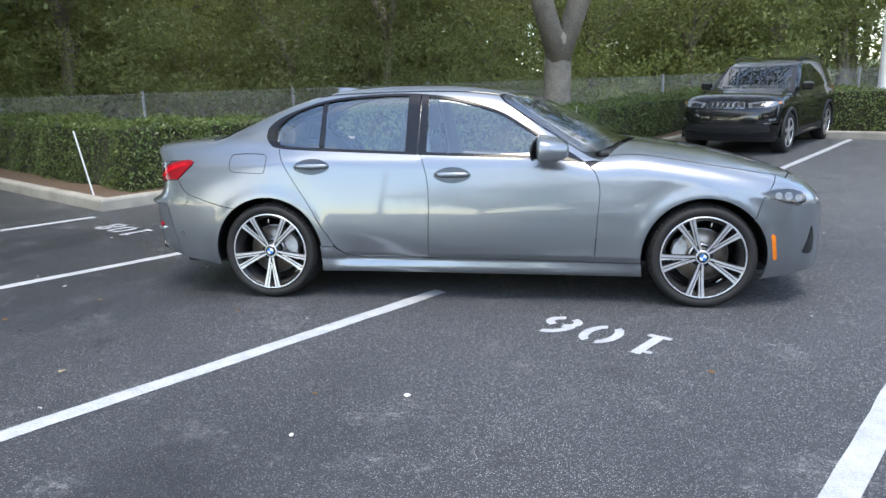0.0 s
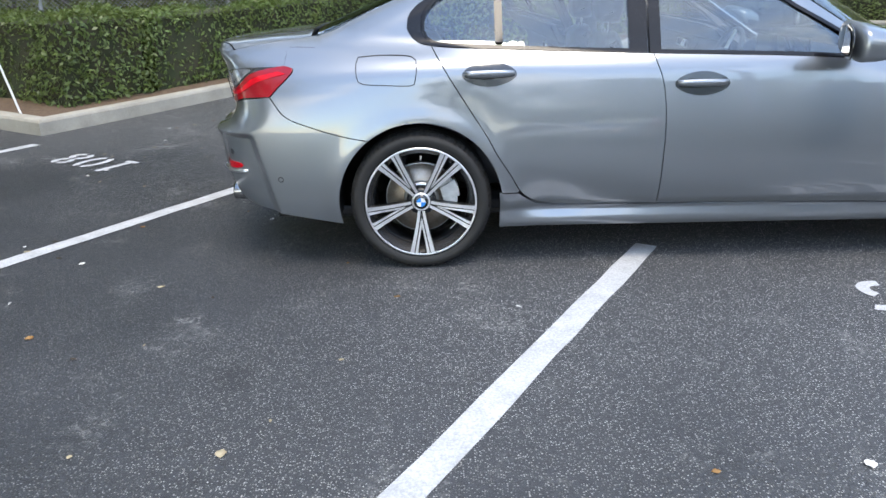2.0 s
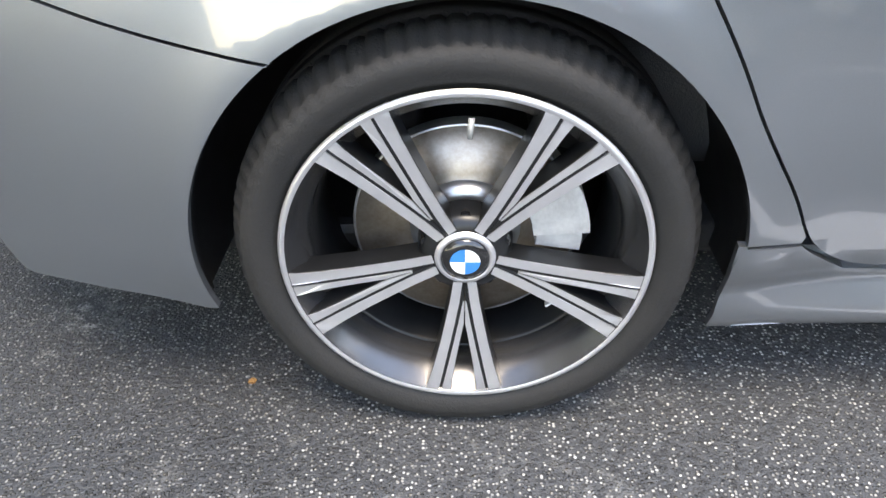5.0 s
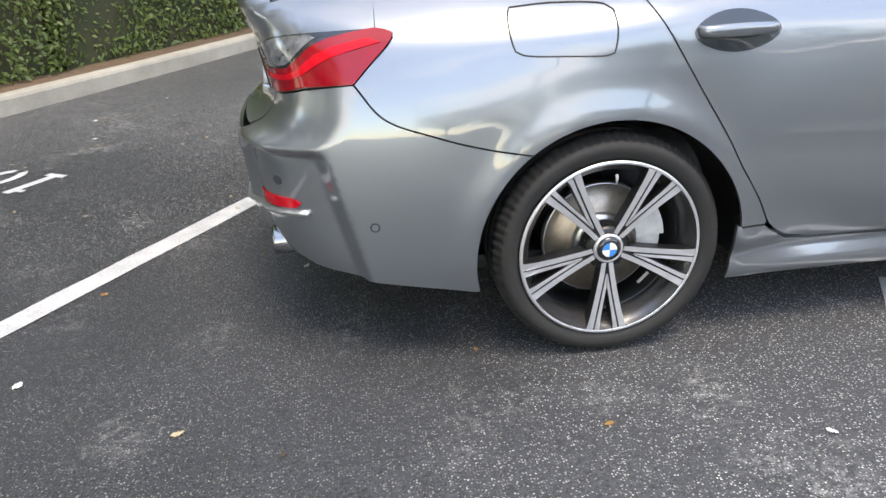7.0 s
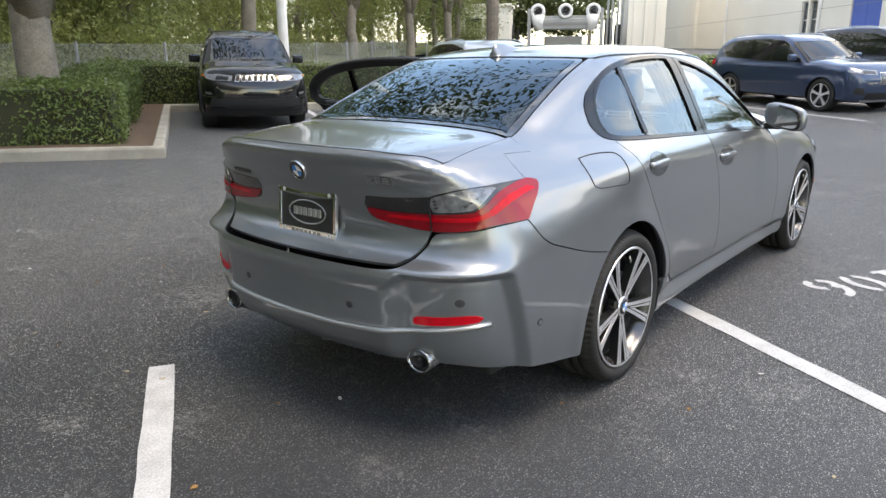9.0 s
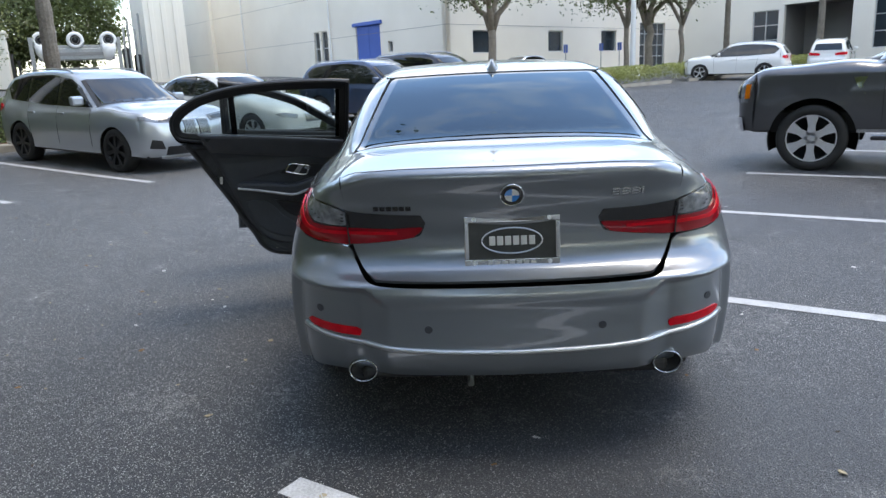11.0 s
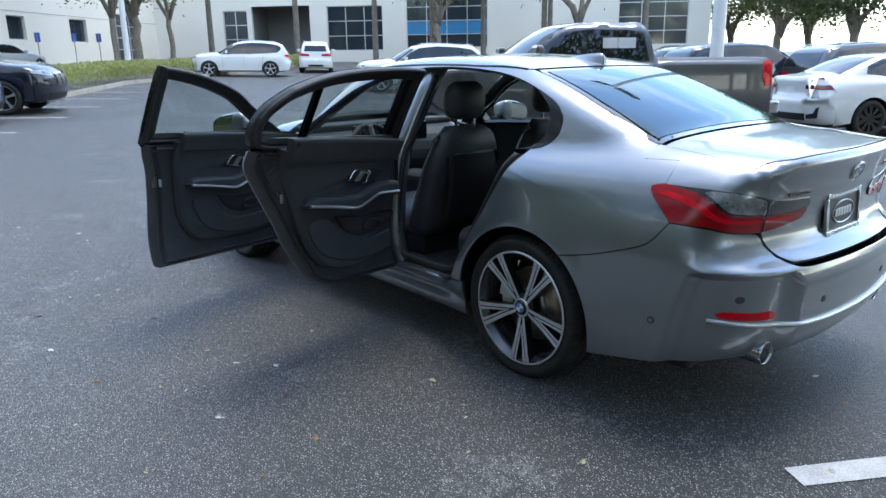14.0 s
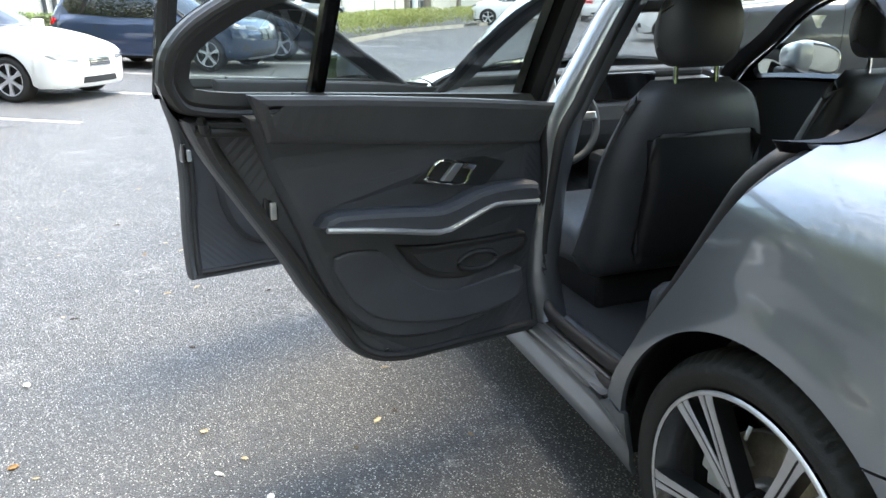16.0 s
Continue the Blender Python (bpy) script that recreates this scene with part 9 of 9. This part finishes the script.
for x, y, s in ((58.0, 39.0, 71), (52.0, 42.0, 72), (64.0, 36.5, 73)):
    oak(x, y, 9.5, .24, 1.6, s, (4.4, 4.2), .22, 130, 90, "oak behind the car wash")
for x, y, s, h, rr in ((34.0, -1.6, 35, 8.5, .22), (38.5, -9.6, 36, 8.0, .16), (40.0, -11.3, 37, 8.5, .24), (39.8, -13.2, 39, 8.5, .15), (32.5, -27.5, 40, 9.0, .2), (24.5, -31.5, 41, 9.5, .22)):
    oak(x, y, h, rr, 2.9, s, (3.6, 2.2), .10, 120, 75, "car park oak with a slender trunk", 4)
for x, y, s in ((16, -50, 51), (9, -46, 52), (2, -52, 53), (-6, -56, 54), (24, -62, 55), (22, -52, 56), (30, -60, 57)):
    oak(x, y, 11.5, .3, 2.6, s, (5.6, 3.8), .16, 130, 80, "spreading oak far across the car park", 4)


def palm(x, y, h, seed):
    rng = np.random.default_rng(seed)
    t = thing("palm_tree", "tall palm with a rough grey trunk", "palm", "palms", at=Matrix.Translation((x, y, gz(x, y))))
    n = 26
    part("trunk", fix(lathe([(.24 if i == 0 else .19 + .02 * (i % 2) - .002 * i, h * i / n) for i in range(n + 1)], 12, "z"), M_BARK_P, "trunk"), None, t)
    vs, fs = [], []
    for k in range(22):
        a, el = 2 * math.pi * k / 22 + rng.uniform(-.2, .2), rng.uniform(-.4, 1.1)
        L = rng.uniform(1.6, 2.2)
        prev = None
        for i in range(9):
            u = i / 8
            d = L * u
            z = h + math.sin(el) * d - .45 * d * d * .35
            w = .32 * math.sin(math.pi * min(1, u + .12))
            c = Vector((math.cos(a) * math.cos(el) * d, math.sin(a) * math.cos(el) * d, z))
            s = Vector((-math.sin(a), math.cos(a), 0)) * w
            vs += [c - s - Vector((0, 0, w * .4)), c, c + s - Vector((0, 0, w * .4))]
            if i:
                b = len(vs) - 6
                fs += [(b, b + 1, b + 4, b + 3), (b + 1, b + 2, b + 5, b + 4)]
    part("fronds", mesh_of("fronds", vs, fs, M_LEAF_T), None, t)


for i, (x, y) in enumerate(((43.0, -17.0), (38.0, -20.5), (36.5, -25.5), (36.0, -30.0), (34.0, -33.0), (27.5, -32.0), (30.5, -36.0), (22.5, -35.5), (13.6, 10.5))):
    palm(x, y, 6.0 + .4 * (i % 3), 60 + i)

# low clipped hedges on the far islands
for pts, nm in ((((20.5, -1.0), (27.0, -5.2), (29.8, -8.6)), 1), (((30.5, -9.6), (35.2, -15.4), (37.0, -20.0)), 2)):
    rng = np.random.default_rng(70 + nm)
    C = []
    for (x0, y0), (x1, y1) in zip(pts, pts[1:]):
        n = 5200
        u, w, v = rng.uniform(0, 1, n), rng.uniform(-1, 1, n), rng.uniform(0, 1, n) ** .5
        dx, dy = x1 - x0, y1 - y0
        L = math.hypot(dx, dy)
        X = np.stack([x0 + dx * u + dy / L * w * .9, y0 + dy * u - dx / L * w * .9, v * .75 * (1 - .25 * w * w)], 1)
        X[:, 2] += np.array([gz(a, b) for a, b in X[:, :2]]) + .1
        C.append(X)
    V, F = leaf_quads(np.vstack(C), .055, rng)
    hd = thing("low_hedge", "low clipped yellow-green hedge on a kerbed island", "hedge", "hedges")
    part("foliage", cloud_mesh("foliage", V, F, M_LEAF_Y), None, hd)
    path = []
    for x, y in pts:
        path.append(Vector((x - 1.0, y - .8, gz(x - 1, y - .8))))
    sec = [(0.0, -0.05), (0.0, 0.14), (0.14, 0.15), (0.15, -0.05)]
    thing("kerb", "concrete kerb of a far island", "kerb", kind="structure", me=mesh_of("kerb", *sweep(path, sec), M_KERB))


# ---- chain-link fence ----
def fence():
    O, D = Vector((-8.15, 8.63, 0)), Vector((.906, .423, 0))
    f = thing("chain_link_fence", "galvanised chain-link fence on steel posts", "fence")
    sp, n0, n1, h = 3.1, -1, 16, 1.52
    for i in range(n0, n1 + 1):
        p = O + D * sp * i
        z = gz(p.x, p.y) - .2
        part("post", fix(tube([(p.x, p.y, z), (p.x, p.y, z + h + .06)], .036, 10), M_GALV, "post"), None, f)
    for i in range(n0, n1):
        p, q = O + D * sp * i, O + D * sp * (i + 1)
        zp, zq = gz(p.x, p.y) - .14, gz(q.x, q.y) - .14
        part("tension_wire", fix(tube([(p.x, p.y, zp + h - .06), (q.x, q.y, zq + h - .06)], .004, 6), M_GALV, "tension_wire"), None, f)
        vs, fs = [], []
        r = .0027

        def wire(u0, v0, u1, v1):
            a = Vector((p.x + (q.x - p.x) * u0, p.y + (q.y - p.y) * u0, zp + (zq - zp) * u0 + v0 * (h - .06)))
            b = Vector((p.x + (q.x - p.x) * u1, p.y + (q.y - p.y) * u1, zp + (zq - zp) * u1 + v1 * (h - .06)))
            d = (b - a).normalized()
            s = Vector((-D.y, D.x, 0)) * r
            w = d.cross(s).normalized() * r
            k = len(vs)
            vs.extend([a + s, a + w, a - s - w, b + s, b + w, b - s - w])
            fs.extend([(k, k + 1, k + 4, k + 3), (k + 1, k + 2, k + 5, k + 4), (k + 2, k, k + 3, k + 5)])
        m = .075
        nx = int(sp / m)
        ht = (h - .06) / sp
        if i < 12:
            for k in range(-int(nx * ht) - 1, nx + 1):
                for sgn in (1, -1):
                    u0, u1 = k * m / sp, (k * m + (h - .06)) / sp
                    a, b = max(0, u0), min(1, u1)
                    if a >= b:
                        continue
                    va, vb = (a - u0) / (u1 - u0), (b - u0) / (u1 - u0)
                    wire(a, va if sgn > 0 else 1 - va, b, vb if sgn > 0 else 1 - vb)
            part("wire_mesh", fix((vs, fs), M_GALV, "wire_mesh"), None, f, "diamond wire mesh")


fence()

# woodland floor
thing("woodland_floor", "leafy woodland floor behind the fence", "ground", kind="structure",
      me=mesh_of("woodland_floor", [(-40, -8, .18), (-8.15 + .2, 8.9, .24), (60, 41, 3.2), (60, 120, 6.0), (-60, 120, 5.0)], [(0, 1, 2, 3, 4)], M_SOIL))


# ---- loose things on the asphalt ----
def litter():
    rng = np.random.default_rng(9)
    cols = [material("bleached_leaf", (.70, .69, .66), .8, 0, (.58, .56, .52), 20, 0, 90), material("dry_leaf", (.30, .17, .06), .8, 0, (.22, .11, .04), 20, 0, 90), material("pale_leaf", (.42, .36, .24), .8, 0, (.34, .28, .18), 20, 0, 90), material("dark_leaf", (.05, .04, .03), .8, 0, (.08, .06, .04), 20, 0, 90)]
    shapes = []
    for k in range(5):
        n = 10
        L, W = .022, .009 * (1 + .3 * k)
        vs = [(-L, 0, .004)] + [(-L + 2 * L * i / n, s * W * math.sin(math.pi * i / n), .003 + .006 * math.sin(2 * i + k) ** 2) for s in (1,) for i in range(1, n)] + [(L, 0, .004)] + [(-L + 2 * L * i / n, -W * math.sin(math.pi * i / n), .003 + .006 * math.sin(2 * i + k + 1) ** 2) for i in range(n - 1, 0, -1)]
        shapes.append((vs, [tuple(range(len(vs)))]))
    mesh = {(i, j): fix(shapes[j], cols[i], "fallen_leaf") for i in range(4) for j in range(5)}
    lab = ("bleached white scrap of leaf on asphalt", "dry orange-brown fallen leaf on asphalt", "pale curled fallen leaf on asphalt", "dark curled fallen leaf on asphalt")
    k = 0
    spots = [(-.53, -2.87, 0), (-.14, -2.43, 0), (-1.53, -1.23, 1), (-1.80, -.81, 1), (-2.35, -1.20, 3), (1.1, 2.0, 2), (-1.22, 1.23, 2), (-1.32, 1.89, 1), (-.9, 2.31, 2), (-.6, 1.68, 0), (-.92, 2.10, 0), (-.3, 2.3, 2), (.31, 2.44, 0), (-1.77, 1.52, 2), (-1.57, 1.35, 0), (-2.34, -.08, 0), (-1.92, .75, 0)]
    drift = random.Random(4)
    while k < 330:
        if k < len(spots):
            x, y, i = spots[k]
        elif k < len(spots) + 60:
            p = lot(-5.5 + 2.4 * drift.random() ** 1.6, 5.98 - .55 * drift.random() ** 1.8)
            x, y, i = p.x, p.y, 1 if drift.random() < .7 else 2
        else:
            z = rng.uniform()
            x, y = (rng.uniform(-4.5, 4), rng.uniform(1.0, 6)) if z < .78 else ((rng.uniform(-4.5, 2.5), rng.uniform(-4.5, -1.0)) if z < .86 else (rng.uniform(-4, -2.5), rng.uniform(-2, 3)))
            i = int(rng.choice(4, p=(.25, .15, .42, .18)))
        k += 1
        ob = new("fallen_leaf", mesh[(i, int(rng.integers(5)))])
        ob.matrix_world = Matrix.Translation((x, y, gz(x, y) + .001)) @ Matrix.Rotation(rng.uniform(0, 6.28), 4, "Z") @ Matrix.Diagonal((q := rng.uniform(.42, 1.0), q * rng.uniform(.55, 1.0), q, 1))
        tagged(ob, lab[i], "leaf", "fallen leaves")


litter()
# stakes in the hedge
for a, b, lean, hh in ((-6.05, -.05, -12, 1.0), (-3.25, 7.5, 4, .95)):
    p = lot(a, b) + Vector((-.37 if hh > .9 else 0, 0, 0))
    st = thing("marker_stake", "thin pale stake leaning in the hedge", "stake", at=Matrix.Translation(p) @ Matrix.Rotation(radians(lean), 4, "Y"))
    part("stake_rod", fix(tube([(0, 0, .05), (0, 0, hh)], .011, 8), M_WHITE, "stake_rod"), None, st)
